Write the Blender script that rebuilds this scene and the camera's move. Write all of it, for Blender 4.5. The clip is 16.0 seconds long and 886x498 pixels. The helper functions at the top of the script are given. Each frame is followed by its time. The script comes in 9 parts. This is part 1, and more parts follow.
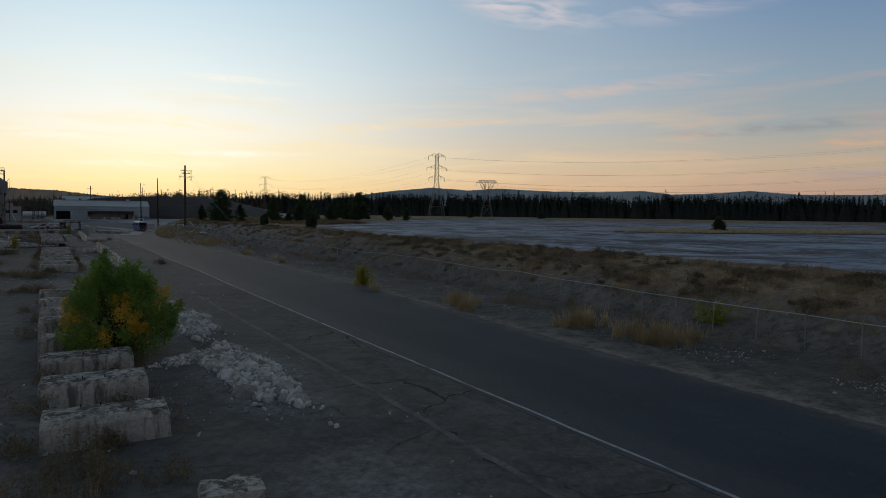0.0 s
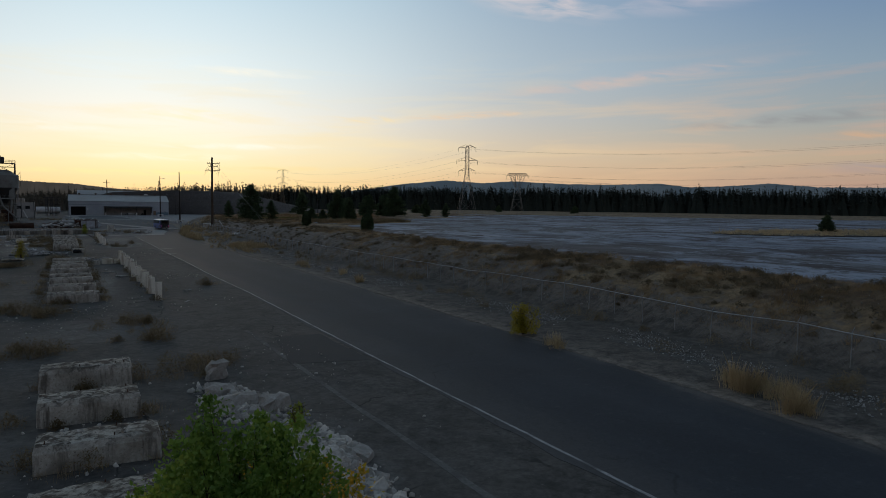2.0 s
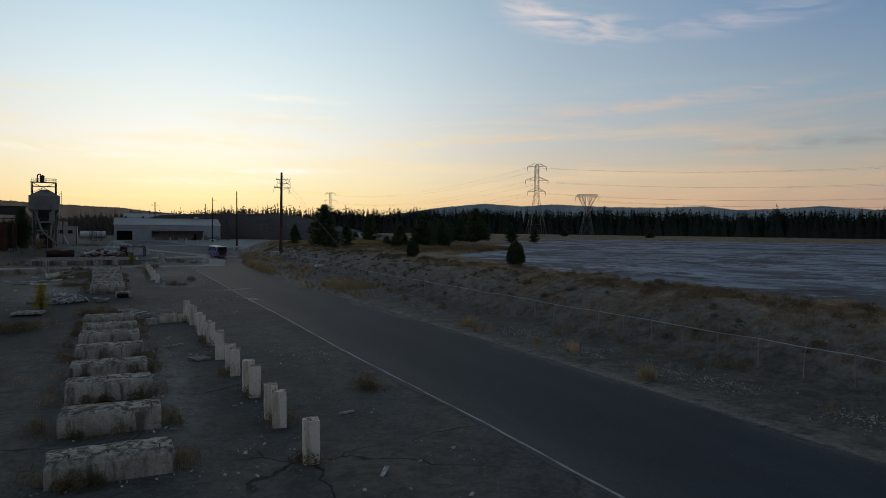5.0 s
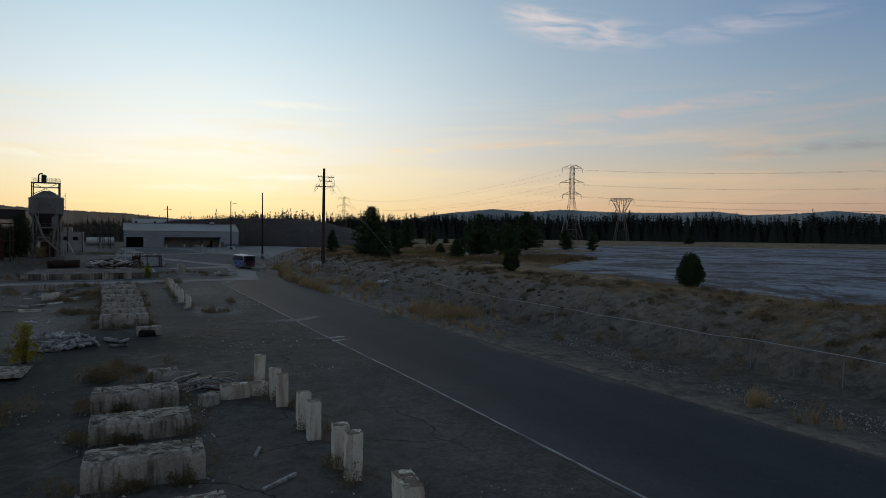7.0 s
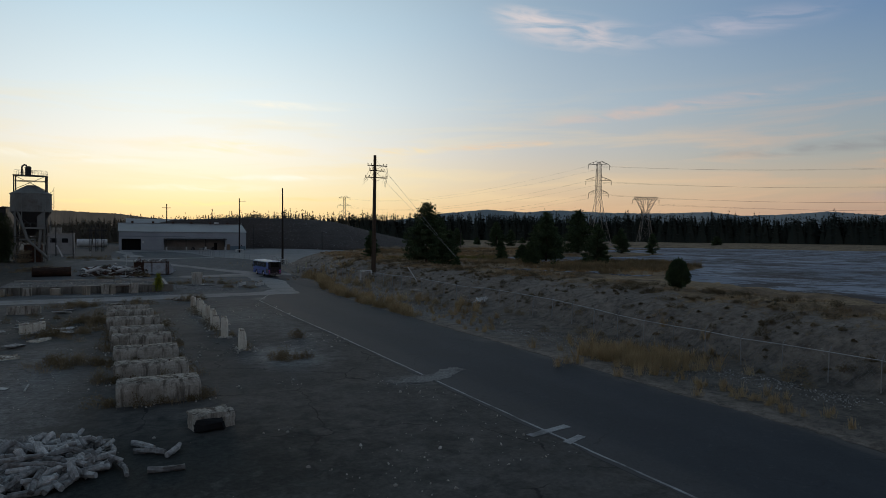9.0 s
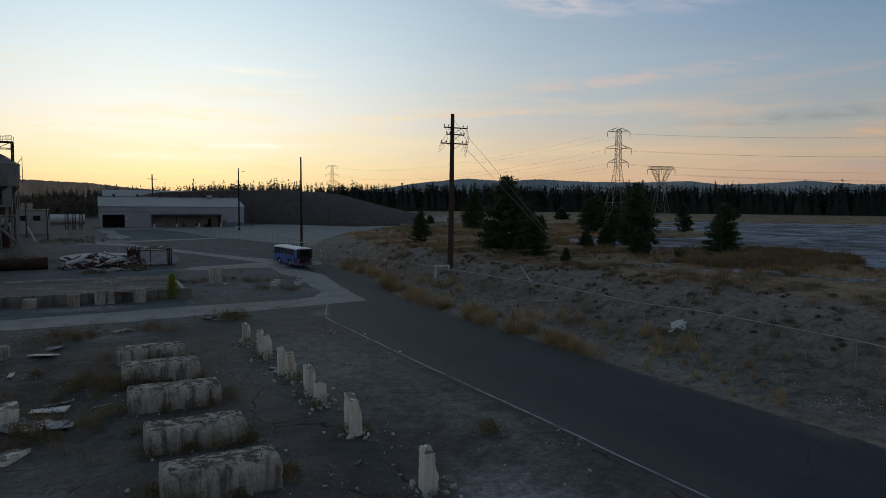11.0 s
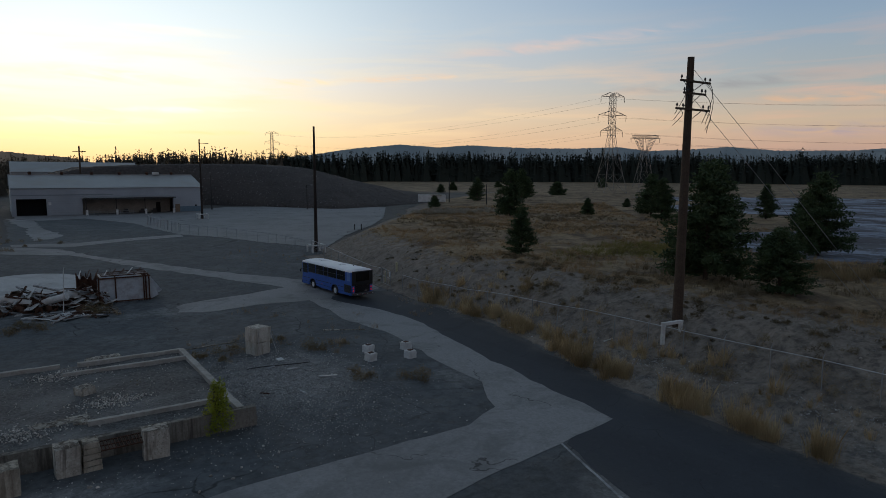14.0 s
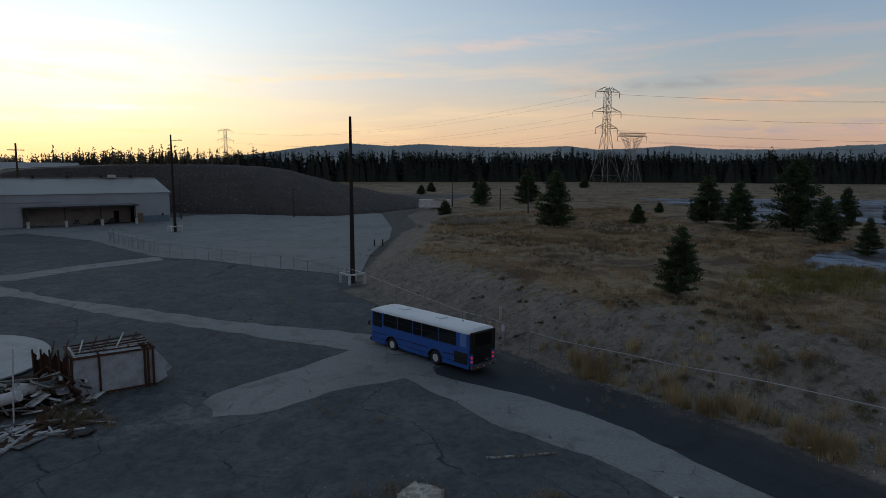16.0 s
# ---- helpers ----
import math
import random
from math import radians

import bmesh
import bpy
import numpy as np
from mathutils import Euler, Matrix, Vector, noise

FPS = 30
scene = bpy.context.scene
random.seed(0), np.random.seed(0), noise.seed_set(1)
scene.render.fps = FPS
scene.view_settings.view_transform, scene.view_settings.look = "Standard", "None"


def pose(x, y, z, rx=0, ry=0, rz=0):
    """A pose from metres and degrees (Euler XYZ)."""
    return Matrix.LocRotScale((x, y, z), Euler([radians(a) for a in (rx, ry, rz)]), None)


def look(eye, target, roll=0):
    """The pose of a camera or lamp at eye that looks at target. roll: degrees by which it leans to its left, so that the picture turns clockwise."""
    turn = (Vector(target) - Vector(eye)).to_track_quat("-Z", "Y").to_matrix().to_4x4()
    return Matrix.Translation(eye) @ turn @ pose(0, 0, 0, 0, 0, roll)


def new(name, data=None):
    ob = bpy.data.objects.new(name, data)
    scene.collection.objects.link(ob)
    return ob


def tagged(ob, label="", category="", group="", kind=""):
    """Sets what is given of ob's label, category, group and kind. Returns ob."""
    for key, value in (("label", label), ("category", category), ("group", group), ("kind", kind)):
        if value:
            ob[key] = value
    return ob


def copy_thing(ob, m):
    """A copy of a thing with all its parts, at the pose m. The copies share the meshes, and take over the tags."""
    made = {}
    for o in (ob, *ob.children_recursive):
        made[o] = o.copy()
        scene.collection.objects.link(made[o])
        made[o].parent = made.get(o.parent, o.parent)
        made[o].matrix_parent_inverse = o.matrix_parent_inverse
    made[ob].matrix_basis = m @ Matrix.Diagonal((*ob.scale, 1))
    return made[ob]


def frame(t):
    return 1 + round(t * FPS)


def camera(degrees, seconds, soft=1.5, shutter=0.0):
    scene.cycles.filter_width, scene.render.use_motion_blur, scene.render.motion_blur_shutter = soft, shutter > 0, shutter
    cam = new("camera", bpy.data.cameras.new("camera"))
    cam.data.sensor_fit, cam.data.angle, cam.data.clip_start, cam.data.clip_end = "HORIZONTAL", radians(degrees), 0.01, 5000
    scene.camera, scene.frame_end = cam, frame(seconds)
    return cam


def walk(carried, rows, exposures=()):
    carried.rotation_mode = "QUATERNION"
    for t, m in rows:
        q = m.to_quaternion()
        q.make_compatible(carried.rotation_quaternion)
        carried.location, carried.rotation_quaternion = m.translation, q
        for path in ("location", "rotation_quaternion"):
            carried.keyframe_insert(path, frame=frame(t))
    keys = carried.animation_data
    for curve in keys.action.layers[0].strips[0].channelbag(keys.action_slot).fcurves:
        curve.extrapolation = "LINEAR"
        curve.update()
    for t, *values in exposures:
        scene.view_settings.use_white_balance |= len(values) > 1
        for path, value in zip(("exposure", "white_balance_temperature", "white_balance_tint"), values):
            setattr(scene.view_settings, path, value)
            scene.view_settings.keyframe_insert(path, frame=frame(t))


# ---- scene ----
cam = camera(68.0, 16.0, 0.85)
METRES, EYE, TILT, LEAN, TURN = 228.0, 7.3, -0.85, 0.7, -29.7
ROWS = [
    (0.0, 0.0, 0.0, 0.0, 0.06, -2.32, -1.43),
    (0.5, -0.0147, 0.0245, 0.0017, 0.14, -2.32, -1.44),
    (1.0, -0.029, 0.0489, 0.0033, 0.36, -2.64, -1.45),
    (1.5, -0.0431, 0.0734, 0.0048, 0.59, -2.88, -1.44),
    (2.0, -0.0569, 0.0978, 0.006, 1.06, -2.98, -1.44),
    (2.5, -0.0704, 0.122, 0.0062, 1.87, -2.56, -1.46),
    (3.0, -0.0841, 0.147, 0.0064, 2.6, -2.12, -1.47),
    (3.5, -0.0985, 0.1722, 0.0066, 3.1, -1.77, -1.45),
    (4.0, -0.1134, 0.1975, 0.0068, 3.5, -1.46, -1.44),
    (6.5, -0.1969, 0.3301, 0.0072, 4.65, -0.65, -1.41),
    (7.0, -0.2144, 0.3562, 0.0074, 4.62, -0.54, -1.39),
    (7.5, -0.2323, 0.3822, 0.0075, 4.52, -0.43, -1.39),
    (8.0, -0.2506, 0.4085, 0.0077, 4.32, -0.38, -1.39),
    (8.5, -0.2691, 0.4352, 0.0077, 4.07, -0.35, -1.38),
    (9.0, -0.2879, 0.4622, 0.0083, 3.81, -0.47, -1.37),
    (11.5, -0.382, 0.5977, 0.0193, 1.24, -3.7, -1.26),
    (12.0, -0.3997, 0.6244, 0.0218, 0.64, -4.01, -1.23),
    (12.5, -0.417, 0.6513, 0.0244, -0.11, -4.29, -1.16),
    (13.0, -0.4341, 0.6785, 0.027, -1.62, -4.86, -1.08),
    (13.5, -0.4504, 0.7064, 0.0298, -2.92, -5.56, -1.02),
    (14.0, -0.4661, 0.7345, 0.0317, -4.38, -5.95, -1.0),
    (14.5, -0.4813, 0.7629, 0.0333, -5.77, -6.17, -0.89),
    (15.0, -0.4963, 0.7913, 0.0343, -7.07, -6.17, -0.83),
    (15.5, -0.5107, 0.8202, 0.0349, -8.18, -5.94, -0.8),
    (16.0, -0.5247, 0.8488, 0.0352, -8.84, -5.99, -0.81),
]
walk(cam, [(t, pose(0, 0, EYE, TILT, LEAN, TURN) @ pose(METRES * x, METRES * y, METRES * z, 90 + pitch, roll, yaw)) for t, x, y, z, yaw, pitch, roll in ROWS],
     exposures=[(0.0, 0.0, 6500, 10), (9.0, 0.0, 6500, 10), (11.5, 0.04, 6510, 10), (13.5, 0.18, 6530, 12), (16.0, 0.25, 6580, 12)])

# ---- light: a clear dusk, the sun just under the tree line ----
SUN_AZ = 5.0          # degrees from +y towards +x
def lin(r, g, b):
    return tuple(((c / 255) / 12.92 if c / 255 <= 0.04045 else ((c / 255 + 0.055) / 1.055) ** 2.4) for c in (r, g, b)) + (1.0,)


world = bpy.data.worlds.new("dusk_sky")
scene.world = world
world.use_nodes = True
WN, WL = world.node_tree.nodes, world.node_tree.links
WN.clear()


def wmath(op, a, b=None, c=None, clamp=False):
    n = WN.new("ShaderNodeMath")
    n.operation = op
    n.use_clamp = clamp
    for i, v in enumerate((a, b, c)):
        if v is None:
            continue
        if isinstance(v, (int, float)):
            n.inputs[i].default_value = v
        else:
            WL.new(v, n.inputs[i])
    return n.outputs[0]


def wmix(fac, a, b, blend="MIX"):
    n = WN.new("ShaderNodeMix")
    n.data_type, n.blend_type = "RGBA", blend
    for sock, v in ((n.inputs[0], fac), (n.inputs[6], a), (n.inputs[7], b)):
        if isinstance(v, (int, float, tuple)):
            sock.default_value = v
        else:
            WL.new(v, sock)
    return n.outputs[2]


def wramp(fac, stops):
    n = WN.new("ShaderNodeValToRGB")
    WL.new(fac, n.inputs[0])
    e = n.color_ramp.elements
    while len(e) < len(stops):
        e.new(0.5)
    for el, (p, c) in zip(e, stops):
        el.position, el.color = p, lin(*c)
    return n.outputs[0]


tc = WN.new("ShaderNodeTexCoord")
sep = WN.new("ShaderNodeSeparateXYZ")
WL.new(tc.outputs["Generated"], sep.inputs[0])
elev = wmath("MULTIPLY", wmath("ARCSINE", sep.outputs[2]), 57.2958)            # degrees
azim = wmath("MULTIPLY", wmath("ARCTAN2", sep.outputs[0], sep.outputs[1]), 57.2958)
h01 = wmath("DIVIDE", wmath("MAXIMUM", elev, 0.0), 60.0, clamp=True)
near = wramp(h01, [(0.0, (250, 206, 146)), (0.022, (255, 226, 164)), (0.048, (255, 240, 188)), (0.080, (255, 247, 216)), (0.115, (253, 249, 235)),
                   (0.18, (233, 243, 243)), (0.28, (201, 223, 234)), (0.5, (134, 156, 174)), (1.0, (96, 108, 120))])
mids = wramp(h01, [(0.0, (220, 170, 128)), (0.035, (234, 194, 150)), (0.075, (226, 204, 174)), (0.12, (207, 202, 196)),
                   (0.19, (188, 200, 208)), (0.30, (164, 184, 200)), (0.5, (118, 138, 158)), (1.0, (96, 108, 120))])
side = wramp(h01, [(0.0, (132, 122, 134)), (0.030, (178, 148, 132)), (0.065, (188, 166, 143)), (0.11, (158, 162, 160)),
                   (0.18, (136, 155, 171)), (0.28, (105, 133, 167)), (0.45, (100, 122, 146)), (1.0, (92, 104, 118))])
back = wramp(h01, [(0.0, (96, 98, 110)), (0.06, (128, 120, 130)), (0.14, (144, 136, 142)), (0.26, (120, 128, 142)),
                   (0.45, (100, 114, 132)), (1.0, (92, 104, 118))])
off = wmath("ABSOLUTE", wmath("SUBTRACT", azim, SUN_AZ))
def ease(v):
    return wmath("MULTIPLY", wmath("MULTIPLY", v, v), wmath("SUBTRACT", 3.0, wmath("MULTIPLY", v, 2.0)))


f0 = ease(wmath("DIVIDE", off, 34.0, clamp=True))
f1 = ease(wmath("DIVIDE", wmath("SUBTRACT", off, 14.0), 48.0, clamp=True))
f2 = ease(wmath("DIVIDE", wmath("SUBTRACT", off, 60.0), 95.0, clamp=True))
sky = wmix(f2, wmix(f1, wmix(f0, near, mids), side), back)

# wisps of cloud, drawn out along the horizon
comb = WN.new("ShaderNodeCombineXYZ")
WL.new(wmath("MULTIPLY", azim, 0.045), comb.inputs[0])
WL.new(wmath("ADD", wmath("MULTIPLY", elev, 0.42), wmath("MULTIPLY", azim, -0.012)), comb.inputs[1])
wisp = WN.new("ShaderNodeTexNoise")
wisp.inputs["Scale"].default_value, wisp.inputs["Detail"].default_value = 1.6, 7.0
wisp.inputs["Roughness"].default_value, wisp.inputs["Distortion"].default_value = 0.55, 0.5
WL.new(comb.outputs[0], wisp.inputs["Vector"])
streak = wmath("MULTIPLY", wmath("SUBTRACT", wisp.outputs[0], 0.47), 3.6, clamp=True)
low = wmath("MULTIPLY", wmath("DIVIDE", elev, 3.0, clamp=True), wmath("DIVIDE", wmath("SUBTRACT", 13.0, elev), 6.0, clamp=True))
thin = wmath("MULTIPLY", wmath("MULTIPLY", streak, low), 0.52)
warm = wmix(f1, lin(255, 230, 176), lin(222, 168, 140))
sky = wmix(thin, sky, warm)
comb2 = WN.new("ShaderNodeCombineXYZ")
WL.new(wmath("MULTIPLY", azim, 0.16), comb2.inputs[0])
WL.new(wmath("ADD", wmath("MULTIPLY", elev, 0.9), wmath("MULTIPLY", azim, 0.10)), comb2.inputs[1])
tuft = WN.new("ShaderNodeTexNoise")
tuft.inputs["Scale"].default_value, tuft.inputs["Detail"].default_value, tuft.inputs["Distortion"].default_value = 1.5, 8.0, 0.9
WL.new(comb2.outputs[0], tuft.inputs["Vector"])


def cloud(base, az, el, w, h, slope, amount, colour):
    da = wmath("SUBTRACT", azim, az)
    de = wmath("SUBTRACT", wmath("SUBTRACT", elev, el), wmath("MULTIPLY", da, slope))
    r2 = wmath("ADD", wmath("POWER", wmath("ABSOLUTE", wmath("DIVIDE", da, w)), 2.0), wmath("POWER", wmath("ABSOLUTE", wmath("DIVIDE", de, h)), 2.0))
    body = wmath("SUBTRACT", 1.0, r2, clamp=True)
    body = wmath("MULTIPLY", wmath("MULTIPLY", body, body), wmath("MULTIPLY", wmath("SUBTRACT", tuft.outputs[0], 0.36), 3.6, clamp=True), clamp=True)
    return wmix(wmath("MULTIPLY", body, amount), base, lin(*colour))


for az, el, w, h, slope, amount, colour in [
        (36.5, 16.9, 8.5, 2.0, -0.16, 0.60, (236, 214, 208)), (33.0, 18.0, 4.5, 1.3, -0.2, 0.5, (238, 218, 210)),
        (49.0, 16.3, 10.0, 1.5, 0.05, 0.35, (214, 200, 206)), (12.5, 10.6, 6.0, 0.45, -0.02, 0.95, (255, 248, 230)),
        (13.2, 9.2, 4.5, 0.35, 0.0, 0.7, (255, 246, 224)), (6.0, 3.6, 8.0, 0.45, 0.02, 1.0, (255, 252, 226)), (11.0, 4.6, 9.0, 0.4, 0.03, 0.9, (255, 252, 234)), (3.0, 2.3, 12.0, 0.35, 0.01, 0.9, (255, 243, 170)), (16.0, 2.9, 9.0, 0.3, 0.02, 0.8, (255, 226, 160)), (-4.0, 5.6, 9.0, 0.5, -0.02, 0.7, (255, 252, 238)), (31.0, 7.7, 7.0, 0.40, 0.05, 0.8, (250, 200, 150)),
        (44.0, 10.4, 15.0, 0.8, 0.09, 0.45, (228, 188, 170)), (22.0, 7.2, 5.0, 0.5, 0.0, 0.6, (255, 226, 170)),
        (64.0, 5.6, 9.0, 0.6, 0.02, 0.7, (222, 172, 132)), (57.0, 6.9, 12.0, 0.7, 0.04, 0.6, (140, 138, 142)),
        (8.0, 7.0, 8.0, 0.9, 0.0, 0.6, (255, 240, 180)), (70.0, 3.2, 16.0, 0.9, 0.0, 0.6, (140, 140, 164))]:
    sky = cloud(sky, az, el, w, h, slope, amount, colour)

sky = wmix(1.0, sky, (0.970, 1.0, 1.015, 1.0), "MULTIPLY")
nishita = WN.new("ShaderNodeTexSky")
nishita.sky_type, nishita.sun_disc = "NISHITA", False
nishita.sun_elevation, nishita.sun_rotation = radians(0.6), radians(SUN_AZ)
both = wmix(0.008, sky, nishita.outputs[0])
bg = WN.new("ShaderNodeBackground")
bg.inputs["Strength"].default_value = 1.0
wout = WN.new("ShaderNodeOutputWorld")
WL.new(both, bg.inputs[0])
WL.new(bg.outputs[0], wout.inputs[0])

sun = new("sun", bpy.data.lights.new("sun", "SUN"))
sun.data.energy, sun.data.angle, sun.data.color = 0.25, radians(14), (1.0, 0.72, 0.45)
sun.matrix_world = look((0, 0, 0), (-math.sin(radians(SUN_AZ)), -math.cos(radians(SUN_AZ)), -0.06))

# ---- lie of the land ----
GY = [-200, 0, 90, 200, 235, 270, 295, 320, 362, 390, 430, 2000]
GZ = [0, 0, -0.45, -0.55, -0.8, -0.8, 0.35, 0.85, 1.2, 1.6, 1.8, 3.5]
EDGE_Y = [-200, 20, 60, 95, 150, 205, 226, 245, 264, 285]      # right edge of the road
EDGE_X = [25, 24.6, 25.6, 25.4, 23.5, 22.6, 23.6, 27.0, 28.0, 28.5]
FENCE_Y = [-200, 20, 67, 120, 177, 221, 265, 296, 337, 345, 371, 400, 500]
FENCE_X = [35, 35.4, 36.2, 34.6, 32.8, 30.0, 28.6, 34.0, 69.7, 80, 95, 125, 250]
LINE = [(15.4, -60), (15.0, 15), (14.7, 35), (14.3, 62), (14.1, 92), (13.35, 112), (13.1, 130), (12.5, 150), (12.0, 180), (11.5, 196), (11.4, 213.4)]


def wave(x, y, s, seed=0):
    """Gentle uneven ground, about -1 to 1."""
    r = np.random.RandomState(seed)
    z = 0
    for i in range(7):
        a, k, p = r.uniform(0, 6.28), s * 1.55 ** i, r.uniform(0, 6.28)
        z = z + np.sin((x * np.cos(a) + y * np.sin(a)) * k + p + 1.3 * np.sin(x * k * 0.43 + y * k * 0.31 + p)) * 0.78 ** i
    return z / 3.0


SHORE = [(52, -400), (51, 20), (47.5, 60), (46.5, 100), (48.0, 148), (55, 162), (54, 170), (58, 184), (66, 192), (76, 201), (88, 209), (93, 215), (88, 221), (80, 226), (74, 231), (70, 238), (70, 246), (73, 255), (71, 261), (84, 264), (99, 262), (110, 258), (126, 264), (150, 281),
         (141, 291), (136, 302), (146, 318), (160, 327), (200, 333), (182, 348), (205, 380), (235, 362), (266, 338), (290, 308),
         (325, 280), (375, 246), (430, 200), (468, 90), (490, -400)]


def inside(x, y, poly):
    x, y = np.asarray(x, float), np.asarray(y, float)
    r = np.zeros(x.shape, bool)
    for (x0, y0), (x1, y1) in zip(poly, poly[1:] + poly[:1]):
        if y0 != y1:
            r ^= ((y0 > y) != (y1 > y)) & (x < (x1 - x0) * (y - y0) / (y1 - y0) + x0)
    return r


def heights(x, y):
    x, y = np.asarray(x, float), np.asarray(y, float)
    g = sum(np.interp(y + d, GY, GZ) for d in (-9, -4.5, 0, 4.5, 9)) / 5
    rel = x - np.interp(y, FENCE_Y, FENCE_X) + 0.5 * wave(x, y, 0.12, 5)
    s = np.interp(rel, [-0.5, 1.5, 3, 5, 8, 11, 14], [0, 0.26, 0.52, 0.74, 0.92, 1.0, 0.97])
    crest = 3.35 + 0.12 * wave(x, y, 0.05, 3)
    z = g + (crest - g) * s
    z = z + 0.95 * np.interp(y, [165, 185, 235, 258], [0, 1, 1, 0]) * np.clip((rel + 5.5) / 4.5, 0, 1) * (1 - s)
    rough = np.clip((rel + 1) / 4, 0, 1)
    gully = np.clip(0.35 - np.abs(wave(x * 0.3, y, 0.55, 77)), 0, 1) * s * np.clip(1.15 - s, 0, 1) * 4
    knoll = np.clip(wave(x, y, 0.42, 91), 0, 2) * np.interp(rel, [4, 8, 12, 20, 30], [0, 1, 0.8, 0.35, 0.2])
    z = z + rough * (0.16 * wave(x, y, 0.5, 8) + 0.04 * wave(x, y, 1.3, 15)) * (0.4 + s) - 0.55 * gully + 0.30 * knoll + (1 - rough) * 0.02 * wave(x, y, 0.3, 2) * (x < 8)
    past = np.clip((x - np.interp(y, EDGE_Y, EDGE_X) - 0.3) / 1.5, 0, 1)
    z = z + past * (1 - np.clip((rel + 2) / 2, 0, 1)) * 0.07 * (1 + wave(x, y, 0.5, 12))
    z = np.where(inside(x, y, SHORE), np.minimum(z, 2.75), z)
    return z


def H(x, y):
    return float(heights(x, y))


# ---- helpers for building ----
def node_mat(name):
    m = bpy.data.materials.new(name)
    m.use_nodes = True
    return m, m.node_tree.nodes, m.node_tree.links, m.node_tree.nodes["Principled BSDF"]


def nnoise(N, L, vec, scale, detail=4.0, rough=0.55, dist=0.0):
    n = N.new("ShaderNodeTexNoise")
    n.inputs["Scale"].default_value, n.inputs["Detail"].default_value = scale, detail
    n.inputs["Roughness"].default_value, n.inputs["Distortion"].default_value = rough, dist
    L.new(vec, n.inputs["Vector"])
    return n.outputs[0]


def nramp(N, L, fac, lo, hi):
    n = N.new("ShaderNodeMapRange")
    n.inputs[1].default_value, n.inputs[2].default_value = lo, hi
    L.new(fac, n.inputs[0])
    return n.outputs[0]


def nmath(N, L, op, a, b=None):
    n = N.new("ShaderNodeMath")
    n.operation = op
    for i, v in enumerate((a, b)):
        if v is None:
            continue
        if isinstance(v, (int, float)):
            n.inputs[i].default_value = v
        else:
            L.new(v, n.inputs[i])
    return n.outputs[0]


def nmix(N, L, fac, a, b):
    n = N.new("ShaderNodeMix")
    n.data_type = "RGBA"
    for sock, v in ((n.inputs[0], fac), (n.inputs[6], a), (n.inputs[7], b)):
        if isinstance(v, (int, float)):
            sock.default_value = v
        elif isinstance(v, tuple):
            sock.default_value = (*v[:3], 1)
        else:
            L.new(v, sock)
    return n.outputs[2]


def nbump(N, L, bs, height, strength, dist):
    b = N.new("ShaderNodeBump")
    b.inputs["Strength"].default_value, b.inputs["Distance"].default_value = strength, dist
    L.new(height, b.inputs["Height"])
    L.new(b.outputs[0], bs.inputs["Normal"])


def surface(name, c1, c2, c3=None, big=0.4, fine=6.0, rough=0.85, metal=0.0, bump=0.3, bdist=0.02, stain=0.5, vary=0.0, island=0.0):
    """A worn surface: c1 to c2 by fine grain, c3 in larger stains; vary by object, island by piece."""
    m, N, L, bs = node_mat(name)
    pos = N.new("ShaderNodeNewGeometry").outputs["Position"]
    g = nnoise(N, L, pos, fine, 6.0, 0.65)
    b = nnoise(N, L, pos, big, 5.0, 0.6, 0.4)
    col = nmix(N, L, nramp(N, L, g, 0.3, 0.7), c1, c2)
    if c3:
        col = nmix(N, L, nmath(N, L, "MULTIPLY", nramp(N, L, b, 0.45, 0.7), stain), col, c3)
    if vary or island:
        src = N.new("ShaderNodeObjectInfo").outputs["Random"] if vary else N.new("ShaderNodeNewGeometry").outputs["Random Per Island"]
        hsv = N.new("ShaderNodeHueSaturation")
        a = vary or island
        L.new(nramp2(N, L, src, 1 - a, 1 + a), hsv.inputs["Value"])
        L.new(col, hsv.inputs["Color"])
        col = hsv.outputs[0]
    L.new(col, bs.inputs["Base Color"])
    L.new(nramp2(N, L, b, rough - 0.1, min(1, rough + 0.1)), bs.inputs["Roughness"])
    bs.inputs["Metallic"].default_value = metal
    if rough > 0.8:
        bs.inputs["Specular IOR Level"].default_value = 0.18
    if bump:
        nbump(N, L, bs, g, bump, bdist)
    return m


def nramp2(N, L, fac, lo, hi):
    n = N.new("ShaderNodeMapRange")
    n.inputs[3].default_value, n.inputs[4].default_value = lo, hi
    L.new(fac, n.inputs[0])
    return n.outputs[0]


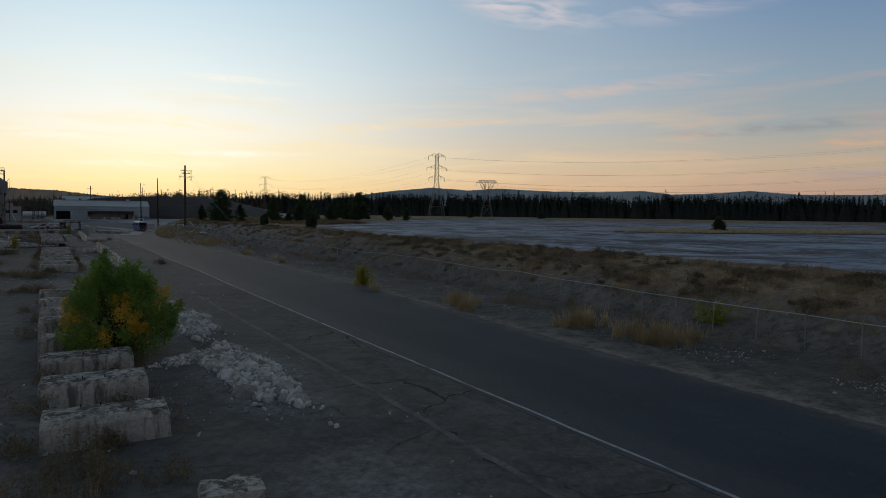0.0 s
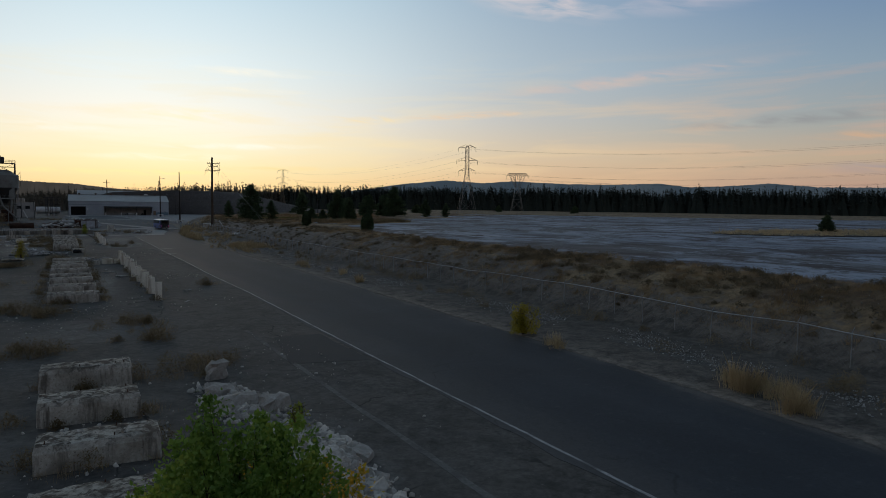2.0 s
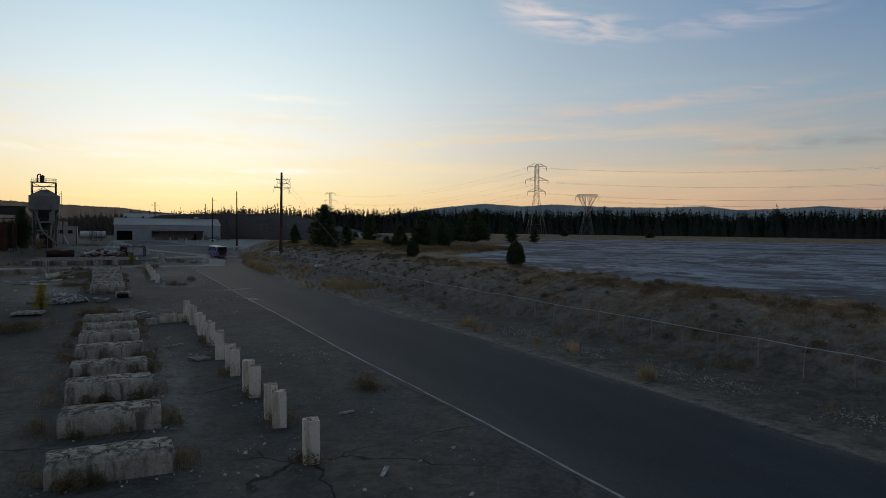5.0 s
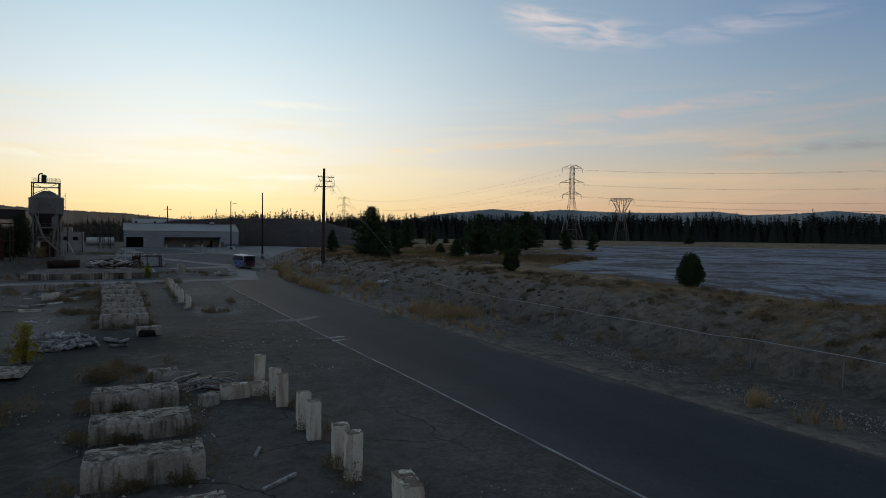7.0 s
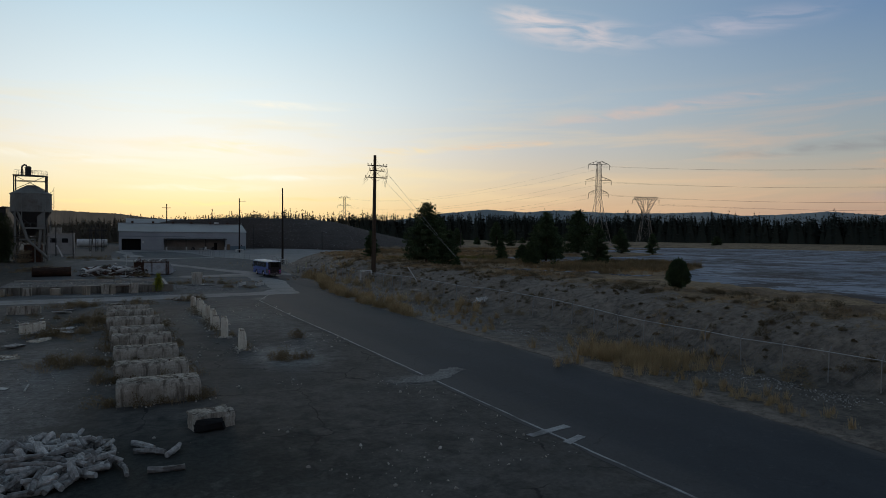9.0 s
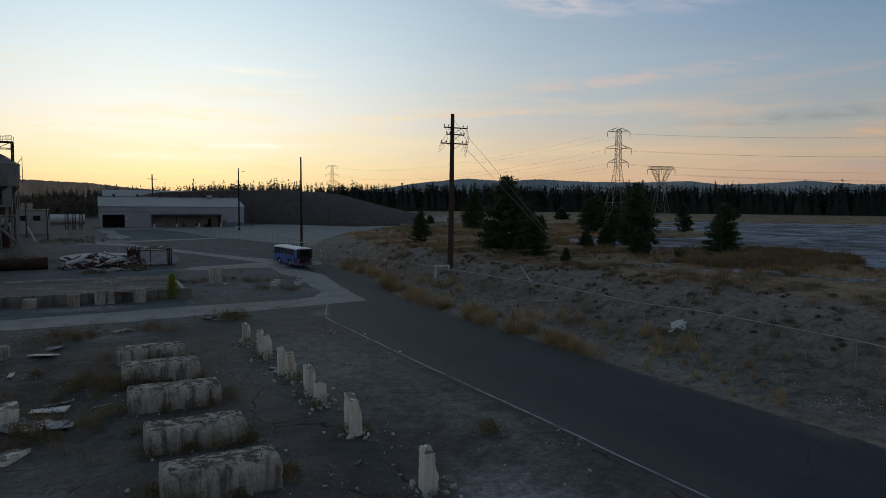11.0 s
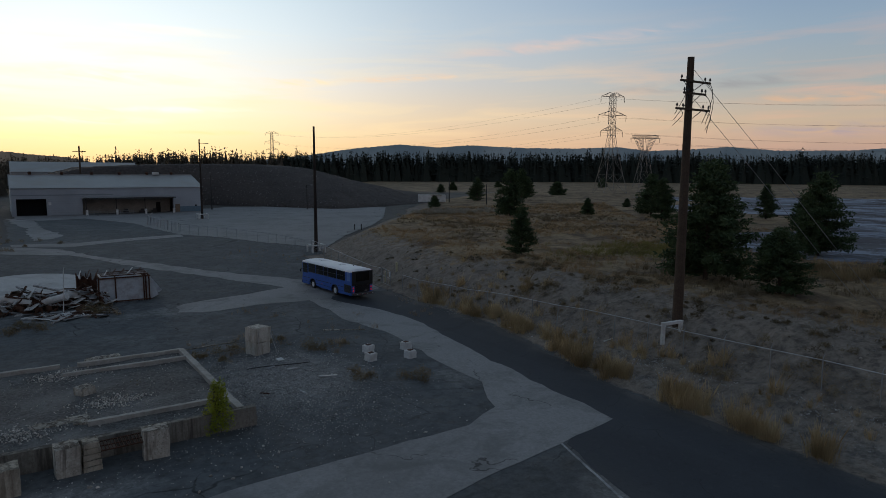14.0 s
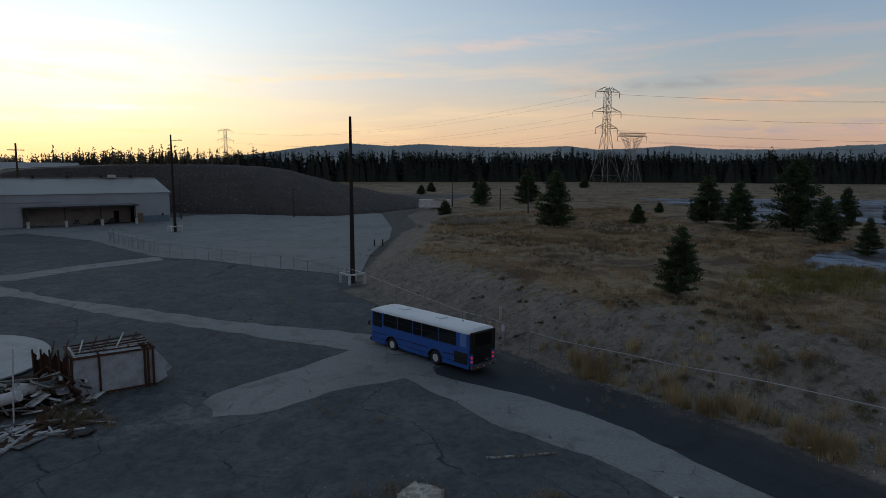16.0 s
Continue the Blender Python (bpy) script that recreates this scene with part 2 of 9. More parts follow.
def leafmat(name, cols, rough=0.7, clump=0.6, trans=0.25, single=0.3):
    """Foliage: colours by leaf and by clump."""
    m, N, L, bs = node_mat(name)
    geo = N.new("ShaderNodeNewGeometry")
    r = N.new("ShaderNodeValToRGB")
    e = r.color_ramp.elements
    while len(e) < len(cols):
        e.new(0.5)
    for i, (el, c) in enumerate(zip(e, cols)):
        el.position, el.color = i / max(1, len(cols) - 1), (*c, 1)
    n = nnoise(N, L, geo.outputs["Position"], clump, 3.0)
    lo_, hi_ = (0.38, 0.62) if single < 0.2 else (0.3, 0.7)
    f = nmath(N, L, "ADD", nmath(N, L, "MULTIPLY", nramp(N, L, n, lo_, hi_), 1.05 - single), nmath(N, L, "MULTIPLY", geo.outputs["Random Per Island"], single))
    L.new(f, r.inputs[0])
    L.new(r.outputs[0], bs.inputs["Base Color"])
    bs.inputs["Roughness"].default_value = rough
    bs.inputs["Specular IOR Level"].default_value = 0.25
    bs.inputs["Subsurface Weight"].default_value = 0.0
    if trans:
        t = N.new("ShaderNodeBsdfTranslucent")
        L.new(r.outputs[0], t.inputs[0])
        mx = N.new("ShaderNodeMixShader")
        mx.inputs[0].default_value = trans
        L.new(bs.outputs[0], mx.inputs[1])
        L.new(t.outputs[0], mx.inputs[2])
        L.new(mx.outputs[0], N["Material Output"].inputs[0])
    return m


def part(name, bm, material, parent=None, label="", smooth=False):
    me = bpy.data.meshes.new(name)
    bm.to_mesh(me)
    bm.free()
    me.materials.append(material)
    if smooth:
        me.polygons.foreach_set("use_smooth", [True] * len(me.polygons))
    ob = new(name, me)
    ob.parent = parent
    return tagged(ob, label) if label else ob


def raw(name, verts, faces, material, parent=None, smooth=False):
    me = bpy.data.meshes.new(name)
    me.from_pydata(verts, [], faces)
    me.materials.append(material)
    if smooth:
        me.polygons.foreach_set("use_smooth", [True] * len(me.polygons))
    ob = new(name, me)
    ob.parent = parent
    return ob


def thing(name, m, label, category, group=""):
    ob = new(name)
    ob.empty_display_size = 0.3
    ob.matrix_world = m
    return tagged(ob, label, category, group)


def box(bm, c, s, m=None, bevel=0.0, jitter=0.0):
    """A box of size s about c, turned by m, with soft or broken edges."""
    vs = bmesh.ops.create_cube(bm, size=1, matrix=Matrix.Translation(c) @ (m or Matrix()) @ Matrix.Diagonal((*s, 1)))["verts"]
    if bevel:
        es = list({e for v in vs for e in v.link_edges})
        r = bmesh.ops.bevel(bm, geom=es, offset=bevel, segments=2, affect="EDGES", profile=0.6)
        vs = list({v for f in r["faces"] for v in f.verts} | {v for v in vs if v.is_valid})
    if jitter:
        for v in vs:
            v.co += Vector((random.uniform(-1, 1), random.uniform(-1, 1), random.uniform(-1, 1))) * jitter
    return vs


def tube(bm, p0, p1, r0, r1=None, n=8, caps=True):
    """A round bar from p0 to p1."""
    p0, p1 = Vector(p0), Vector(p1)
    r1 = r0 if r1 is None else r1
    q = (p1 - p0).to_track_quat("Z", "Y").to_matrix()
    rings = []
    for p, r in ((p0, r0), (p1, r1)):
        rings.append([bm.verts.new(p + q @ Vector((r * math.cos(6.28318 * i / n), r * math.sin(6.28318 * i / n), 0))) for i in range(n)])
    for i in range(n):
        bm.faces.new((rings[0][i], rings[0][(i + 1) % n], rings[1][(i + 1) % n], rings[1][i]))
    if caps:
        bm.faces.new(rings[0][::-1])
        bm.faces.new(rings[1])


def path_tube(bm, pts, r, n=5):
    for a, b in zip(pts, pts[1:]):
        tube(bm, a, b, r, r, n, False)


def sheet(name, poly, lift, material, step=3.0, ragged=0.0, seed=0, kind="structure", label="", category="", flat=None, piece=1.2):
    """A thin layer laid on the ground, its outline ragged."""
    r = random.Random(seed)
    pts = []
    for (x0, y0), (x1, y1) in zip(poly, poly[1:] + poly[:1]):
        n = max(1, int(math.hypot(x1 - x0, y1 - y0) / piece)) if ragged else 1
        for i in range(n):
            k = i / n
            j = ragged if i else ragged * 0.3
            w = float(wave(x0 + (x1 - x0) * k, y0 + (y1 - y0) * k, 1.1, seed)) * j
            pts.append((x0 + (x1 - x0) * k + w + r.uniform(-j, j) * 0.35, y0 + (y1 - y0) * k + w * 0.7 + r.uniform(-j, j) * 0.35))
    bm = bmesh.new()
    f = bm.faces.new([bm.verts.new((x, y, 0)) for x, y in pts])
    if flat is None:
        xs, ys = [p[0] for p in pts], [p[1] for p in pts]
        for lo, hi, no in ((min(xs), max(xs), (1, 0, 0)), (min(ys), max(ys), (0, 1, 0))):
            v = lo + step
            while v < hi:
                bmesh.ops.bisect_plane(bm, geom=bm.verts[:] + bm.edges[:] + bm.faces[:], plane_co=(v, v, 0), plane_no=no)
                v += step
        bmesh.ops.triangulate(bm, faces=[q for q in bm.faces if len(q.verts) > 4])
    zs = heights([v.co.x for v in bm.verts], [v.co.y for v in bm.verts])
    for v, z in zip(list(bm.verts), zs):
        v.co.z = (float(z) if flat is None else flat) + lift
    bmesh.ops.recalc_face_normals(bm, faces=bm.faces[:])
    if sum(q.normal.z for q in bm.faces) < 0:
        bmesh.ops.reverse_faces(bm, faces=bm.faces[:])
    rim = bmesh.ops.extrude_edge_only(bm, edges=[e for e in bm.edges if e.is_boundary])["geom"]
    for v in rim:
        if isinstance(v, bmesh.types.BMVert):
            v.co.z -= 0.08
    return tagged(part(name, bm, material), label, category, "", kind)

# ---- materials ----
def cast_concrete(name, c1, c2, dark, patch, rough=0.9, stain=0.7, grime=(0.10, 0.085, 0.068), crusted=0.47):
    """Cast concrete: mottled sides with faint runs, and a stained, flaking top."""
    m, N, L, bs = node_mat(name)
    geo = N.new("ShaderNodeNewGeometry")
    pos = geo.outputs["Position"]
    g = nnoise(N, L, pos, 9.0, 6.0, 0.65)
    b = nnoise(N, L, pos, 0.7, 5.0, 0.6, 0.5)
    mp = N.new("ShaderNodeMapping")
    mp.inputs["Scale"].default_value = (1, 1, 0.10)
    L.new(pos, mp.inputs[0])
    run = nnoise(N, L, mp.outputs[0], 2.6, 6.0, 0.65, 0.4)
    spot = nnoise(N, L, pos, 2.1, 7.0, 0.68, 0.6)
    pits = nnoise(N, L, pos, 13.0, 4.0, 0.7)
    col = nmix(N, L, nramp(N, L, g, 0.30, 0.70), c1, c2)
    col = nmix(N, L, nmath(N, L, "MULTIPLY", nramp(N, L, b, 0.46, 0.66), stain * 0.7), col, patch)
    col = nmix(N, L, nmath(N, L, "MULTIPLY", nramp(N, L, run, 0.49, 0.62), stain * 0.85), col, dark)
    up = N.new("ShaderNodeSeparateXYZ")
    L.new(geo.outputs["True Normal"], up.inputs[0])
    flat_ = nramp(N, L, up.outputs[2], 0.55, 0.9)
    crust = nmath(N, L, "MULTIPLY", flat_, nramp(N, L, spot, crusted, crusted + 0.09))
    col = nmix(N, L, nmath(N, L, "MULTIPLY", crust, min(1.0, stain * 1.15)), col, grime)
    col = nmix(N, L, nmath(N, L, "MULTIPLY", nramp(N, L, pits, 0.58, 0.66), stain * 0.7), col, dark)
    L.new(col, bs.inputs["Base Color"])
    bs.inputs["Roughness"].default_value = rough
    bs.inputs["Specular IOR Level"].default_value = 0.25
    nbump(N, L, bs, nmath(N, L, "ADD", g, nmath(N, L, "MULTIPLY", spot, 1.5)), 0.5, 0.03)
    return m


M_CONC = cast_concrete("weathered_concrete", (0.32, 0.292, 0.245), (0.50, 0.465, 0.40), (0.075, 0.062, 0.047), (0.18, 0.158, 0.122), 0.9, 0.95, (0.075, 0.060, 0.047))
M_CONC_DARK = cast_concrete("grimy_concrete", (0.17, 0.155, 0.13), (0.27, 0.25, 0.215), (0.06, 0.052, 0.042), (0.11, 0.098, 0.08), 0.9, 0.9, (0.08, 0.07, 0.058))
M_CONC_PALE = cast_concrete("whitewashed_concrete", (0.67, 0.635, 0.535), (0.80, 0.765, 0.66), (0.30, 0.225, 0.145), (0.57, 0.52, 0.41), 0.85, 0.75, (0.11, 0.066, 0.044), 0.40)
M_RUBBLE = surface("broken_concrete", (0.35, 0.325, 0.288), (0.54, 0.505, 0.452), (0.20, 0.182, 0.158), 1.2, 8.0, 0.95, bump=0.4, island=0.45)


def cracked_paving(name, c1, c2, dirt, scale, width, seams=None):
    """Old concrete or asphalt paving: blotches, fine pits, wandering cracks and straight seams."""
    m, N, L, bs = node_mat(name)
    pos = N.new("ShaderNodeNewGeometry").outputs["Position"]
    g = nnoise(N, L, pos, 5.0, 8.0, 0.75)
    b = nnoise(N, L, pos, 0.35, 7.0, 0.65, 0.6)
    v = nnoise(N, L, pos, 0.09, 4.0, 0.6, 0.5)
    col = nmix(N, L, nramp(N, L, g, 0.34, 0.66), c1, c2)
    col = nmix(N, L, nmath(N, L, "MULTIPLY", nramp(N, L, b, 0.50, 0.66), 0.55), col, dirt)
    col = nmix(N, L, nmath(N, L, "MULTIPLY", nramp(N, L, v, 0.48, 0.62), 0.35), col, dirt)
    wob = N.new("ShaderNodeVectorMath")
    wob.operation = "MULTIPLY_ADD"
    nz = N.new("ShaderNodeTexNoise")
    nz.inputs["Scale"].default_value, nz.inputs["Detail"].default_value = 0.5, 5.0
    L.new(pos, nz.inputs["Vector"])
    L.new(nz.outputs["Color"], wob.inputs[0])
    wob.inputs[1].default_value = (3.4, 3.4, 0)
    L.new(pos, wob.inputs[2])
    ck = N.new("ShaderNodeTexVoronoi")
    ck.feature = "DISTANCE_TO_EDGE"
    ck.inputs["Scale"].default_value = scale
    L.new(wob.outputs[0], ck.inputs["Vector"])
    lines = nmath(N, L, "MULTIPLY", nramp(N, L, ck.outputs[0], width, width * 0.3), nramp(N, L, b, 0.44, 0.56))
    col = nmix(N, L, nmath(N, L, "MULTIPLY", lines, 0.8), col, (0.035, 0.033, 0.03))
    L.new(col, bs.inputs["Base Color"])
    bs.inputs["Roughness"].default_value = 0.88
    bs.inputs["Specular IOR Level"].default_value = 0.3
    nbump(N, L, bs, nmath(N, L, "SUBTRACT", g, lines), 0.4, 0.015)
    return m


M_SLAB = cracked_paving("old_concrete_paving", (0.200, 0.198, 0.194), (0.295, 0.291, 0.284), (0.12, 0.118, 0.114), 0.11, 0.0055)
def road_material():
    """Asphalt worn paler beside the edge line, dark down the lane, dusty at the outer edge."""
    m, N, L, bs = node_mat("dark_asphalt")
    pos = N.new("ShaderNodeNewGeometry").outputs["Position"]
    att = N.new("ShaderNodeAttribute")
    att.attribute_name = "across"
    g = nnoise(N, L, pos, 7.0, 7.0, 0.7)
    mp = N.new("ShaderNodeMapping")
    mp.inputs["Scale"].default_value = (1, 0.16, 1)
    L.new(pos, mp.inputs[0])
    drag = nnoise(N, L, mp.outputs[0], 0.6, 6.0, 0.6, 0.3)
    blot = nnoise(N, L, pos, 0.16, 5.0, 0.62, 0.7)
    k = nmath(N, L, "ADD", att.outputs["Fac"], nmath(N, L, "MULTIPLY", nmath(N, L, "SUBTRACT", drag, 0.5), 0.22))
    k = nmath(N, L, "ADD", k, nmath(N, L, "MULTIPLY", nmath(N, L, "SUBTRACT", blot, 0.5), 0.22))
    r = N.new("ShaderNodeValToRGB")
    stops = [(0.0, (0.062, 0.062, 0.062)), (0.15, (0.047, 0.049, 0.052)), (0.27, (0.027, 0.032, 0.039)), (0.50, (0.021, 0.026, 0.033)), (0.64, (0.027, 0.032, 0.039)), (0.80, (0.021, 0.026, 0.033)), (0.94, (0.031, 0.034, 0.038)), (1.0, (0.075, 0.070, 0.063))]
    e = r.color_ramp.elements
    while len(e) < len(stops):
        e.new(0.5)
    for el, (p, c) in zip(e, stops):
        el.position, el.color = p, (*c, 1)
    L.new(k, r.inputs[0])
    hsv = N.new("ShaderNodeHueSaturation")
    L.new(nramp2(N, L, nmath(N, L, "ADD", nmath(N, L, "MULTIPLY", g, 0.5), nmath(N, L, "MULTIPLY", blot, 0.5)), 0.05, 1.95), hsv.inputs["Value"])
    L.new(r.outputs[0], hsv.inputs["Color"])
    col = hsv.outputs[0]
    # colour raised along one stretch of the road, set by y
    old = N.new("ShaderNodeAttribute")
    old.attribute_name = "paler_run"
    fl = nnoise(N, L, pos, 2.6, 6.0, 0.72, 0.4)
    col = nmix(N, L, nmath(N, L, "MULTIPLY", old.outputs["Fac"], 0.26), col, (0.062, 0.067, 0.073))
    col = nmix(N, L, nmath(N, L, "MULTIPLY", nramp(N, L, fl, 0.58, 0.68), 0.35), col, (0.075, 0.078, 0.080))
    col = nmix(N, L, nmath(N, L, "MULTIPLY", nramp(N, L, fl, 0.42, 0.34), 0.45), col, (0.014, 0.017, 0.021))
    wob = N.new("ShaderNodeVectorMath")
    wob.operation = "MULTIPLY_ADD"
    nz = N.new("ShaderNodeTexNoise")
    nz.inputs["Scale"].default_value, nz.inputs["Detail"].default_value = 0.4, 6.0
    L.new(pos, nz.inputs["Vector"])
    L.new(nz.outputs["Color"], wob.inputs[0])
    wob.inputs[1].default_value = (3.0, 3.0, 0)
    L.new(pos, wob.inputs[2])
    ck = N.new("ShaderNodeTexVoronoi")
    ck.feature = "DISTANCE_TO_EDGE"
    ck.inputs["Scale"].default_value = 0.12
    L.new(wob.outputs[0], ck.inputs["Vector"])
    col = nmix(N, L, nmath(N, L, "MULTIPLY", nmath(N, L, "MULTIPLY", nramp(N, L, ck.outputs[0], 0.005, 0.002), nramp(N, L, blot, 0.48, 0.6)), 0.6), col, (0.012, 0.013, 0.014))
    L.new(col, bs.inputs["Base Color"])
    bs.inputs["Roughness"].default_value = 0.82
    bs.inputs["Specular IOR Level"].default_value = 0.3
    nbump(N, L, bs, g, 0.3, 0.008)
    return m


M_ROAD = road_material()
M_PATCH = surface("asphalt_patch", (0.040, 0.041, 0.042), (0.056, 0.056, 0.057), (0.068, 0.066, 0.063), 0.3, 9.0, 0.85, bump=0.35, bdist=0.008, stain=0.6)
M_LINE = surface("worn_white_paint", (0.20, 0.205, 0.205), (0.42, 0.43, 0.43), (0.075, 0.075, 0.075), 0.7, 9.0, 0.8, bump=0.1, stain=0.95)
M_SPLASH = surface("spilt_chalk", (0.09, 0.089, 0.086), (0.30, 0.296, 0.286), (0.045, 0.046, 0.047), 0.9, 6.0, 0.95, bump=0.2, stain=0.9)
M_SEAM = surface("trodden_dust", (0.095, 0.092, 0.086), (0.185, 0.180, 0.169), (0.045, 0.044, 0.042), 0.5, 7.0, 0.95, bump=0.3, stain=0.8)
M_GRAVEL = surface("grey_gravel", (0.034, 0.033, 0.031), (0.165, 0.160, 0.152), (0.25, 0.245, 0.235), 0.28, 6.0, 0.95, bump=0.8, bdist=0.05, stain=0.55)
M_STEEL = surface("galvanised_steel", (0.24, 0.25, 0.255), (0.34, 0.35, 0.355), (0.2, 0.19, 0.18), 1.0, 6.0, 0.5, 0.6, bump=0.05, stain=0.4)
M_RUST = surface("rusted_steel", (0.06, 0.032, 0.022), (0.12, 0.06, 0.038), (0.035, 0.024, 0.02), 1.6, 7.0, 0.9, 0.2, bump=0.3, stain=0.8)
M_DARKSTEEL = surface("dark_painted_steel", (0.03, 0.03, 0.032), (0.055, 0.054, 0.052), (0.07, 0.045, 0.03), 1.0, 6.0, 0.7, 0.3, bump=0.1)
M_WOOD = surface("weathered_pole_wood", (0.055, 0.038, 0.028), (0.10, 0.072, 0.052), (0.035, 0.025, 0.02), 0.7, 9.0, 0.9, bump=0.6, bdist=0.02)
M_DRIFT = surface("grey_weathered_wood", (0.22, 0.215, 0.205), (0.50, 0.49, 0.47), (0.09, 0.083, 0.076), 2.6, 5.0, 0.9, bump=0.4, stain=0.85, vary=0.45)
M_WHITE = surface("chalky_white_paint", (0.50, 0.50, 0.48), (0.64, 0.64, 0.62), (0.34, 0.31, 0.27), 1.0, 5.0, 0.7, bump=0.1, stain=0.6)
M_SIDING = surface("pale_blue_grey_siding", (0.31, 0.34, 0.365), (0.37, 0.40, 0.425), (0.25, 0.272, 0.29), 0.15, 4.0, 0.6, 0.1, bump=0.05, stain=0.6)
M_ROOF = surface("grey_metal_roof", (0.25, 0.253, 0.253), (0.31, 0.313, 0.31), (0.26, 0.225, 0.19), 0.08, 4.0, 0.55, 0.3, bump=0.05, stain=0.6)
# black for dark parts, and for the shade painted into the open doorway
M_BLACK = surface("black_and_shade_fill", (0.012, 0.012, 0.013), (0.02, 0.02, 0.02), None, 0.5, 4.0, 0.9, bump=0)
M_BARK = surface("pine_bark", (0.05, 0.036, 0.027), (0.09, 0.066, 0.05), (0.03, 0.024, 0.02), 1.0, 8.0, 0.95, bump=0.8, bdist=0.03)
M_PINE = leafmat("pine_needles", [(0.028, 0.045, 0.021), (0.050, 0.077, 0.034), (0.082, 0.112, 0.046)], 0.75, 0.9, 0.2)
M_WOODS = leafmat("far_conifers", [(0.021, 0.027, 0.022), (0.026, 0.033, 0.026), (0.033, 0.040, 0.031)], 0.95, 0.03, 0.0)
# paler and browner than M_WOODS: haze and backlight put into the colour
M_NEARWOODS = leafmat("haze_browned_conifers", [(0.085, 0.076, 0.058), (0.125, 0.108, 0.082), (0.175, 0.148, 0.112)], 0.9, 0.05, 0.5)
M_BUSH = leafmat("green_leaves", [(0.085, 0.15, 0.032), (0.135, 0.235, 0.042), (0.205, 0.31, 0.055), (0.33, 0.37, 0.065)], 0.5, 0.8, 0.4, 0.35)
M_TURNED = leafmat("turned_leaves", [(0.25, 0.30, 0.05), (0.46, 0.36, 0.05), (0.74, 0.44, 0.04), (0.85, 0.46, 0.04)], 0.5, 0.9, 0.4, 0.45)
M_YBUSH = leafmat("yellow_leaves", [(0.20, 0.20, 0.02), (0.34, 0.28, 0.025), (0.42, 0.32, 0.03)], 0.6, 0.9, 0.35)
M_LIME = leafmat("lime_leaves", [(0.16, 0.21, 0.02), (0.26, 0.30, 0.03), (0.34, 0.33, 0.04)], 0.6, 0.9, 0.35)
M_DRY = leafmat("dry_grass", [(0.30, 0.225, 0.13), (0.46, 0.36, 0.215), (0.62, 0.51, 0.33)], 0.9, 0.35, 0.45)
M_WEED = leafmat("brown_weeds", [(0.19, 0.138, 0.082), (0.30, 0.222, 0.135), (0.42, 0.33, 0.21)], 0.9, 0.5, 0.4)
M_BRUSH = leafmat("dark_brush", [(0.10, 0.078, 0.046), (0.17, 0.128, 0.075), (0.25, 0.19, 0.11)], 0.9, 0.4, 0.2)
# distance haze put into the far hills as a faint blue glow
M_HILL, N, L, bs = node_mat("haze_glow_hill")
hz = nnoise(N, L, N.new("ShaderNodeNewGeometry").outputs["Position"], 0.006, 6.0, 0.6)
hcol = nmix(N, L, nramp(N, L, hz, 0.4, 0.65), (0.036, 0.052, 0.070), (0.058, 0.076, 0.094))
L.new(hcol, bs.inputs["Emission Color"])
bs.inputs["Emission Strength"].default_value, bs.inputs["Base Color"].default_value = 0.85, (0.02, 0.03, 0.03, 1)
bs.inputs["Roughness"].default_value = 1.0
# the western hill glows too, a brown haze held in its emission
M_HILL_WEST, N, L, bs = node_mat("brown_haze_glow_hill")
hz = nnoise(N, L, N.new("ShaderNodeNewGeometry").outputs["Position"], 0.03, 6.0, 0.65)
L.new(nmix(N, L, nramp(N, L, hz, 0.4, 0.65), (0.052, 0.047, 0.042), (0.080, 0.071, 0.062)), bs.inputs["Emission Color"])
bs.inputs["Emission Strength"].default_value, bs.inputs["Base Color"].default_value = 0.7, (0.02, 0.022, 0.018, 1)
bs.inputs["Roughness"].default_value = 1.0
M_MOUND = surface("black_slag", (0.040, 0.034, 0.031), (0.088, 0.075, 0.068), (0.11, 0.092, 0.080), 0.1, 1.3, 0.95, bump=1.0, bdist=0.25, stain=0.4)


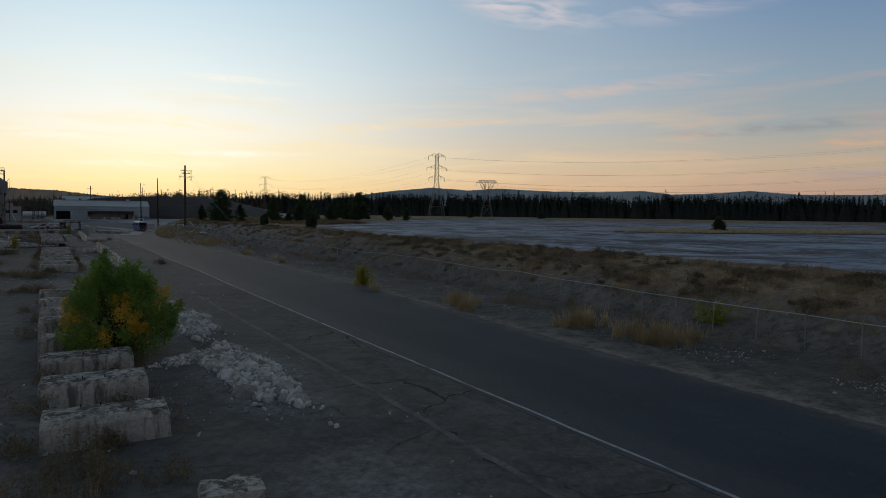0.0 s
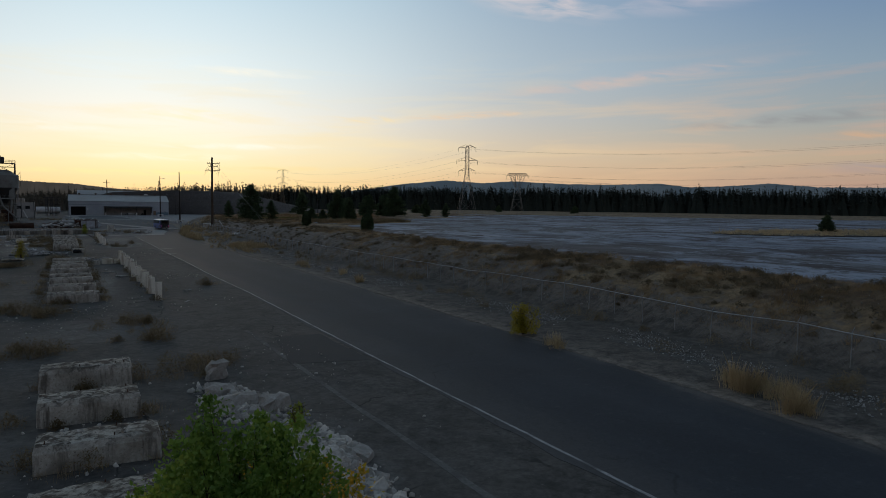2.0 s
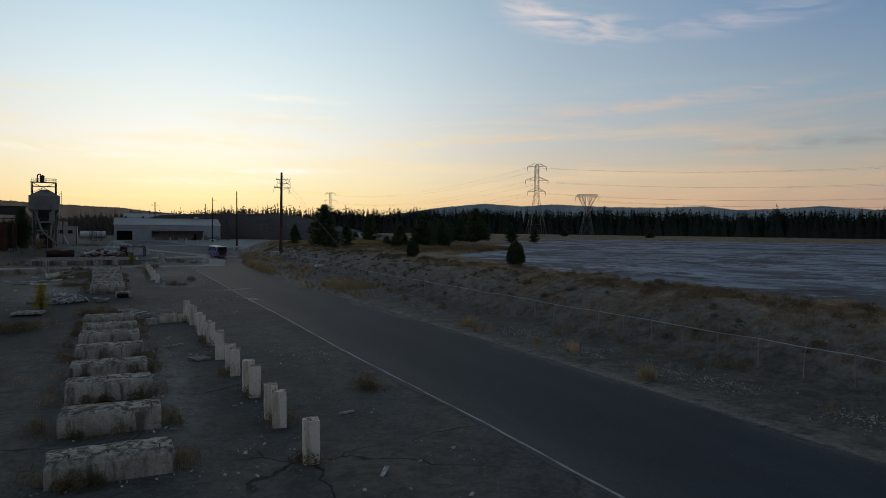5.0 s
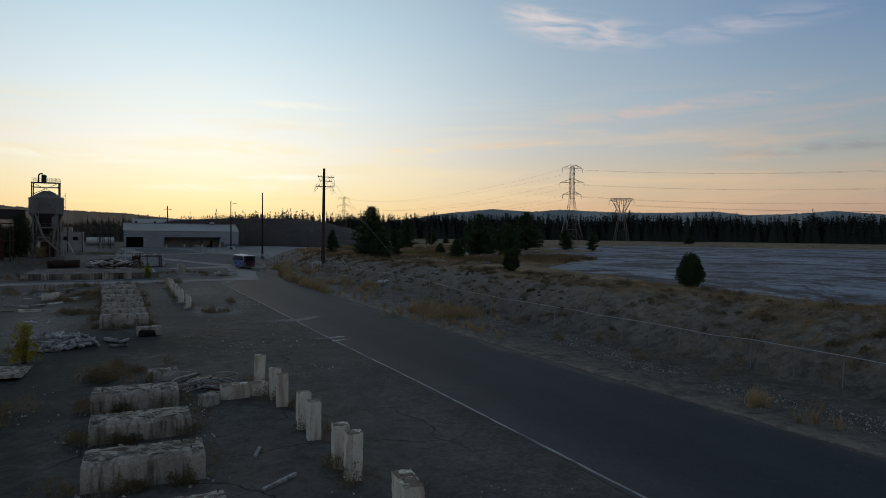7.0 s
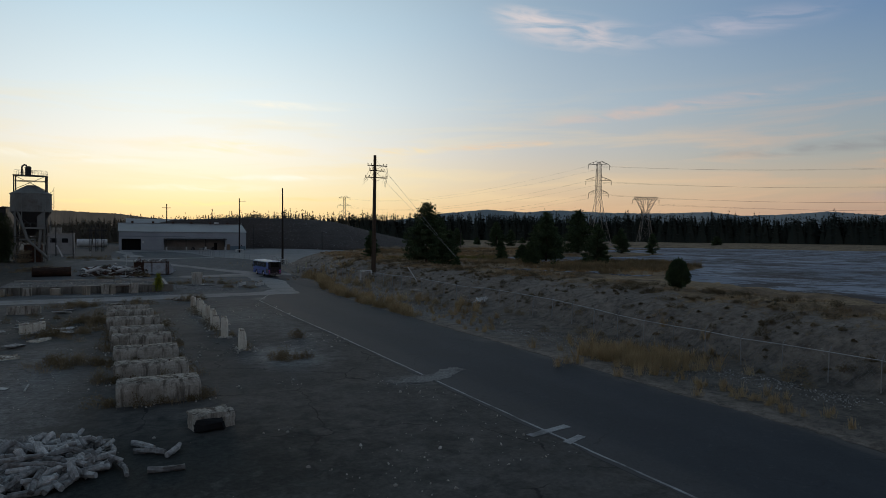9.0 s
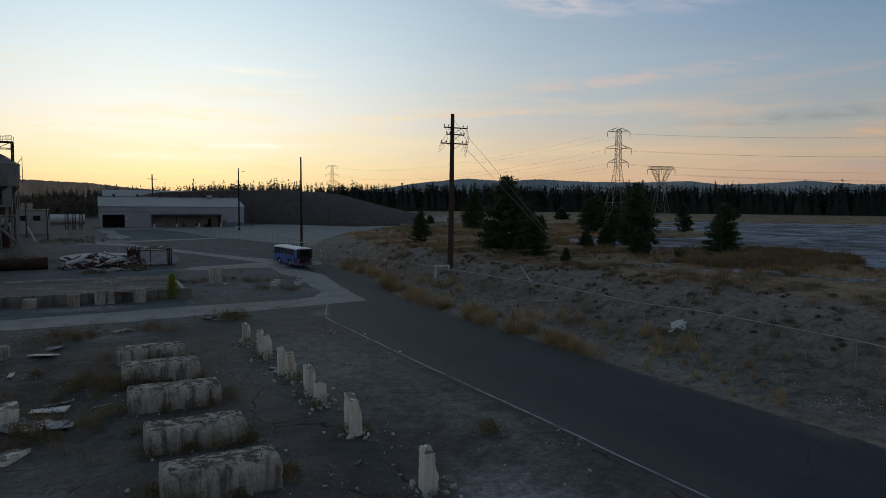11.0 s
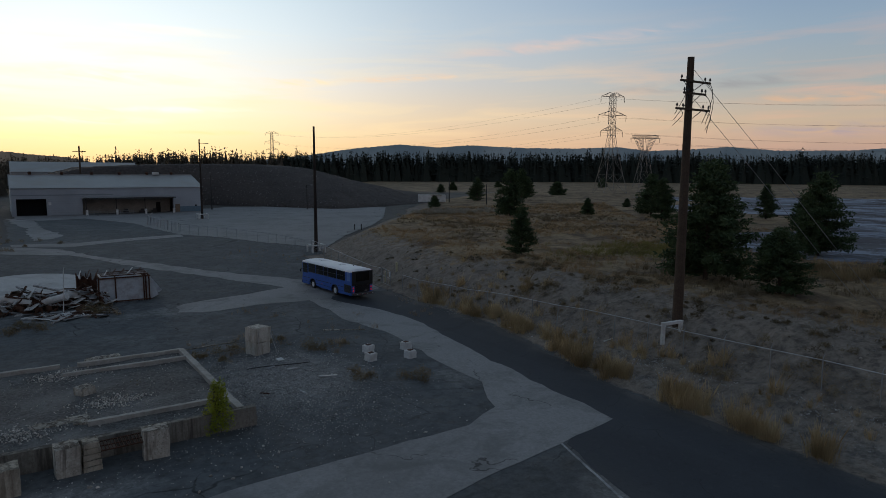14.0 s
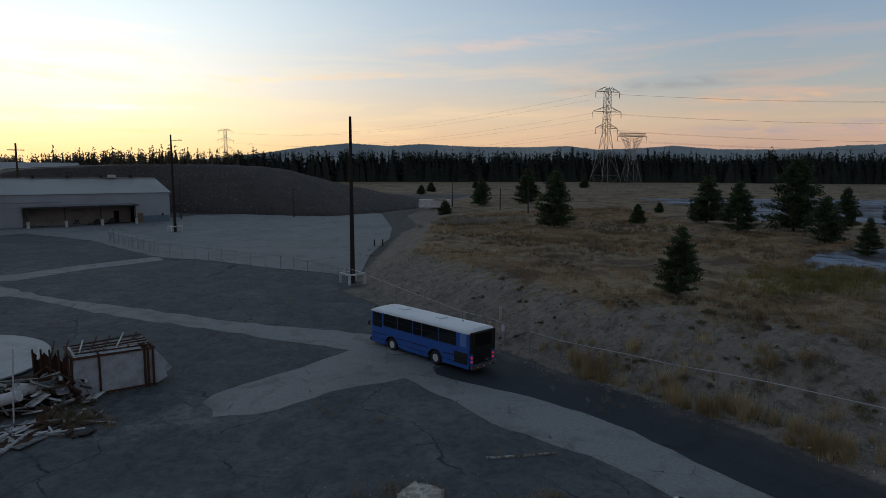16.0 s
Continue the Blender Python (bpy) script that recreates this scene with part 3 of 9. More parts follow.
def ground_material():
    m, N, L, bs = node_mat("yard_and_field")
    geo = N.new("ShaderNodeNewGeometry")
    pos = geo.outputs["Position"]
    att = N.new("ShaderNodeAttribute")
    att.attribute_name = "zone"
    sp = N.new("ShaderNodeSeparateColor")
    L.new(att.outputs["Color"], sp.inputs[0])
    fine = nnoise(N, L, pos, 4.5, 9.0, 0.78)
    mid = nnoise(N, L, pos, 0.9, 6.0, 0.62, 0.6)
    big = nnoise(N, L, pos, 0.13, 5.0, 0.6, 0.8)
    grit = N.new("ShaderNodeTexVoronoi")
    grit.inputs["Scale"].default_value = 3.2
    L.new(pos, grit.inputs["Vector"])
    huge = nnoise(N, L, pos, 0.045, 4.0, 0.6, 0.7)
    # old smooth asphalt: brown dust in sweeps, dark tarred and damp areas, a few pale crumbs
    col = nmix(N, L, nramp(N, L, fine, 0.30, 0.70), (0.046, 0.045, 0.042), (0.128, 0.121, 0.109))
    col = nmix(N, L, nmath(N, L, "MULTIPLY", nramp(N, L, big, 0.42, 0.64), 0.60), col, (0.118, 0.106, 0.092))
    col = nmix(N, L, nmath(N, L, "MULTIPLY", nramp(N, L, mid, 0.50, 0.66), 0.5), col, (0.028, 0.028, 0.028))
    col = nmix(N, L, nmath(N, L, "MULTIPLY", nramp(N, L, huge, 0.50, 0.60), 0.42), col, (0.040, 0.041, 0.041))
    chips = nmath(N, L, "MULTIPLY", nramp(N, L, grit.outputs["Distance"], 0.085, 0.04), nramp(N, L, mid, 0.47, 0.62))
    col = nmix(N, L, nmath(N, L, "MULTIPLY", chips, 0.7), col, (0.30, 0.29, 0.275))
    crack = N.new("ShaderNodeTexVoronoi")
    crack.feature = "DISTANCE_TO_EDGE"
    crack.inputs["Scale"].default_value = 0.13
    wob = N.new("ShaderNodeVectorMath")
    wob.operation = "MULTIPLY_ADD"
    nz = N.new("ShaderNodeTexNoise")
    nz.inputs["Scale"].default_value, nz.inputs["Detail"].default_value = 0.35, 6.0
    L.new(pos, nz.inputs["Vector"])
    L.new(nz.outputs["Color"], wob.inputs[0])
    wob.inputs[1].default_value = (3.0, 3.0, 0)
    L.new(pos, wob.inputs[2])
    L.new(wob.outputs[0], crack.inputs["Vector"])
    split = nmath(N, L, "MULTIPLY", nramp(N, L, crack.outputs[0], 0.0075, 0.003), nramp(N, L, big, 0.46, 0.58))
    col = nmix(N, L, nmath(N, L, "MULTIPLY", split, 0.85), col, (0.014, 0.014, 0.014))
    # dark ground: near-black patches and dark soil, with some shade painted in
    darkened = N.new("ShaderNodeAttribute")
    darkened.attribute_name = "stain_shade"
    fs_ = nramp(N, L, nmath(N, L, "ADD", darkened.outputs["Fac"], nmath(N, L, "MULTIPLY", nmath(N, L, "SUBTRACT", mid, 0.5), 1.2)), 0.25, 0.8)
    col = nmix(N, L, nmath(N, L, "MULTIPLY", fs_, 0.92), col, nmix(N, L, nramp(N, L, fine, 0.35, 0.70), (0.0075, 0.0105, 0.0098), (0.036, 0.042, 0.039)))
    # dust and fine gravel
    fdust = nramp(N, L, nmath(N, L, "ADD", att.outputs["Alpha"], nmath(N, L, "MULTIPLY", nmath(N, L, "SUBTRACT", mid, 0.5), 0.9)), 0.25, 0.85)
    gcol = nmix(N, L, nramp(N, L, fine, 0.34, 0.66), (0.115, 0.112, 0.106), (0.33, 0.322, 0.308))
    # newer dark asphalt further on
    dark = nmath(N, L, "MULTIPLY", sp.outputs[2], nramp(N, L, mid, 0.2, 0.5))
    col = nmix(N, L, dark, col, nmix(N, L, nmath(N, L, "MULTIPLY", nramp(N, L, big, 0.48, 0.68), 0.6), nmix(N, L, nramp(N, L, fine, 0.2, 0.8), (0.072, 0.079, 0.083), (0.102, 0.109, 0.113)), (0.148, 0.153, 0.154)))
    col = nmix(N, L, nmath(N, L, "MULTIPLY", split, 0.7), col, (0.022, 0.021, 0.020))
    col = nmix(N, L, fdust, col, gcol)
    # verge and bank: smooth grey-brown sand with stones and dark rootlets
    dirt = nmix(N, L, nramp(N, L, fine, 0.25, 0.75), (0.160, 0.134, 0.110), (0.245, 0.208, 0.172))
    dirt = nmix(N, L, nmath(N, L, "MULTIPLY", nramp(N, L, big, 0.44, 0.62), 0.55), dirt, (0.228, 0.190, 0.152))
    dirt = nmix(N, L, nmath(N, L, "MULTIPLY", nramp(N, L, mid, 0.52, 0.68), 0.62), dirt, (0.064, 0.051, 0.039))
    stones = nmath(N, L, "MULTIPLY", nramp(N, L, grit.outputs["Distance"], 0.10, 0.04), nramp(N, L, big, 0.46, 0.6))
    dirt = nmix(N, L, nmath(N, L, "MULTIPLY", stones, 0.5), dirt, (0.27, 0.25, 0.22))
    fd = nramp(N, L, nmath(N, L, "ADD", sp.outputs[0], nmath(N, L, "MULTIPLY", nmath(N, L, "SUBTRACT", mid, 0.5), 0.8)), 0.42, 0.58)
    dirt = nmix(N, L, nmath(N, L, "MULTIPLY", fdust, 0.85), dirt, gcol)
    dirt = nmix(N, L, nmath(N, L, "MULTIPLY", fs_, 0.72), dirt, nmix(N, L, nramp(N, L, fine, 0.35, 0.70), (0.030, 0.031, 0.028), (0.072, 0.070, 0.062)))
    col = nmix(N, L, fd, col, dirt)
    # dry grass on the bank and the field
    straw = nmix(N, L, nramp(N, L, mid, 0.3, 0.7), (0.150, 0.103, 0.060), (0.270, 0.192, 0.112))
    straw = nmix(N, L, nmath(N, L, "MULTIPLY", nramp(N, L, huge, 0.46, 0.56), 0.7), straw, (0.265, 0.192, 0.110))
    straw = nmix(N, L, nmath(N, L, "MULTIPLY", nramp(N, L, big, 0.50, 0.60), 0.8), straw, (0.088, 0.058, 0.035))
    straw = nmix(N, L, nmath(N, L, "MULTIPLY", nramp(N, L, big, 0.43, 0.36), 0.75), straw, (0.29, 0.212, 0.118))
    fg = nramp(N, L, nmath(N, L, "ADD", sp.outputs[1], nmath(N, L, "MULTIPLY", nmath(N, L, "SUBTRACT", mid, 0.5), 1.3)), 0.40, 0.62)
    col = nmix(N, L, fg, col, straw)
    # coarse mottling: trodden, washed and dusty spots at half a metre and two metres
    mot = nnoise(N, L, pos, 2.3, 5.0, 0.72, 0.4)
    mot2 = nnoise(N, L, pos, 0.55, 4.0, 0.65, 1.0)
    loose = nmath(N, L, "ADD", 0.22, nmath(N, L, "MULTIPLY", nmath(N, L, "MAXIMUM", fd, fdust), 0.10))
    col = nmix(N, L, nmath(N, L, "MULTIPLY", nramp(N, L, mot, 0.50, 0.62), loose), col, (0.030, 0.028, 0.025))
    lift = N.new("ShaderNodeHueSaturation")
    L.new(nramp2(N, L, nramp(N, L, nmath(N, L, "ADD", nmath(N, L, "MULTIPLY", mot, 0.35), nmath(N, L, "MULTIPLY", mot2, 0.65)), 0.60, 0.40), 0.84, 1.20), lift.inputs["Value"])
    L.new(col, lift.inputs["Color"])
    col = lift.outputs[0]
    L.new(col, bs.inputs["Base Color"])
    bs.inputs["Roughness"].default_value = 0.92
    bs.inputs["Specular IOR Level"].default_value = 0.18
    rm = N.new("ShaderNodeMapping")
    rm.inputs["Scale"].default_value = (0.5, 2.4, 0.5)
    L.new(pos, rm.inputs[0])
    rill = nnoise(N, L, rm.outputs[0], 1.3, 5.0, 0.6, 0.5)
    hgt = nmath(N, L, "ADD", nmath(N, L, "MULTIPLY", fine, 0.6), nmath(N, L, "MULTIPLY", nmath(N, L, "ADD", mid, nmath(N, L, "MULTIPLY", rill, 1.0)), nmath(N, L, "MULTIPLY", fd, 6.0)))
    nbump(N, L, bs, hgt, 0.65, 0.03)
    return m


# ---- ground: one sheet to the horizon ----
def spread(lo, hi, step, far, grow=1.22):
    v = list(np.arange(lo, hi + step * 0.5, step))
    for sign in (1, -1):
        s, p = step, hi if sign > 0 else lo
        while abs(p) < far:
            s *= grow
            p += sign * s
            v.append(p)
    return np.array(sorted(v))


gx, gy = spread(-16, 106, 0.8, 4200), spread(-8, 396, 0.9, 4200)
XX, YY = np.meshgrid(gx, gy)
ZZ = heights(XX, YY)
dist = np.hypot(XX, YY - 100)
ZZ = np.where(dist > 900, 3.0, ZZ)
nx, ny = len(gx), len(gy)
idx = np.arange(nx * ny).reshape(ny, nx)
quads = np.stack([idx[:-1, :-1], idx[:-1, 1:], idx[1:, 1:], idx[1:, :-1]], -1).reshape(-1, 4)
ground = raw("ground", np.stack([XX, YY, ZZ], -1).reshape(-1, 3).tolist(), quads.tolist(), ground_material(), smooth=True)
rel = XX - np.interp(YY, FENCE_Y, FENCE_X)
dirt_w = np.clip((XX - np.interp(YY, EDGE_Y, EDGE_X) + 0.6) / 1.6, 0, 1) * (YY < 292) + np.clip((rel + 3) / 4, 0, 1) * (YY >= 292)
dirt_w = np.maximum(dirt_w, np.clip((-XX - 13) / 10, 0, 1) * 0.46)
dirt_w = np.maximum(dirt_w, np.clip((-XX - 30) / 20, 0, 1) * 0.8)
grass_w = np.interp(rel, [-3, 1, 3, 7, 10, 16], [0, 0.10, 0.28, 0.46, 0.78, 0.85])
grass_w = grass_w + (YY < 75) * np.clip((rel - 1) / 3, 0, 1) * 0.28 - (np.abs(YY - 215) < 45) * (rel < 12) * 0.18
grass_w = np.where((YY > 292) & (YY < 400) & (rel < 0), 0, grass_w)
grass_w = np.maximum(grass_w, np.clip((-XX - 14) / 20, 0, 1) * 0.42)
grass_w = np.maximum(grass_w, np.clip((dist - 380) / 80, 0, 1) * 0.9)
dark_w = np.interp(YY, [205, 225, 370, 382], [0, 1, 1, 0]) * (XX < 34) * np.clip((XX + 22) / 8, 0, 1)
dust_w = np.zeros_like(dark_w)
for bx_, by_, ba, bb, k in ((7, 16, 3.5, 5, 0.5), (7.2, 29.5, 2.4, 7.5, 0.85), (6.6, 47, 2.2, 8, 0.75), (5.8, 172, 3.2, 6, 0.9), (12.5, 161, 3.5, 1.6, 0.8), (-9, 229, 5, 1.8, 0.9), (6.6, 240.0, 6.0, 7.0, 0.85), (28.5, 76, 1.6, 16, 0.3), (-3, 23, 6, 11, 0.42), (-5, 46, 4.5, 18, 0.36),
                            (30.4, 30, 1.0, 14, 0.7), (26.2, 195, 1.4, 26, 0.85), (30.4, 52, 1.0, 9, 0.75), (0, 76, 7, 7, 0.4), (1.5, 105, 2.0, 16, 0.55), (-10, 100, 3.5, 30, 0.5), (-10, 165, 4, 24, 0.6), (-1, 145, 6, 5, 0.35),
                            (28.6, 125, 1.8, 22, 0.3), (13.0, 216, 2.5, 3, 0.6), (-10, 30, 6, 20, 0.6), (-7, 212, 6, 3, 0.5), (10.5, 120, 3, 40, 0.3), (6, 196, 7.5, 20, 0.52), (9, 182, 3, 14, 0.5), (16, 234, 2, 3, 0.5), (-6, 270, 12, 5, 0.45), (3, 266, 6, 2.4, 0.5), (-2, 256, 14, 3, 0.3)):
    dust_w = np.maximum(dust_w, k * np.exp(-((XX - bx_) / ba) ** 2 - ((YY - by_) / bb) ** 2))
edge_off = XX - np.interp(YY, EDGE_Y, EDGE_X) + 0.35 * wave(XX, YY, 0.4, 33)
dust_w = np.maximum(dust_w, 0.62 * np.exp(-((edge_off - 1.7) / 0.75) ** 2) * np.interp(YY, [70, 100, 160, 190, 225, 245], [0.0, 0.25, 0.4, 1, 1, 0]))
zone = np.stack([np.clip(dirt_w, 0, 1), np.clip(grass_w, 0, 1), dark_w, np.clip(dust_w, 0, 1)], -1).reshape(-1)
ca = ground.data.color_attributes.new("zone", "FLOAT_COLOR", "POINT")
ca.data.foreach_set("color", zone)
stain_shade = np.zeros_like(dark_w)
# dark patches of the yard; those by the works include shadow of trees and gantry
for bx_, by_, ba, bb, k in ((-4, 149, 10, 9, 1.0), (6, 150, 5, 7, 0.4), (-10, 110, 4, 18, 0.8), (-10, 196, 4, 14, 0.7), (-2, 214, 9, 4, 0.7), (-11, 60, 5, 26, 0.6), (-11, 20, 4, 20, 0.4), (-9, 140, 6, 30, 1.0), (-26, 270, 10, 40, 0.75), (-30, 330, 14, 40, 0.6), (-2, 84, 6, 4, 0.6)):
    stain_shade = np.maximum(stain_shade, k * np.exp(-((XX - bx_) / ba) ** 2 - ((YY - by_) / bb) ** 2))
past_edge = XX - np.interp(YY, EDGE_Y, EDGE_X)
# dark verge soil, deepened further to imitate lens vignetting
stain_shade = np.maximum(stain_shade, np.interp(past_edge, [0.0, 1.0, 4, 9.5, 12, 20], [0, 0.5, 0.74, 0.74, 0.5, 0.28]) * np.interp(YY, [0, 90, 150, 190, 235, 258], [1.15, 1.1, 1.0, 0.62, 0.42, 0]))
sa = ground.data.attributes.new("stain_shade", "FLOAT", "POINT")
sa.data.foreach_set("value", stain_shade.reshape(-1))
tagged(ground, "cracked old asphalt yard, dirt bank and dry grass field", "ground", "", "structure")


def water_material():
    m, N, L, bs = node_mat("silty_shallow_pond")
    pos = N.new("ShaderNodeNewGeometry").outputs["Position"]
    mp = N.new("ShaderNodeMapping")
    mp.inputs["Rotation"].default_value, mp.inputs["Scale"].default_value = (0, 0, radians(30)), (1, 0.55, 1)
    L.new(pos, mp.inputs[0])
    a = nnoise(N, L, mp.outputs[0], 0.045, 7.0, 0.62, 0.8)
    b = nnoise(N, L, mp.outputs[0], 0.16, 8.0, 0.72)
    c = nnoise(N, L, pos, 0.012, 4.0, 0.5)
    col = nmix(N, L, nramp(N, L, a, 0.44, 0.56), (0.165, 0.19, 0.235), (0.27, 0.31, 0.37))
    col = nmix(N, L, nmath(N, L, "MULTIPLY", nramp(N, L, b, 0.51, 0.57), 0.75), col, (0.070, 0.060, 0.058))
    col = nmix(N, L, nmath(N, L, "MULTIPLY", nramp(N, L, a, 0.58, 0.64), 0.65), col, (0.075, 0.062, 0.056))
    mud = nnoise(N, L, pos, 0.032, 10.0, 0.8, 0.9)
    col = nmix(N, L, nmath(N, L, "MULTIPLY", nramp(N, L, mud, 0.51, 0.55), 0.85), col, (0.052, 0.042, 0.039))
    col = nmix(N, L, nmath(N, L, "MULTIPLY", nramp(N, L, mud, 0.43, 0.39), 0.6), col, (0.26, 0.29, 0.33))
    d = nnoise(N, L, pos, 0.25, 9.0, 0.78, 0.6)
    col = nmix(N, L, nmath(N, L, "MULTIPLY", nramp(N, L, d, 0.52, 0.60), 0.75), col, (0.055, 0.048, 0.046))
    col = nmix(N, L, nmath(N, L, "MULTIPLY", nramp(N, L, d, 0.40, 0.34), 0.6), col, (0.30, 0.33, 0.37))
    L.new(col, bs.inputs["Base Color"])
    L.new(nramp2(N, L, nramp(N, L, b, 0.35, 0.65), 0.6, 0.9), bs.inputs["Roughness"])
    bs.inputs["Specular IOR Level"].default_value = 0.12
    nbump(N, L, bs, b, 0.15, 0.05)
    return m


def strip(pts, w):
    """An outline round a line of the width w."""
    a, b = [], []
    for i, (x, y) in enumerate(pts):
        x0, y0 = pts[max(0, i - 1)]
        x1, y1 = pts[min(len(pts) - 1, i + 1)]
        n = math.hypot(x1 - x0, y1 - y0)
        nxx, nyy = (y1 - y0) / n * w / 2, -(x1 - x0) / n * w / 2
        a.append((x + nxx, y + nyy))
        b.append((x - nxx, y - nyy))
    return a + b[::-1]


M_WATER = water_material()
sheet("pond", SHORE, 0.0, M_WATER, ragged=0.9, seed=4, flat=3.0, piece=4.0, label="pale silted pond with grey mud streaks", category="pond")
for i, (x, y, a, b, r) in enumerate([(52.5, 212.5, 4.2, 1.0, 0.2), (61, 217, 5, 0.8, 0.5), (56.5, 205, 4.6, 0.7, 0.9)]):
    ring = [(x + a * math.cos(t) * math.cos(r) - b * math.sin(t) * math.sin(r), y + a * math.cos(t) * math.sin(r) + b * math.sin(t) * math.cos(r)) for t in np.linspace(0, 6.28, 25)[:-1]]
    sheet("puddle", ring, 0.04, M_WATER, step=1.5, ragged=0.9, piece=0.7, seed=30 + i, label="pale shallow water lying among dry grass", category="puddle")
for i, pts in enumerate([[(44.5, 212.0), (47.5, 210.6), (51.5, 209.4)], [(48.6, 205.4), (51.2, 203.0), (53.0, 201.0)], [(54.6, 199.6), (57.0, 197.4), (57.4, 194.6)], [(62.5, 212.0), (66.5, 210.3)], [(55.0, 193.0), (58.0, 190.0)], [(71.0, 249.0), (75.0, 251.5), (79, 252)], [(66, 257.5), (71, 258.0)]]):
    sheet("puddle", strip(pts, 1.6), 0.06, M_WATER, step=1.0, ragged=0.8, piece=0.6, seed=35 + i, label="pale shallow pool lying in dry grass", category="puddle")
isle = [(119, 122), (122, 113), (133, 107), (155, 99), (185, 92), (230, 92), (215, 111), (202, 121), (175, 126), (149, 131), (130, 129)]
sheet("sandbar", isle, 0.16, surface("sandbar_soil", (0.07, 0.058, 0.045), (0.12, 0.10, 0.07), (0.16, 0.12, 0.07), 0.2, 1.5, 0.95), ragged=1.0, seed=9, flat=3.0,
      piece=3.0, label="low brown sandbar with dry grass in the pond", category="sandbar")

# ---- road, paving and paint ----
left = [(x - 0.3, y) for x, y in LINE[:-1]] + [(11.9, 213.4), (14.4, 221.5), (17.2, 223.5), (18.6, 224.2), (19.4, 233), (20.2, 241), (20.8, 250), (20.2, 258), (19.6, 264.2), (26, 266)]
right = [(float(x), float(y)) for y, x in zip(EDGE_Y[1:-1], EDGE_X[1:-1])]
road_poly = [(15.9, -60)] + left[1:] + [(28.0, 264)] + right[::-1][1:] + [(25.0, -60)]
road = sheet("road", road_poly, 0.014, M_ROAD, ragged=0.22, seed=2, label="dark asphalt road with a crumbling edge", category="road")
rv = np.array([v.co[:] for v in road.data.vertices])
r_in = np.interp(rv[:, 1], [p[1] for p in LINE], [p[0] for p in LINE]) - 0.3
r_out = np.interp(rv[:, 1], EDGE_Y, EDGE_X)
road.data.attributes.new("across", "FLOAT", "POINT").data.foreach_set("value", np.clip((rv[:, 0] - r_in) / (r_out - r_in), 0, 1))
road.data.attributes.new("paler_run", "FLOAT", "POINT").data.foreach_set("value", np.interp(rv[:, 1], [140, 190, 230, 262], [0, 1, 0.9, 0.3]))


sheet("road_line", strip(LINE + [(12.4, 216.5), (14.2, 221.7)], 0.13), 0.022, M_LINE, ragged=0.035, seed=6, piece=0.6, label="worn white edge line painted on asphalt", category="road marking")
sheet("seam", strip([(11.3, -20), (10.95, 20), (10.77, 26), (10.5, 34), (10.2, 45), (9.86, 58), (9.5, 72)], 0.27), 0.008, M_SEAM, ragged=0.07, seed=7, piece=0.6, label="dusty seam between two layers of asphalt", category="seam")
main_strip = [(11.0, 221.2), (15.6, 222.0), (19.1, 222.6), (19.9, 229.4), (20.5, 235.6), (21.8, 243), (22.7, 249.6), (22.2, 256), (20.8, 261), (20.3, 263.6), (21.2, 265.2), (28.0, 266.5), (28.5, 272), (25.5, 273),
              (22.5, 274.6), (19.4, 279), (12.8, 287), (6.0, 298.4), (2.4, 304.1), (-1.5, 314.8), (-9, 321.8), (-12, 314.2), (-1.2, 307.7), (5.5, 293.4), (12.1, 282.5),
              (16.6, 275.6), (18.4, 272.4), (13.3, 270.6), (8.4, 269.7), (6.2, 269.0), (5.0, 267.9), (5.2, 266.4), (4.8, 265.2), (7.0, 264.0), (13.5, 264.8), (18.0, 264.2), (18.0, 259), (17.3, 254.5), (18.0, 249.5),
              (18.2, 244.8), (17.1, 236.7), (16.9, 232), (14.7, 227.8), (11.6, 226.3), (1.1, 226.2), (-12.8, 224.6), (-34, 224.5), (-34, 219), (-12.5, 218.6), (-0.5, 219.4)]
sheet("paving", main_strip, 0.024, M_SLAB, step=2.0, ragged=0.35, seed=3, label="pale concrete strip paving crossing dark asphalt", category="paving")
sheet("paving_strip", [(18.6, 324.6), (19.2, 328.6), (7.5, 325.6), (0.7, 322.6), (-8, 324.5), (-8, 321), (0.3, 317.6), (8, 321.6)], 0.02, M_SLAB, ragged=0.25, seed=12, label="narrow pale concrete strip", category="paving")
sheet("paving", [(-8, 381), (-2.8, 373.5), (-2.2, 352), (0.4, 337), (-1.5, 331), (-4.6, 329), (-5.2, 345), (-4.6, 353), (-7, 366)], 0.03, M_SLAB, ragged=0.5, seed=71, label="pale worn patch of concrete before a doorway", category="paving")
sheet("parking_lot", [(19.2, 327), (23, 321.8), (29, 308.1), (34.4, 297.3), (45.9, 312.9), (60, 328.6), (73, 347), (81, 361), (92, 380), (82, 394.6), (47.8, 400), (38.3, 393), (27, 386.2), (-6, 386.2), (-6.4, 379), (-1.8, 371.1), (7.5, 374), (15.3, 356), (17.2, 338)],
      0.07, cracked_paving("pale_parking_asphalt", (0.188, 0.186, 0.183), (0.258, 0.255, 0.250), (0.135, 0.133, 0.130), 0.06, 0.005), ragged=0.3, seed=13,
      label="pale grey empty parking lot", category="parking lot")
sheet("asphalt_patch", [(10.6, 68.6), (13.7, 68.6), (13.9, 60), (9.6, 61)], 0.010, M_PATCH, ragged=0.1, seed=14, label="dark squared asphalt repair patch", category="patch")
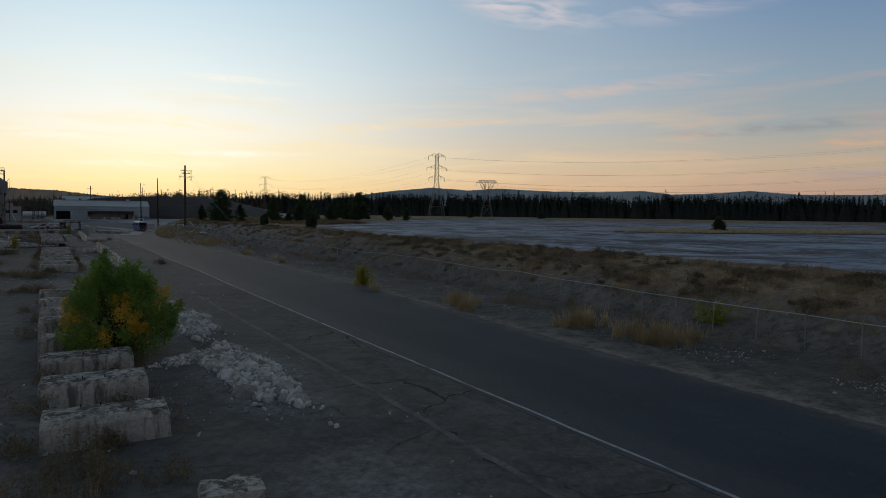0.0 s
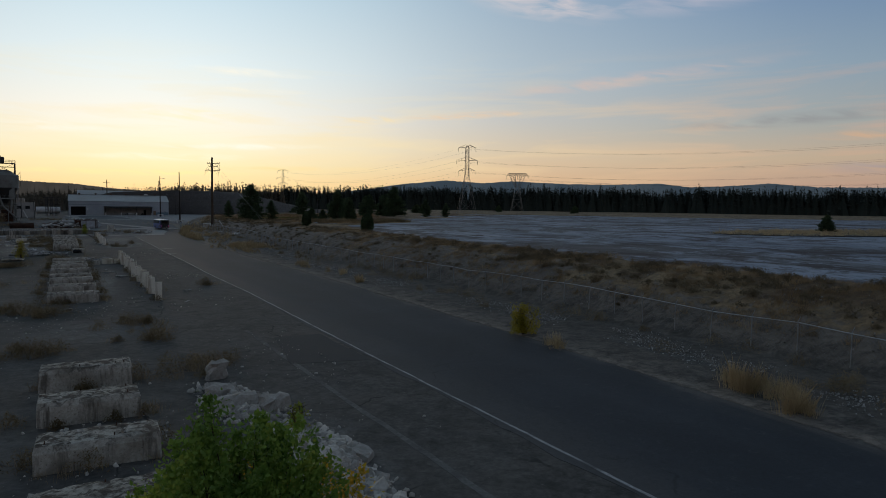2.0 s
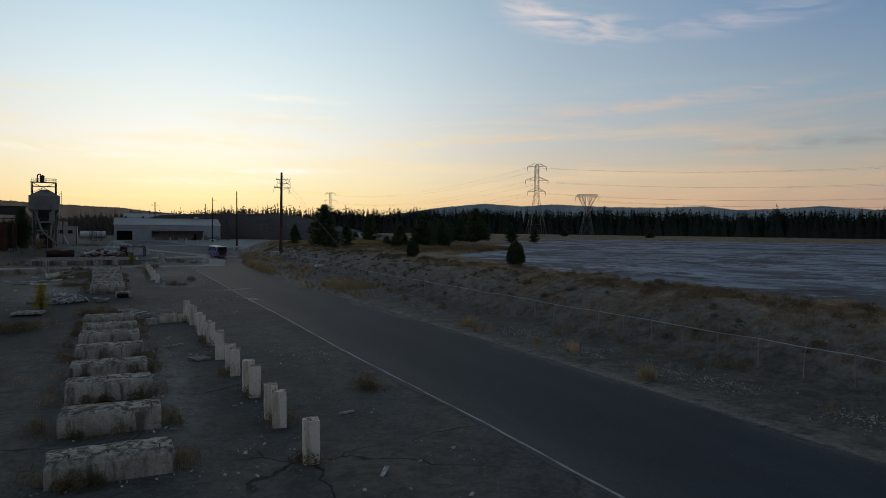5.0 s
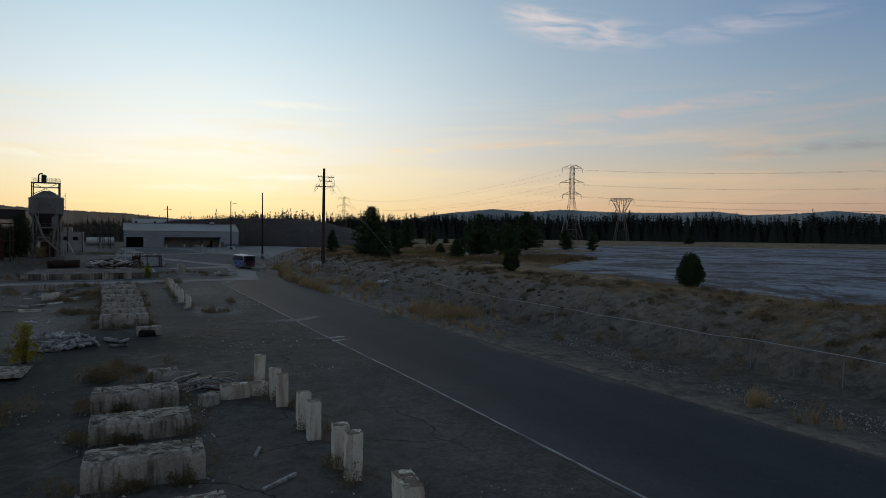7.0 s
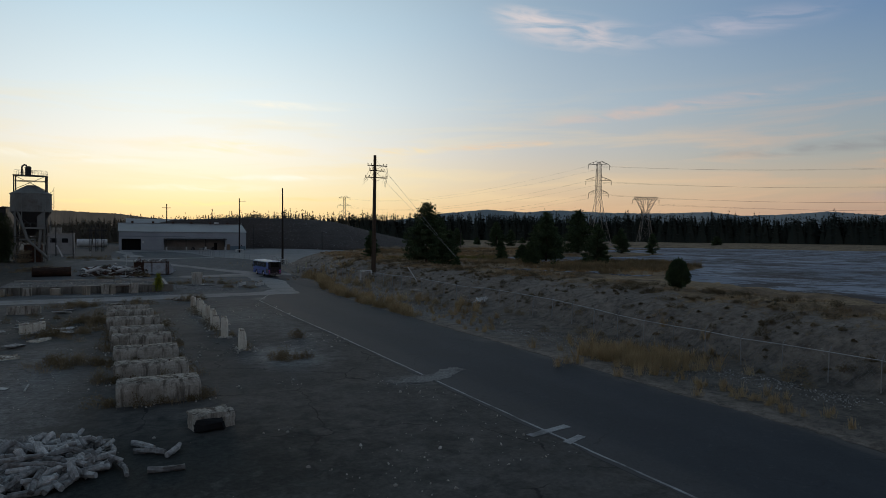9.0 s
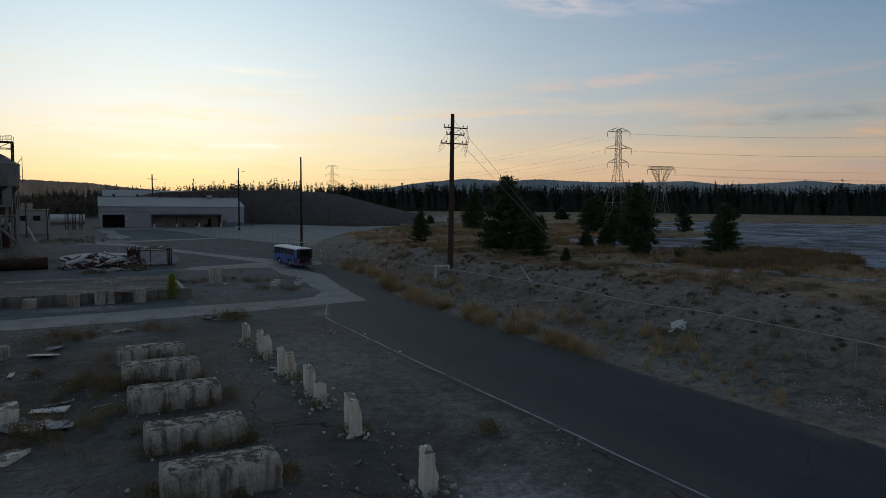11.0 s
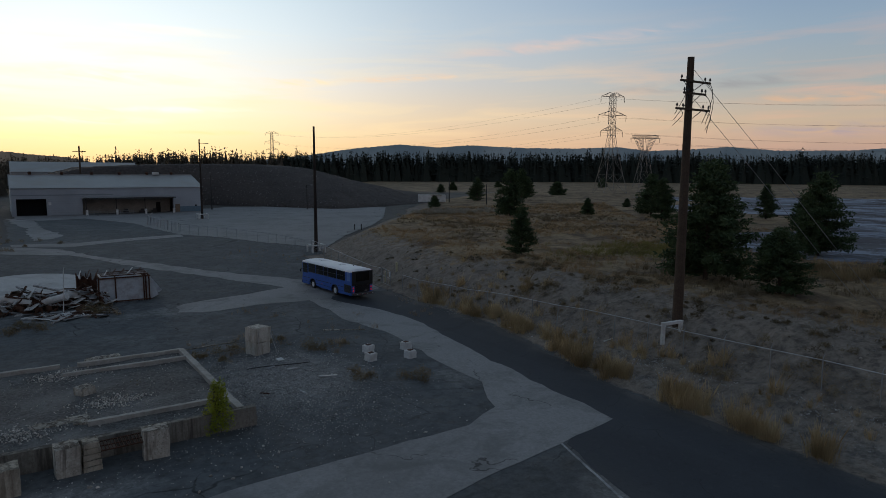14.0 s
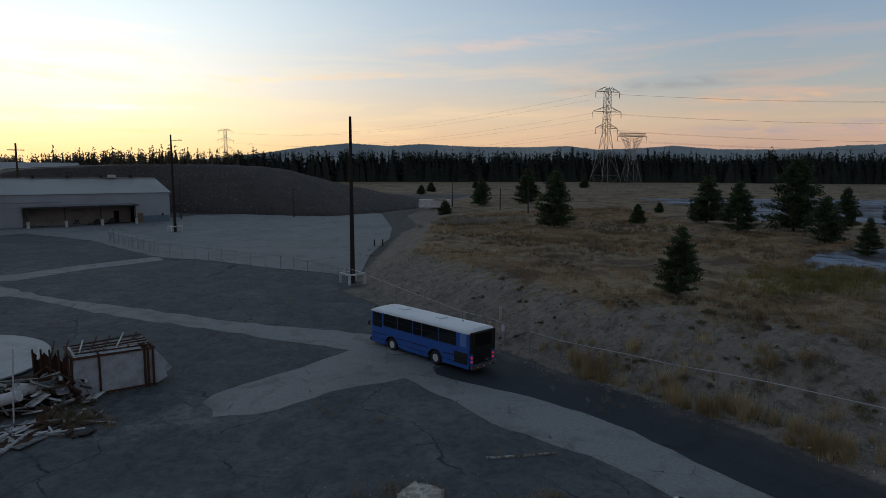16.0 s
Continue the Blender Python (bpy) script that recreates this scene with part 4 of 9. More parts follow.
for i, (pl, lb) in enumerate([([(9.4, 160.2), (11.2, 161.6), (12.8, 161.9), (14.6, 163.4), (15.6, 162.4), (14.0, 161.2), (13.0, 160.4), (11.4, 160.0)], "white splash of dust across the road"),
                              ([(11.4, 148.7), (13.9, 149.3), (14.0, 148.8), (11.5, 148.3)], "worn white bar painted on the road"),
                              ([(12.3, 147.2), (13.5, 147.7), (13.6, 147.3), (12.4, 146.8)], "worn white bar painted on the road")]):
    sheet("road_mark", pl, 0.028, M_LINE if i else M_SPLASH, step=2, ragged=0.12 if i else 0.6, seed=16 + i, piece=0.5 if i else 0.25, label=lb, category="road marking")

# ---- far hills and woods ----
def ridge(name, far, prof, label, seed, mat, rag=0.018):
    """A wooded ridge: bearing and height in degrees, at the distance far."""
    az = np.arange(prof[0][0], prof[-1][0] + 0.05, 0.06)
    el = np.interp(az, [p[0] for p in prof], [p[1] for p in prof]) + 0.03 * wave(az * 9, az * 0, 1.0, seed) + rag * wave(az * 60, az * 0, 1.0, seed + 1)
    vs, fs = [], []
    for a, e in zip(az, el):
        d = np.array([math.sin(radians(a)), math.cos(radians(a))])
        for r, z in ((far, -5.0), (far * 1.01, far * math.tan(radians(max(e, 0.05))) + 8), (far * 1.12, -5.0)):
            vs.append((d[0] * r, d[1] * r + 100, z))
    for i in range(len(az) - 1):
        k = i * 3
        fs += [(k, k + 3, k + 4, k + 1), (k + 1, k + 4, k + 5, k + 2)]
    ob = raw(name, vs, fs, mat, smooth=True)
    return tagged(ob, label, "hill", "", "structure")


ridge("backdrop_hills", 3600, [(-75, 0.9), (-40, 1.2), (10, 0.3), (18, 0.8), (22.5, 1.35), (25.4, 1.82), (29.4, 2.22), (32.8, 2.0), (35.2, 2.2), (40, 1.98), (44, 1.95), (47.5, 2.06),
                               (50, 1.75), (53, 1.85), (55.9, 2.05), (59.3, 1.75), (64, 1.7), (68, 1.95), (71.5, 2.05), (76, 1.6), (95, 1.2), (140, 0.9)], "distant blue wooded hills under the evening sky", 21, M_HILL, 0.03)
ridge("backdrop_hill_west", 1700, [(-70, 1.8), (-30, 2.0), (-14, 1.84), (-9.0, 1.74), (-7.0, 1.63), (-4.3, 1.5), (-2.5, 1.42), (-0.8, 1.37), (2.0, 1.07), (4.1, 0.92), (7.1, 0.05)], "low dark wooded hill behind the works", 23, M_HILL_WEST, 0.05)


def conifer(vs, fs, x, y, z, h, r, rnd, tiers=5, n=7):
    """A ragged pine: a lean dark core and many uneven boughs round a leaning stem, the crown blunt or pointed by chance."""
    blunt = rnd.uniform(1.2, 2.8)
    lx, ly = rnd.uniform(-.04, .04) * h, rnd.uniform(-.04, .04) * h
    bare = rnd.uniform(0.02, 0.22)
    k = len(vs)
    for a in range(5):
        vs.append((x + 1.05 * r * math.cos(a * 1.2566), y + 1.05 * r * math.sin(a * 1.2566), z - 0.5))
    vs.append((x + lx, y + ly, z + h * 0.84))
    fs.extend((k + a, k + (a + 1) % 5, k + 5) for a in range(5))
    for _ in range(tiers * n // 2):
        f = bare + (1 - bare) * rnd.random()
        rr = r * (max(0.06, 1 - f ** blunt) ** 0.75) * rnd.uniform(0.35, 1.2)
        a = rnd.uniform(0, 6.283)
        px, py, pz = x + lx * f, y + ly * f, z + h * f
        w = h * rnd.uniform(0.03, 0.06) * (1.2 - 0.85 * f)
        ca, sa = math.cos(a), math.sin(a)
        k = len(vs)
        dz = rnd.uniform(-0.05, 0.035) * h
        vs.extend(((px - sa * w * 0.5, py + ca * w * 0.5, pz + w * 0.7), (px + ca * rr - sa * w, py + sa * rr + ca * w, pz + dz - w * 0.4), (px + ca * rr * 1.1 + sa * w, py + sa * rr * 1.1 - ca * w, pz + dz + w * 0.3), (px + sa * w * 0.5, py - ca * w * 0.5, pz + w * 1.1)))
        fs.append((k, k + 1, k + 2, k + 3))


rnd = random.Random(11)
WOODS = [(-700, 560), (-420, 640), (-200, 690), (-40, 720), (90, 735), (200, 728), (335, 665), (432, 610), (500, 545), (560, 470), (640, 380), (715, 260), (770, 120), (800, -60), (800, -300)]
vs, fs, wv, wf = [], [], [], []
for (x0, y0), (x1, y1) in zip(WOODS, WOODS[1:]):
    ln = math.hypot(x1 - x0, y1 - y0)
    ux, uy = (x1 - x0) / ln, (y1 - y0) / ln
    n = int((ln + 52) / 0.62)
    for i in range(n):
        k, back_ = rnd.uniform(-26, ln + 26), rnd.random() ** 1.4 * 75
        x, y = x0 + ux * k - uy * back_ , y0 + uy * k + ux * back_
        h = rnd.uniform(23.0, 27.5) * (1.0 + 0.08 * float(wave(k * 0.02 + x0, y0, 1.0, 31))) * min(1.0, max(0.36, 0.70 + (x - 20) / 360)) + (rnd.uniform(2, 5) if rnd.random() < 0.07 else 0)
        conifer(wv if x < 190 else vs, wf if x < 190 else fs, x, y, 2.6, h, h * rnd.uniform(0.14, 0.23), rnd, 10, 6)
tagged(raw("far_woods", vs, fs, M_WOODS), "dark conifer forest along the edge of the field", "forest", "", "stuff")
# same forest line, in the colour that carries the haze
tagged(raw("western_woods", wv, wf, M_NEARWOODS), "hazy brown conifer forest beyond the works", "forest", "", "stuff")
vs, fs = [], []
for i in range(1500):      # woods behind the works
    x, y = rnd.uniform(-330, 75), rnd.uniform(500, 640)
    if -8 < x < 53 and y < 582:
        continue
    low = min(1.0, max(0.0, (x + 70) / 80))
    h = rnd.uniform(4.5, 7.0) + low * rnd.uniform(1.5, 5.5) + (5 * low if rnd.random() < 0.08 else 0)
    conifer(vs, fs, x, y, 3.0, h, h * rnd.uniform(0.20, 0.34), rnd, 12, 8)
for az, h in ((8.6, 24), (9.5, 26), (10.1, 22), (11.6, 29), (12.0, 26), (13.3, 27), (14.1, 23), (5.9, 20), (2.0, 19), (-0.5, 18), (6.6, 18), (15.2, 20), (16.5, 19), (17.4, 18), (12.6, 21), (10.8, 20)):
    x, y = -4 + 505 * math.sin(radians(az)), 100 + 505 * math.cos(radians(az))
    conifer(vs, fs, x, y, 2.0, h * 0.82, h * 0.13, rnd, 16, 9)
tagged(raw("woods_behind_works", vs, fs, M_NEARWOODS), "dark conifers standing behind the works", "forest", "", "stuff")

# ---- slag heap ----
def slag_toe(x):
    return float(np.interp(x, [2, 45, 53, 68, 78, 100, 152], [415, 415, 404, 383, 377, 384, 408])) + 1.2 * float(wave(x, 0, 0.3, 27))


def slag_top(x, y):
    toe = slag_toe(x)
    top = float(np.interp(x, [2, 5, 14, 38, 67, 80, 88, 104, 124, 140, 152], [2.0, 11.0, 13.4, 14.7, 14.9, 14.5, 13.6, 9.6, 5.6, 3.2, 1.0]))
    rise = min(1.0, max(0.0, y - toe) / (430 - toe)) ** 0.85 * min(1.0, (500 - y) / 25)
    return 1.0 + (top - 1.0) * rise + 0.25 * float(wave(x, y, 0.5, 17)) * min(1, rise * 4) - (1.2 if rise < 0.02 else 0)


def slag_heap():
    vs, fs, n, mrow = [], [], 150, 46
    for j in range(mrow + 1):
        for i in range(n + 1):
            x, k = 2 + 150 * i / n, j / mrow
            y = slag_toe(x) + (500 - slag_toe(x)) * k
            z = slag_top(x, y)
            vs.append((x, y, z))
    for j in range(mrow):
        for i in range(n):
            a = j * (n + 1) + i
            fs.append((a, a + 1, a + n + 2, a + n + 1))
    return tagged(raw("slag_heap", vs, fs, M_MOUND, smooth=True), "large flat-topped heap of black slag behind the warehouse", "heap", "", "structure")


slag_heap()


# ---- warehouses ----
def warehouse():
    w = thing("warehouse", pose(15.5, 386.6, 1.5), "long pale blue-grey metal warehouse with a loading canopy", "warehouse")
    x0, x1, D, eave, ridge_ = -22.0, 22.0, 25.0, 6.8, 9.8
    t = 0.25
    def wall(name, spans, y):          # spans: x0, x1, z0, z1 of the solid parts
        bm = bmesh.new()
        for a, b, c, d in spans:
            box(bm, ((a + b) / 2, y, (c + d) / 2), (b - a, t, d - c))
        return part(name, bm, M_SIDING, w)
    # front wall with the door opening and the open bay
    wall("front_wall", [(x0, -21.2, -0.6, eave), (-21.2, -14.9, 4.2, eave), (-14.9, -7.1, -0.6, eave), (-7.1, 14.4, 3.9, eave), (14.4, x1, -0.6, eave)], 0)
    wall("back_wall", [(x0, x1, -0.6, eave)], D)
    for sx, nm in ((x0, "gable_wall"), (x1, "gable_wall")):
        bm = bmesh.new()
        prof = [(0, -0.6), (D, -0.6), (D, eave), (D / 2, ridge_), (0, eave)]
        f0 = [bm.verts.new((sx - t / 2, y, z)) for y, z in prof]
        f1 = [bm.verts.new((sx + t / 2, y, z)) for y, z in prof]
        bm.faces.new(f0)
        bm.faces.new(f1[::-1])
        for i in range(5):
            bm.faces.new((f0[i], f1[i], f1[(i + 1) % 5], f0[(i + 1) % 5]))
        part(nm, bm, M_SIDING, w)
    for s, nm in ((0, "roof"), (1, "roof")):
        bm = bmesh.new()
        ya, yb = (-0.5, D / 2) if s == 0 else (D + 0.5, D / 2)
        za = eave - 0.1
        n = 64
        for i in range(n):                # standing seams
            a, b = x0 - 0.4 + (x1 - x0 + 0.8) * i / n, x0 - 0.4 + (x1 - x0 + 0.8) * (i + 1) / n
            v = [bm.verts.new(c) for c in ((a, ya, za + 0.12), (b, ya, za + 0.12), (b, yb, ridge_ + 0.15), (a, yb, ridge_ + 0.15))]
            bm.faces.new(v if s == 0 else v[::-1])
            q = [bm.verts.new(c) for c in ((a, ya, za + 0.12), (a, ya, za + 0.145), (a, yb, ridge_ + 0.175), (a, yb, ridge_ + 0.15))]
            bm.faces.new(q)
        part(nm, bm, M_ROOF, w)
    bm = bmesh.new()
    box(bm, (0, 0, 0), (x1 - x0 + 0.8, 0.5, 0.18), Matrix.Translation((0, D / 2, ridge_ + 0.22)))
    part("ridge_cap", bm, M_ROOF, w)
    bm = bmesh.new()
    box(bm, (-11.0, -0.2, 5.1), (22.0, 0.06, 0.22))
    part("band", bm, surface("band_paint", (0.19, 0.22, 0.24), (0.22, 0.25, 0.27), None, 0.3, 4, 0.6, bump=0), w, "darker trim band")
    for x in (-17.6, -10.4, -3.4, 3.4, 10.4, 16.9):
        bm = bmesh.new()
        tube(bm, (x, D / 2, ridge_ + 0.2), (x, D / 2, ridge_ + 0.75), 0.4, 0.4, 12)
        tube(bm, (x, D / 2, ridge_ + 0.75), (x, D / 2, ridge_ + 1.0), 0.62, 0.25, 12)
        part("roof_vent", bm, M_RUST, w, "rusty round roof vent")
    bm = bmesh.new()
    box(bm, (12.6, D / 2 - 0.5, ridge_ + 0.6), (1.6, 1.2, 0.7), bevel=0.08)
    part("roof_unit", bm, M_WHITE, w, "white box-shaped roof fan")
    bm = bmesh.new()
    for z in np.arange(0.2, 4.8, 0.55):
        box(bm, (-11.0, -0.135, float(z)), (7.6, 0.02, 0.04))
    part("siding_ribs", bm, M_ROOF, w)
    # dark bay and its back wall
    bm = bmesh.new()
    box(bm, (3.7, 3.2, 1.7), (21.4, 0.2, 4.8))
    part("bay_wall", bm, surface("stained_bay_wall", (0.22, 0.205, 0.175), (0.32, 0.30, 0.26), (0.12, 0.112, 0.10), 0.3, 3, 0.9), w, "stained wall inside the loading bay")
    bm = bmesh.new()
    box(bm, (0, 12.5, -0.45), (43.6, 24.6, 0.3))
    part("floor", bm, M_SLAB, w)
    # added black panel: the darkness inside the open doorway, not a real shutter
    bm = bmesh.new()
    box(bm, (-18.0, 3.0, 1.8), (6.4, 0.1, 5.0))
    part("shutter", bm, M_BLACK, w, "black panel standing in for shade inside the open doorway")
    # canopy
    bm = bmesh.new()
    m = Matrix.Rotation(radians(5), 4, "X")
    box(bm, (3.7, -1.3, 4.35), (21.9, 3.2, 0.14), m)
    for i in range(44):
        box(bm, (-7.1 + 21.6 * i / 43, -1.3, 4.45), (0.05, 3.2, 0.06), m)
    canopy = part("canopy", bm, M_ROOF, w, "corrugated loading canopy")
    bm = bmesh.new()
    box(bm, (3.7, -2.94, 4.2), (21.9, 0.1, 0.26))
    part("fascia", bm, M_DARKSTEEL, canopy)
    for x in (-6.6, 0.2, 7.0, 13.9):
        bm = bmesh.new()
        box(bm, (x, -2.75, 1.8), (0.18, 0.18, 4.8))
        post = part("canopy_post", bm, M_DARKSTEEL, w)
        bm = bmesh.new()
        tube(bm, (x + 0.1, -3.2, -0.5), (x + 0.1, -3.2, 1.35), 0.30, 0.30, 12)
        part("guard", bm, M_WHITE, post, "white pipe guard at the foot of a post")
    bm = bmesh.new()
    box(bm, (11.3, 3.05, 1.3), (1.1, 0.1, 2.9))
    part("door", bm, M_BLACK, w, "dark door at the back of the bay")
    bm = bmesh.new()
    box(bm, (15.6, -0.2, 1.1), (1.2, 0.12, 2.3))
    part("door", bm, surface("brown_door", (0.16, 0.11, 0.07), (0.2, 0.15, 0.1), None, 1, 5, 0.7, bump=0), w, "brown side door")
    bm = bmesh.new()
    tube(bm, (20.4, -0.16, 1.8), (20.4, -0.2, 1.8), 0.25, 0.25, 12)
    part("wall_vent", bm, M_BLACK, w)
    bm = bmesh.new()
    box(bm, (-14.2, -0.17, 3.0), (0.6, 0.04, 0.7))
    part("sign", bm, M_WHITE, w, "small white sign beside the doorway")
    for x in (1.0, 5.0, 8.0):
        bm = bmesh.new()
        box(bm, (x + 2, 1.8, 0.35), (1.3, 1.0, 0.6), bevel=0.05)
        box(bm, (x + 2.1, 1.7, 0.9), (0.8, 0.8, 0.5), bevel=0.05)
        part("loading_plate", bm, M_DARKSTEEL, w)
    bm = bmesh.new()
    for x in np.arange(-6.4, 4.2, 1.5):
        tube(bm, (x, -2.9, -0.4), (x, -2.9, 1.0), 0.05, 0.05, 6)
    for z in (0.5, 0.98):
        tube(bm, (-6.4, -2.9, z), (4.1, -2.9, z), 0.04, 0.04, 6)
    part("dock_rail", bm, M_STEEL, w, "grey pipe rail along the dock")
    for nm, x, wd_, mat in (("skirting", 18.4, 7.0, surface("blue_skirting", (0.10, 0.16, 0.20), (0.14, 0.20, 0.245), None, 0.3, 3, 0.7, bump=0)),):
        bm = bmesh.new()
        box(bm, (x, -0.137, 0.7), (wd_, 0.02, 1.8))
        part(nm, bm, mat, w, "darker blue paint along the foot of the wall")
    return w


warehouse()


def rear_shed():
    w = thing("rear_shed", pose(22.3, 545, 1.9), "long low metal shed behind the slag heap", "shed")
    bm = bmesh.new()
    box(bm, (0, 15, 4.6), (52.3, 30, 9.8))
    part("wall", bm, M_SIDING, w)
    bm = bmesh.new()
    for s in (0, 1):
        v = [bm.verts.new(c) for c in ((-26.4, -0.6 if s == 0 else 30.6, 9.4), (26.4, -0.6 if s == 0 else 30.6, 9.4), (26.4, 15, 14.1), (-26.4, 15, 14.1))]
        bm.faces.new(v if s == 0 else v[::-1])
    for x in (-26.2, 26.2):
        v = [bm.verts.new((x, -0.5, 9.3)), bm.verts.new((x, 30.5, 9.3)), bm.verts.new((x, 15, 14.05))]
        bm.faces.new(v)
    part("roof", bm, M_ROOF, w)


rear_shed()


# ---- silo and works at its foot ----
def silo():
    w = thing("silo_tower", pose(-25.2, 312, 0.9), "tall grey steel silo on legs with a rooftop platform", "silo")
    st = surface("silo_steel", (0.17, 0.176, 0.163), (0.235, 0.24, 0.224), (0.10, 0.08, 0.064), 0.3, 3.0, 0.7, 0.2, bump=0.1, stain=0.7)
    bm = bmesh.new()
    tube(bm, (0, 0, 12.0), (0, 0, 16.3), 4.35, 4.35, 40, False)
    tube(bm, (0, 0, 16.3), (0, 0, 18.4), 4.45, 0.9, 40, False)
    part("drum", bm, st, w, smooth=False)
    bm = bmesh.new()
    tube(bm, (0, 0, 12.0), (0, 0, 6.2), 4.3, 0.7, 40, False)
    part("hopper", bm, M_DARKSTEEL, w)
    bm = bmesh.new()
    for z in (12.0, 13.9, 16.25):
        tube(bm, (0, 0, z - 0.1), (0, 0, z + 0.1), 4.47, 4.47, 40)
    part("ring", bm, st, w)
    for x in (-3.0, 3.0):
        for y in (-3.0, 3.0):
            bm = bmesh.new()
            box(bm, (x, y, 5.8), (0.35, 0.35, 13.4))
            part("leg", bm, st, w)
    bm = bmesh.new()
    for z0, z1 in ((0.3, 5.6), (6.2, 11.6)):
        for s in (-3.0, 3.0):
            for a, b in ((-3, 3), (3, -3)):
                tube(bm, (a, s, z0), (b, s, z1), 0.09, 0.09, 6)
                tube(bm, (s, a, z0), (s, b, z1), 0.09, 0.09, 6)
    box(bm, (0, 0, 5.9), (7.0, 7.0, 0.15))
    part("bracing", bm, M_DARKSTEEL, w)
    bm = bmesh.new()
    for x in (-3.4, 3.2):
        for y in (-1.6, 1.6):
            box(bm, (x, y, 18.6), (0.28, 0.28, 4.4))
    box(bm, (-0.1, 0, 20.7), (7.0, 3.6, 0.2))
    box(bm, (-0.1, -1.6, 19.4), (6.6, 0.15, 0.15))
    box(bm, (-0.1, 1.6, 19.4), (6.6, 0.15, 0.15))
    tube(bm, (-3.4, -1.6, 17.2), (3.2, -1.6, 20.6), 0.07, 0.07, 6)
    tube(bm, (3.2, -1.6, 17.2), (-3.4, -1.6, 20.6), 0.07, 0.07, 6)
    part("platform", bm, M_DARKSTEEL, w, "dark steel rooftop platform")
    for y in (-1.7, 1.7):
        bm = bmesh.new()
        for x in np.linspace(-3.3, 3.3, 8):
            tube(bm, (x, y, 20.8), (x, y, 21.9), 0.035, 0.035, 5)
        for z in (21.35, 21.9):
            tube(bm, (-3.3, y, z), (3.3, y, z), 0.035, 0.035, 5)
        part("railing", bm, M_DARKSTEEL, w)
    bm = bmesh.new()
    tube(bm, (-0.6, 0, 20.8), (-0.6, 0, 22.6), 0.65, 0.65, 14)
    tube(bm, (-0.6, 0, 22.6), (-0.6, 0, 23.0), 0.8, 0.4, 14)
    path_tube(bm, [(-1.9, 0, 20.8), (-1.9, 0, 22.9), (-1.5, 0, 23.3), (-0.9, 0, 23.2)], 0.18, 8)
    part("blower", bm, M_DARKSTEEL, w, "dark blower with a bent duct")
    bm = bmesh.new()
    for x in (3.95, 4.35):
        tube(bm, (x, -2.6, 0.2), (x, -2.6, 16.6), 0.05, 0.05, 5)
    for z in np.arange(0.5, 16.4, 0.4):
        tube(bm, (3.95, -2.6, z), (4.35, -2.6, z), 0.03, 0.03, 4)
    part("ladder", bm, M_STEEL, w)
    bm = bmesh.new()
    path_tube(bm, [(-2.6, -3.3, 12.6), (-0.4, -3.4, 5.2), (3.6, -3.6, 1.0)], 0.3, 8)
    part("chute", bm, st, w)
    bm = bmesh.new()
    box(bm, (0.5, -0.5, 1.7), (3.6, 3.2, 4.6), bevel=0.06)
    part("control_cabin", bm, M_RUST, w, "rusty cabin between the legs")
    bm = bmesh.new()
    tube(bm, (4.85, -1.0, 12.6), (4.85, -1.0, 18.0), 0.06, 0.05, 6)
    tube(bm, (4.85, -1.0, 17.5), (3.9, -1.0, 16.4), 0.05, 0.05, 5)
    tube(bm, (4.2, -1.0, 13.0), (4.9, -1.0, 13.0), 0.05, 0.05, 5)
    part("mast", bm, M_DARKSTEEL, w, "thin mast with a jib on the drum's side")
    bm = bmesh.new()
    box(bm, (1.0, -3.5, 8.0), (4.4, 1.0, 0.45))
    for x in (-1.0, 0.2, 1.4, 2.6):
        tube(bm, (x, -3.9, 8.2), (x, -3.9, 9.2), 0.04, 0.04, 5)
    tube(bm, (-1.0, -3.9, 9.2), (3.1, -3.9, 9.2), 0.04, 0.04, 5)
    part("walkway", bm, st, w, "pale steel walkway under the hopper")
    bm = bmesh.new()
    box(bm, (-0.4, -3.4, 5.3), (3.2, 0.8, 0.3))
    tube(bm, (-2.9, -3.4, 0.0), (-1.6, -3.4, 5.2), 0.13, 0.13, 6)
    tube(bm, (1.1, -3.4, 5.2), (1.1, -3.4, -0.3), 0.13, 0.13, 6)
    part("lower_stage", bm, st, w)
    bm = bmesh.new()
    box(bm, (2.3, -2.9, 10.0), (1.5, 0.7, 4.0))
    path_tube(bm, [(2.3, -3.0, 8.0), (2.2, -3.3, 6.4), (1.9, -3.4, 3.2)], 0.34, 8)
    part("duct", bm, st, w, "boxed grey duct beside the hopper")
    bm = bmesh.new()
    tube(bm, (-3.4, -3.2, 11.6), (-1.4, -3.2, 8.1), 0.14, 0.14, 6)
    tube(bm, (-1.5, -4.45, 12.2), (-1.5, -4.45, 10.2), 0.12, 0.12, 6)
    tube(bm, (-1.5, -4.45, 16.2), (-1.5, -4.45, 12.2), 0.12, 0.12, 6)
    part("pipe", bm, st, w)
    bm = bmesh.new()
    box(bm, (0.7, -4.32, 13.5), (2.2, 0.3, 2.4), bevel=0.04)
    box(bm, (0.7, -4.40, 14.75), (2.5, 0.6, 0.14))
    part("hatch", bm, st, w, "boxed hatch on the drum's side")
    bm = bmesh.new()
    box(bm, (4.3, -3.6, 3.9), (0.35, 0.1, 3.2), Matrix.Translation((4.3, -3.6, 3.9)) @ Matrix.Rotation(radians(-24), 4, "Y") @ Matrix.Translation((-4.3, 3.6, -3.9)))
    part("leaning_plank", bm, M_WHITE, w, "pale plank leaning on a leg")


silo()


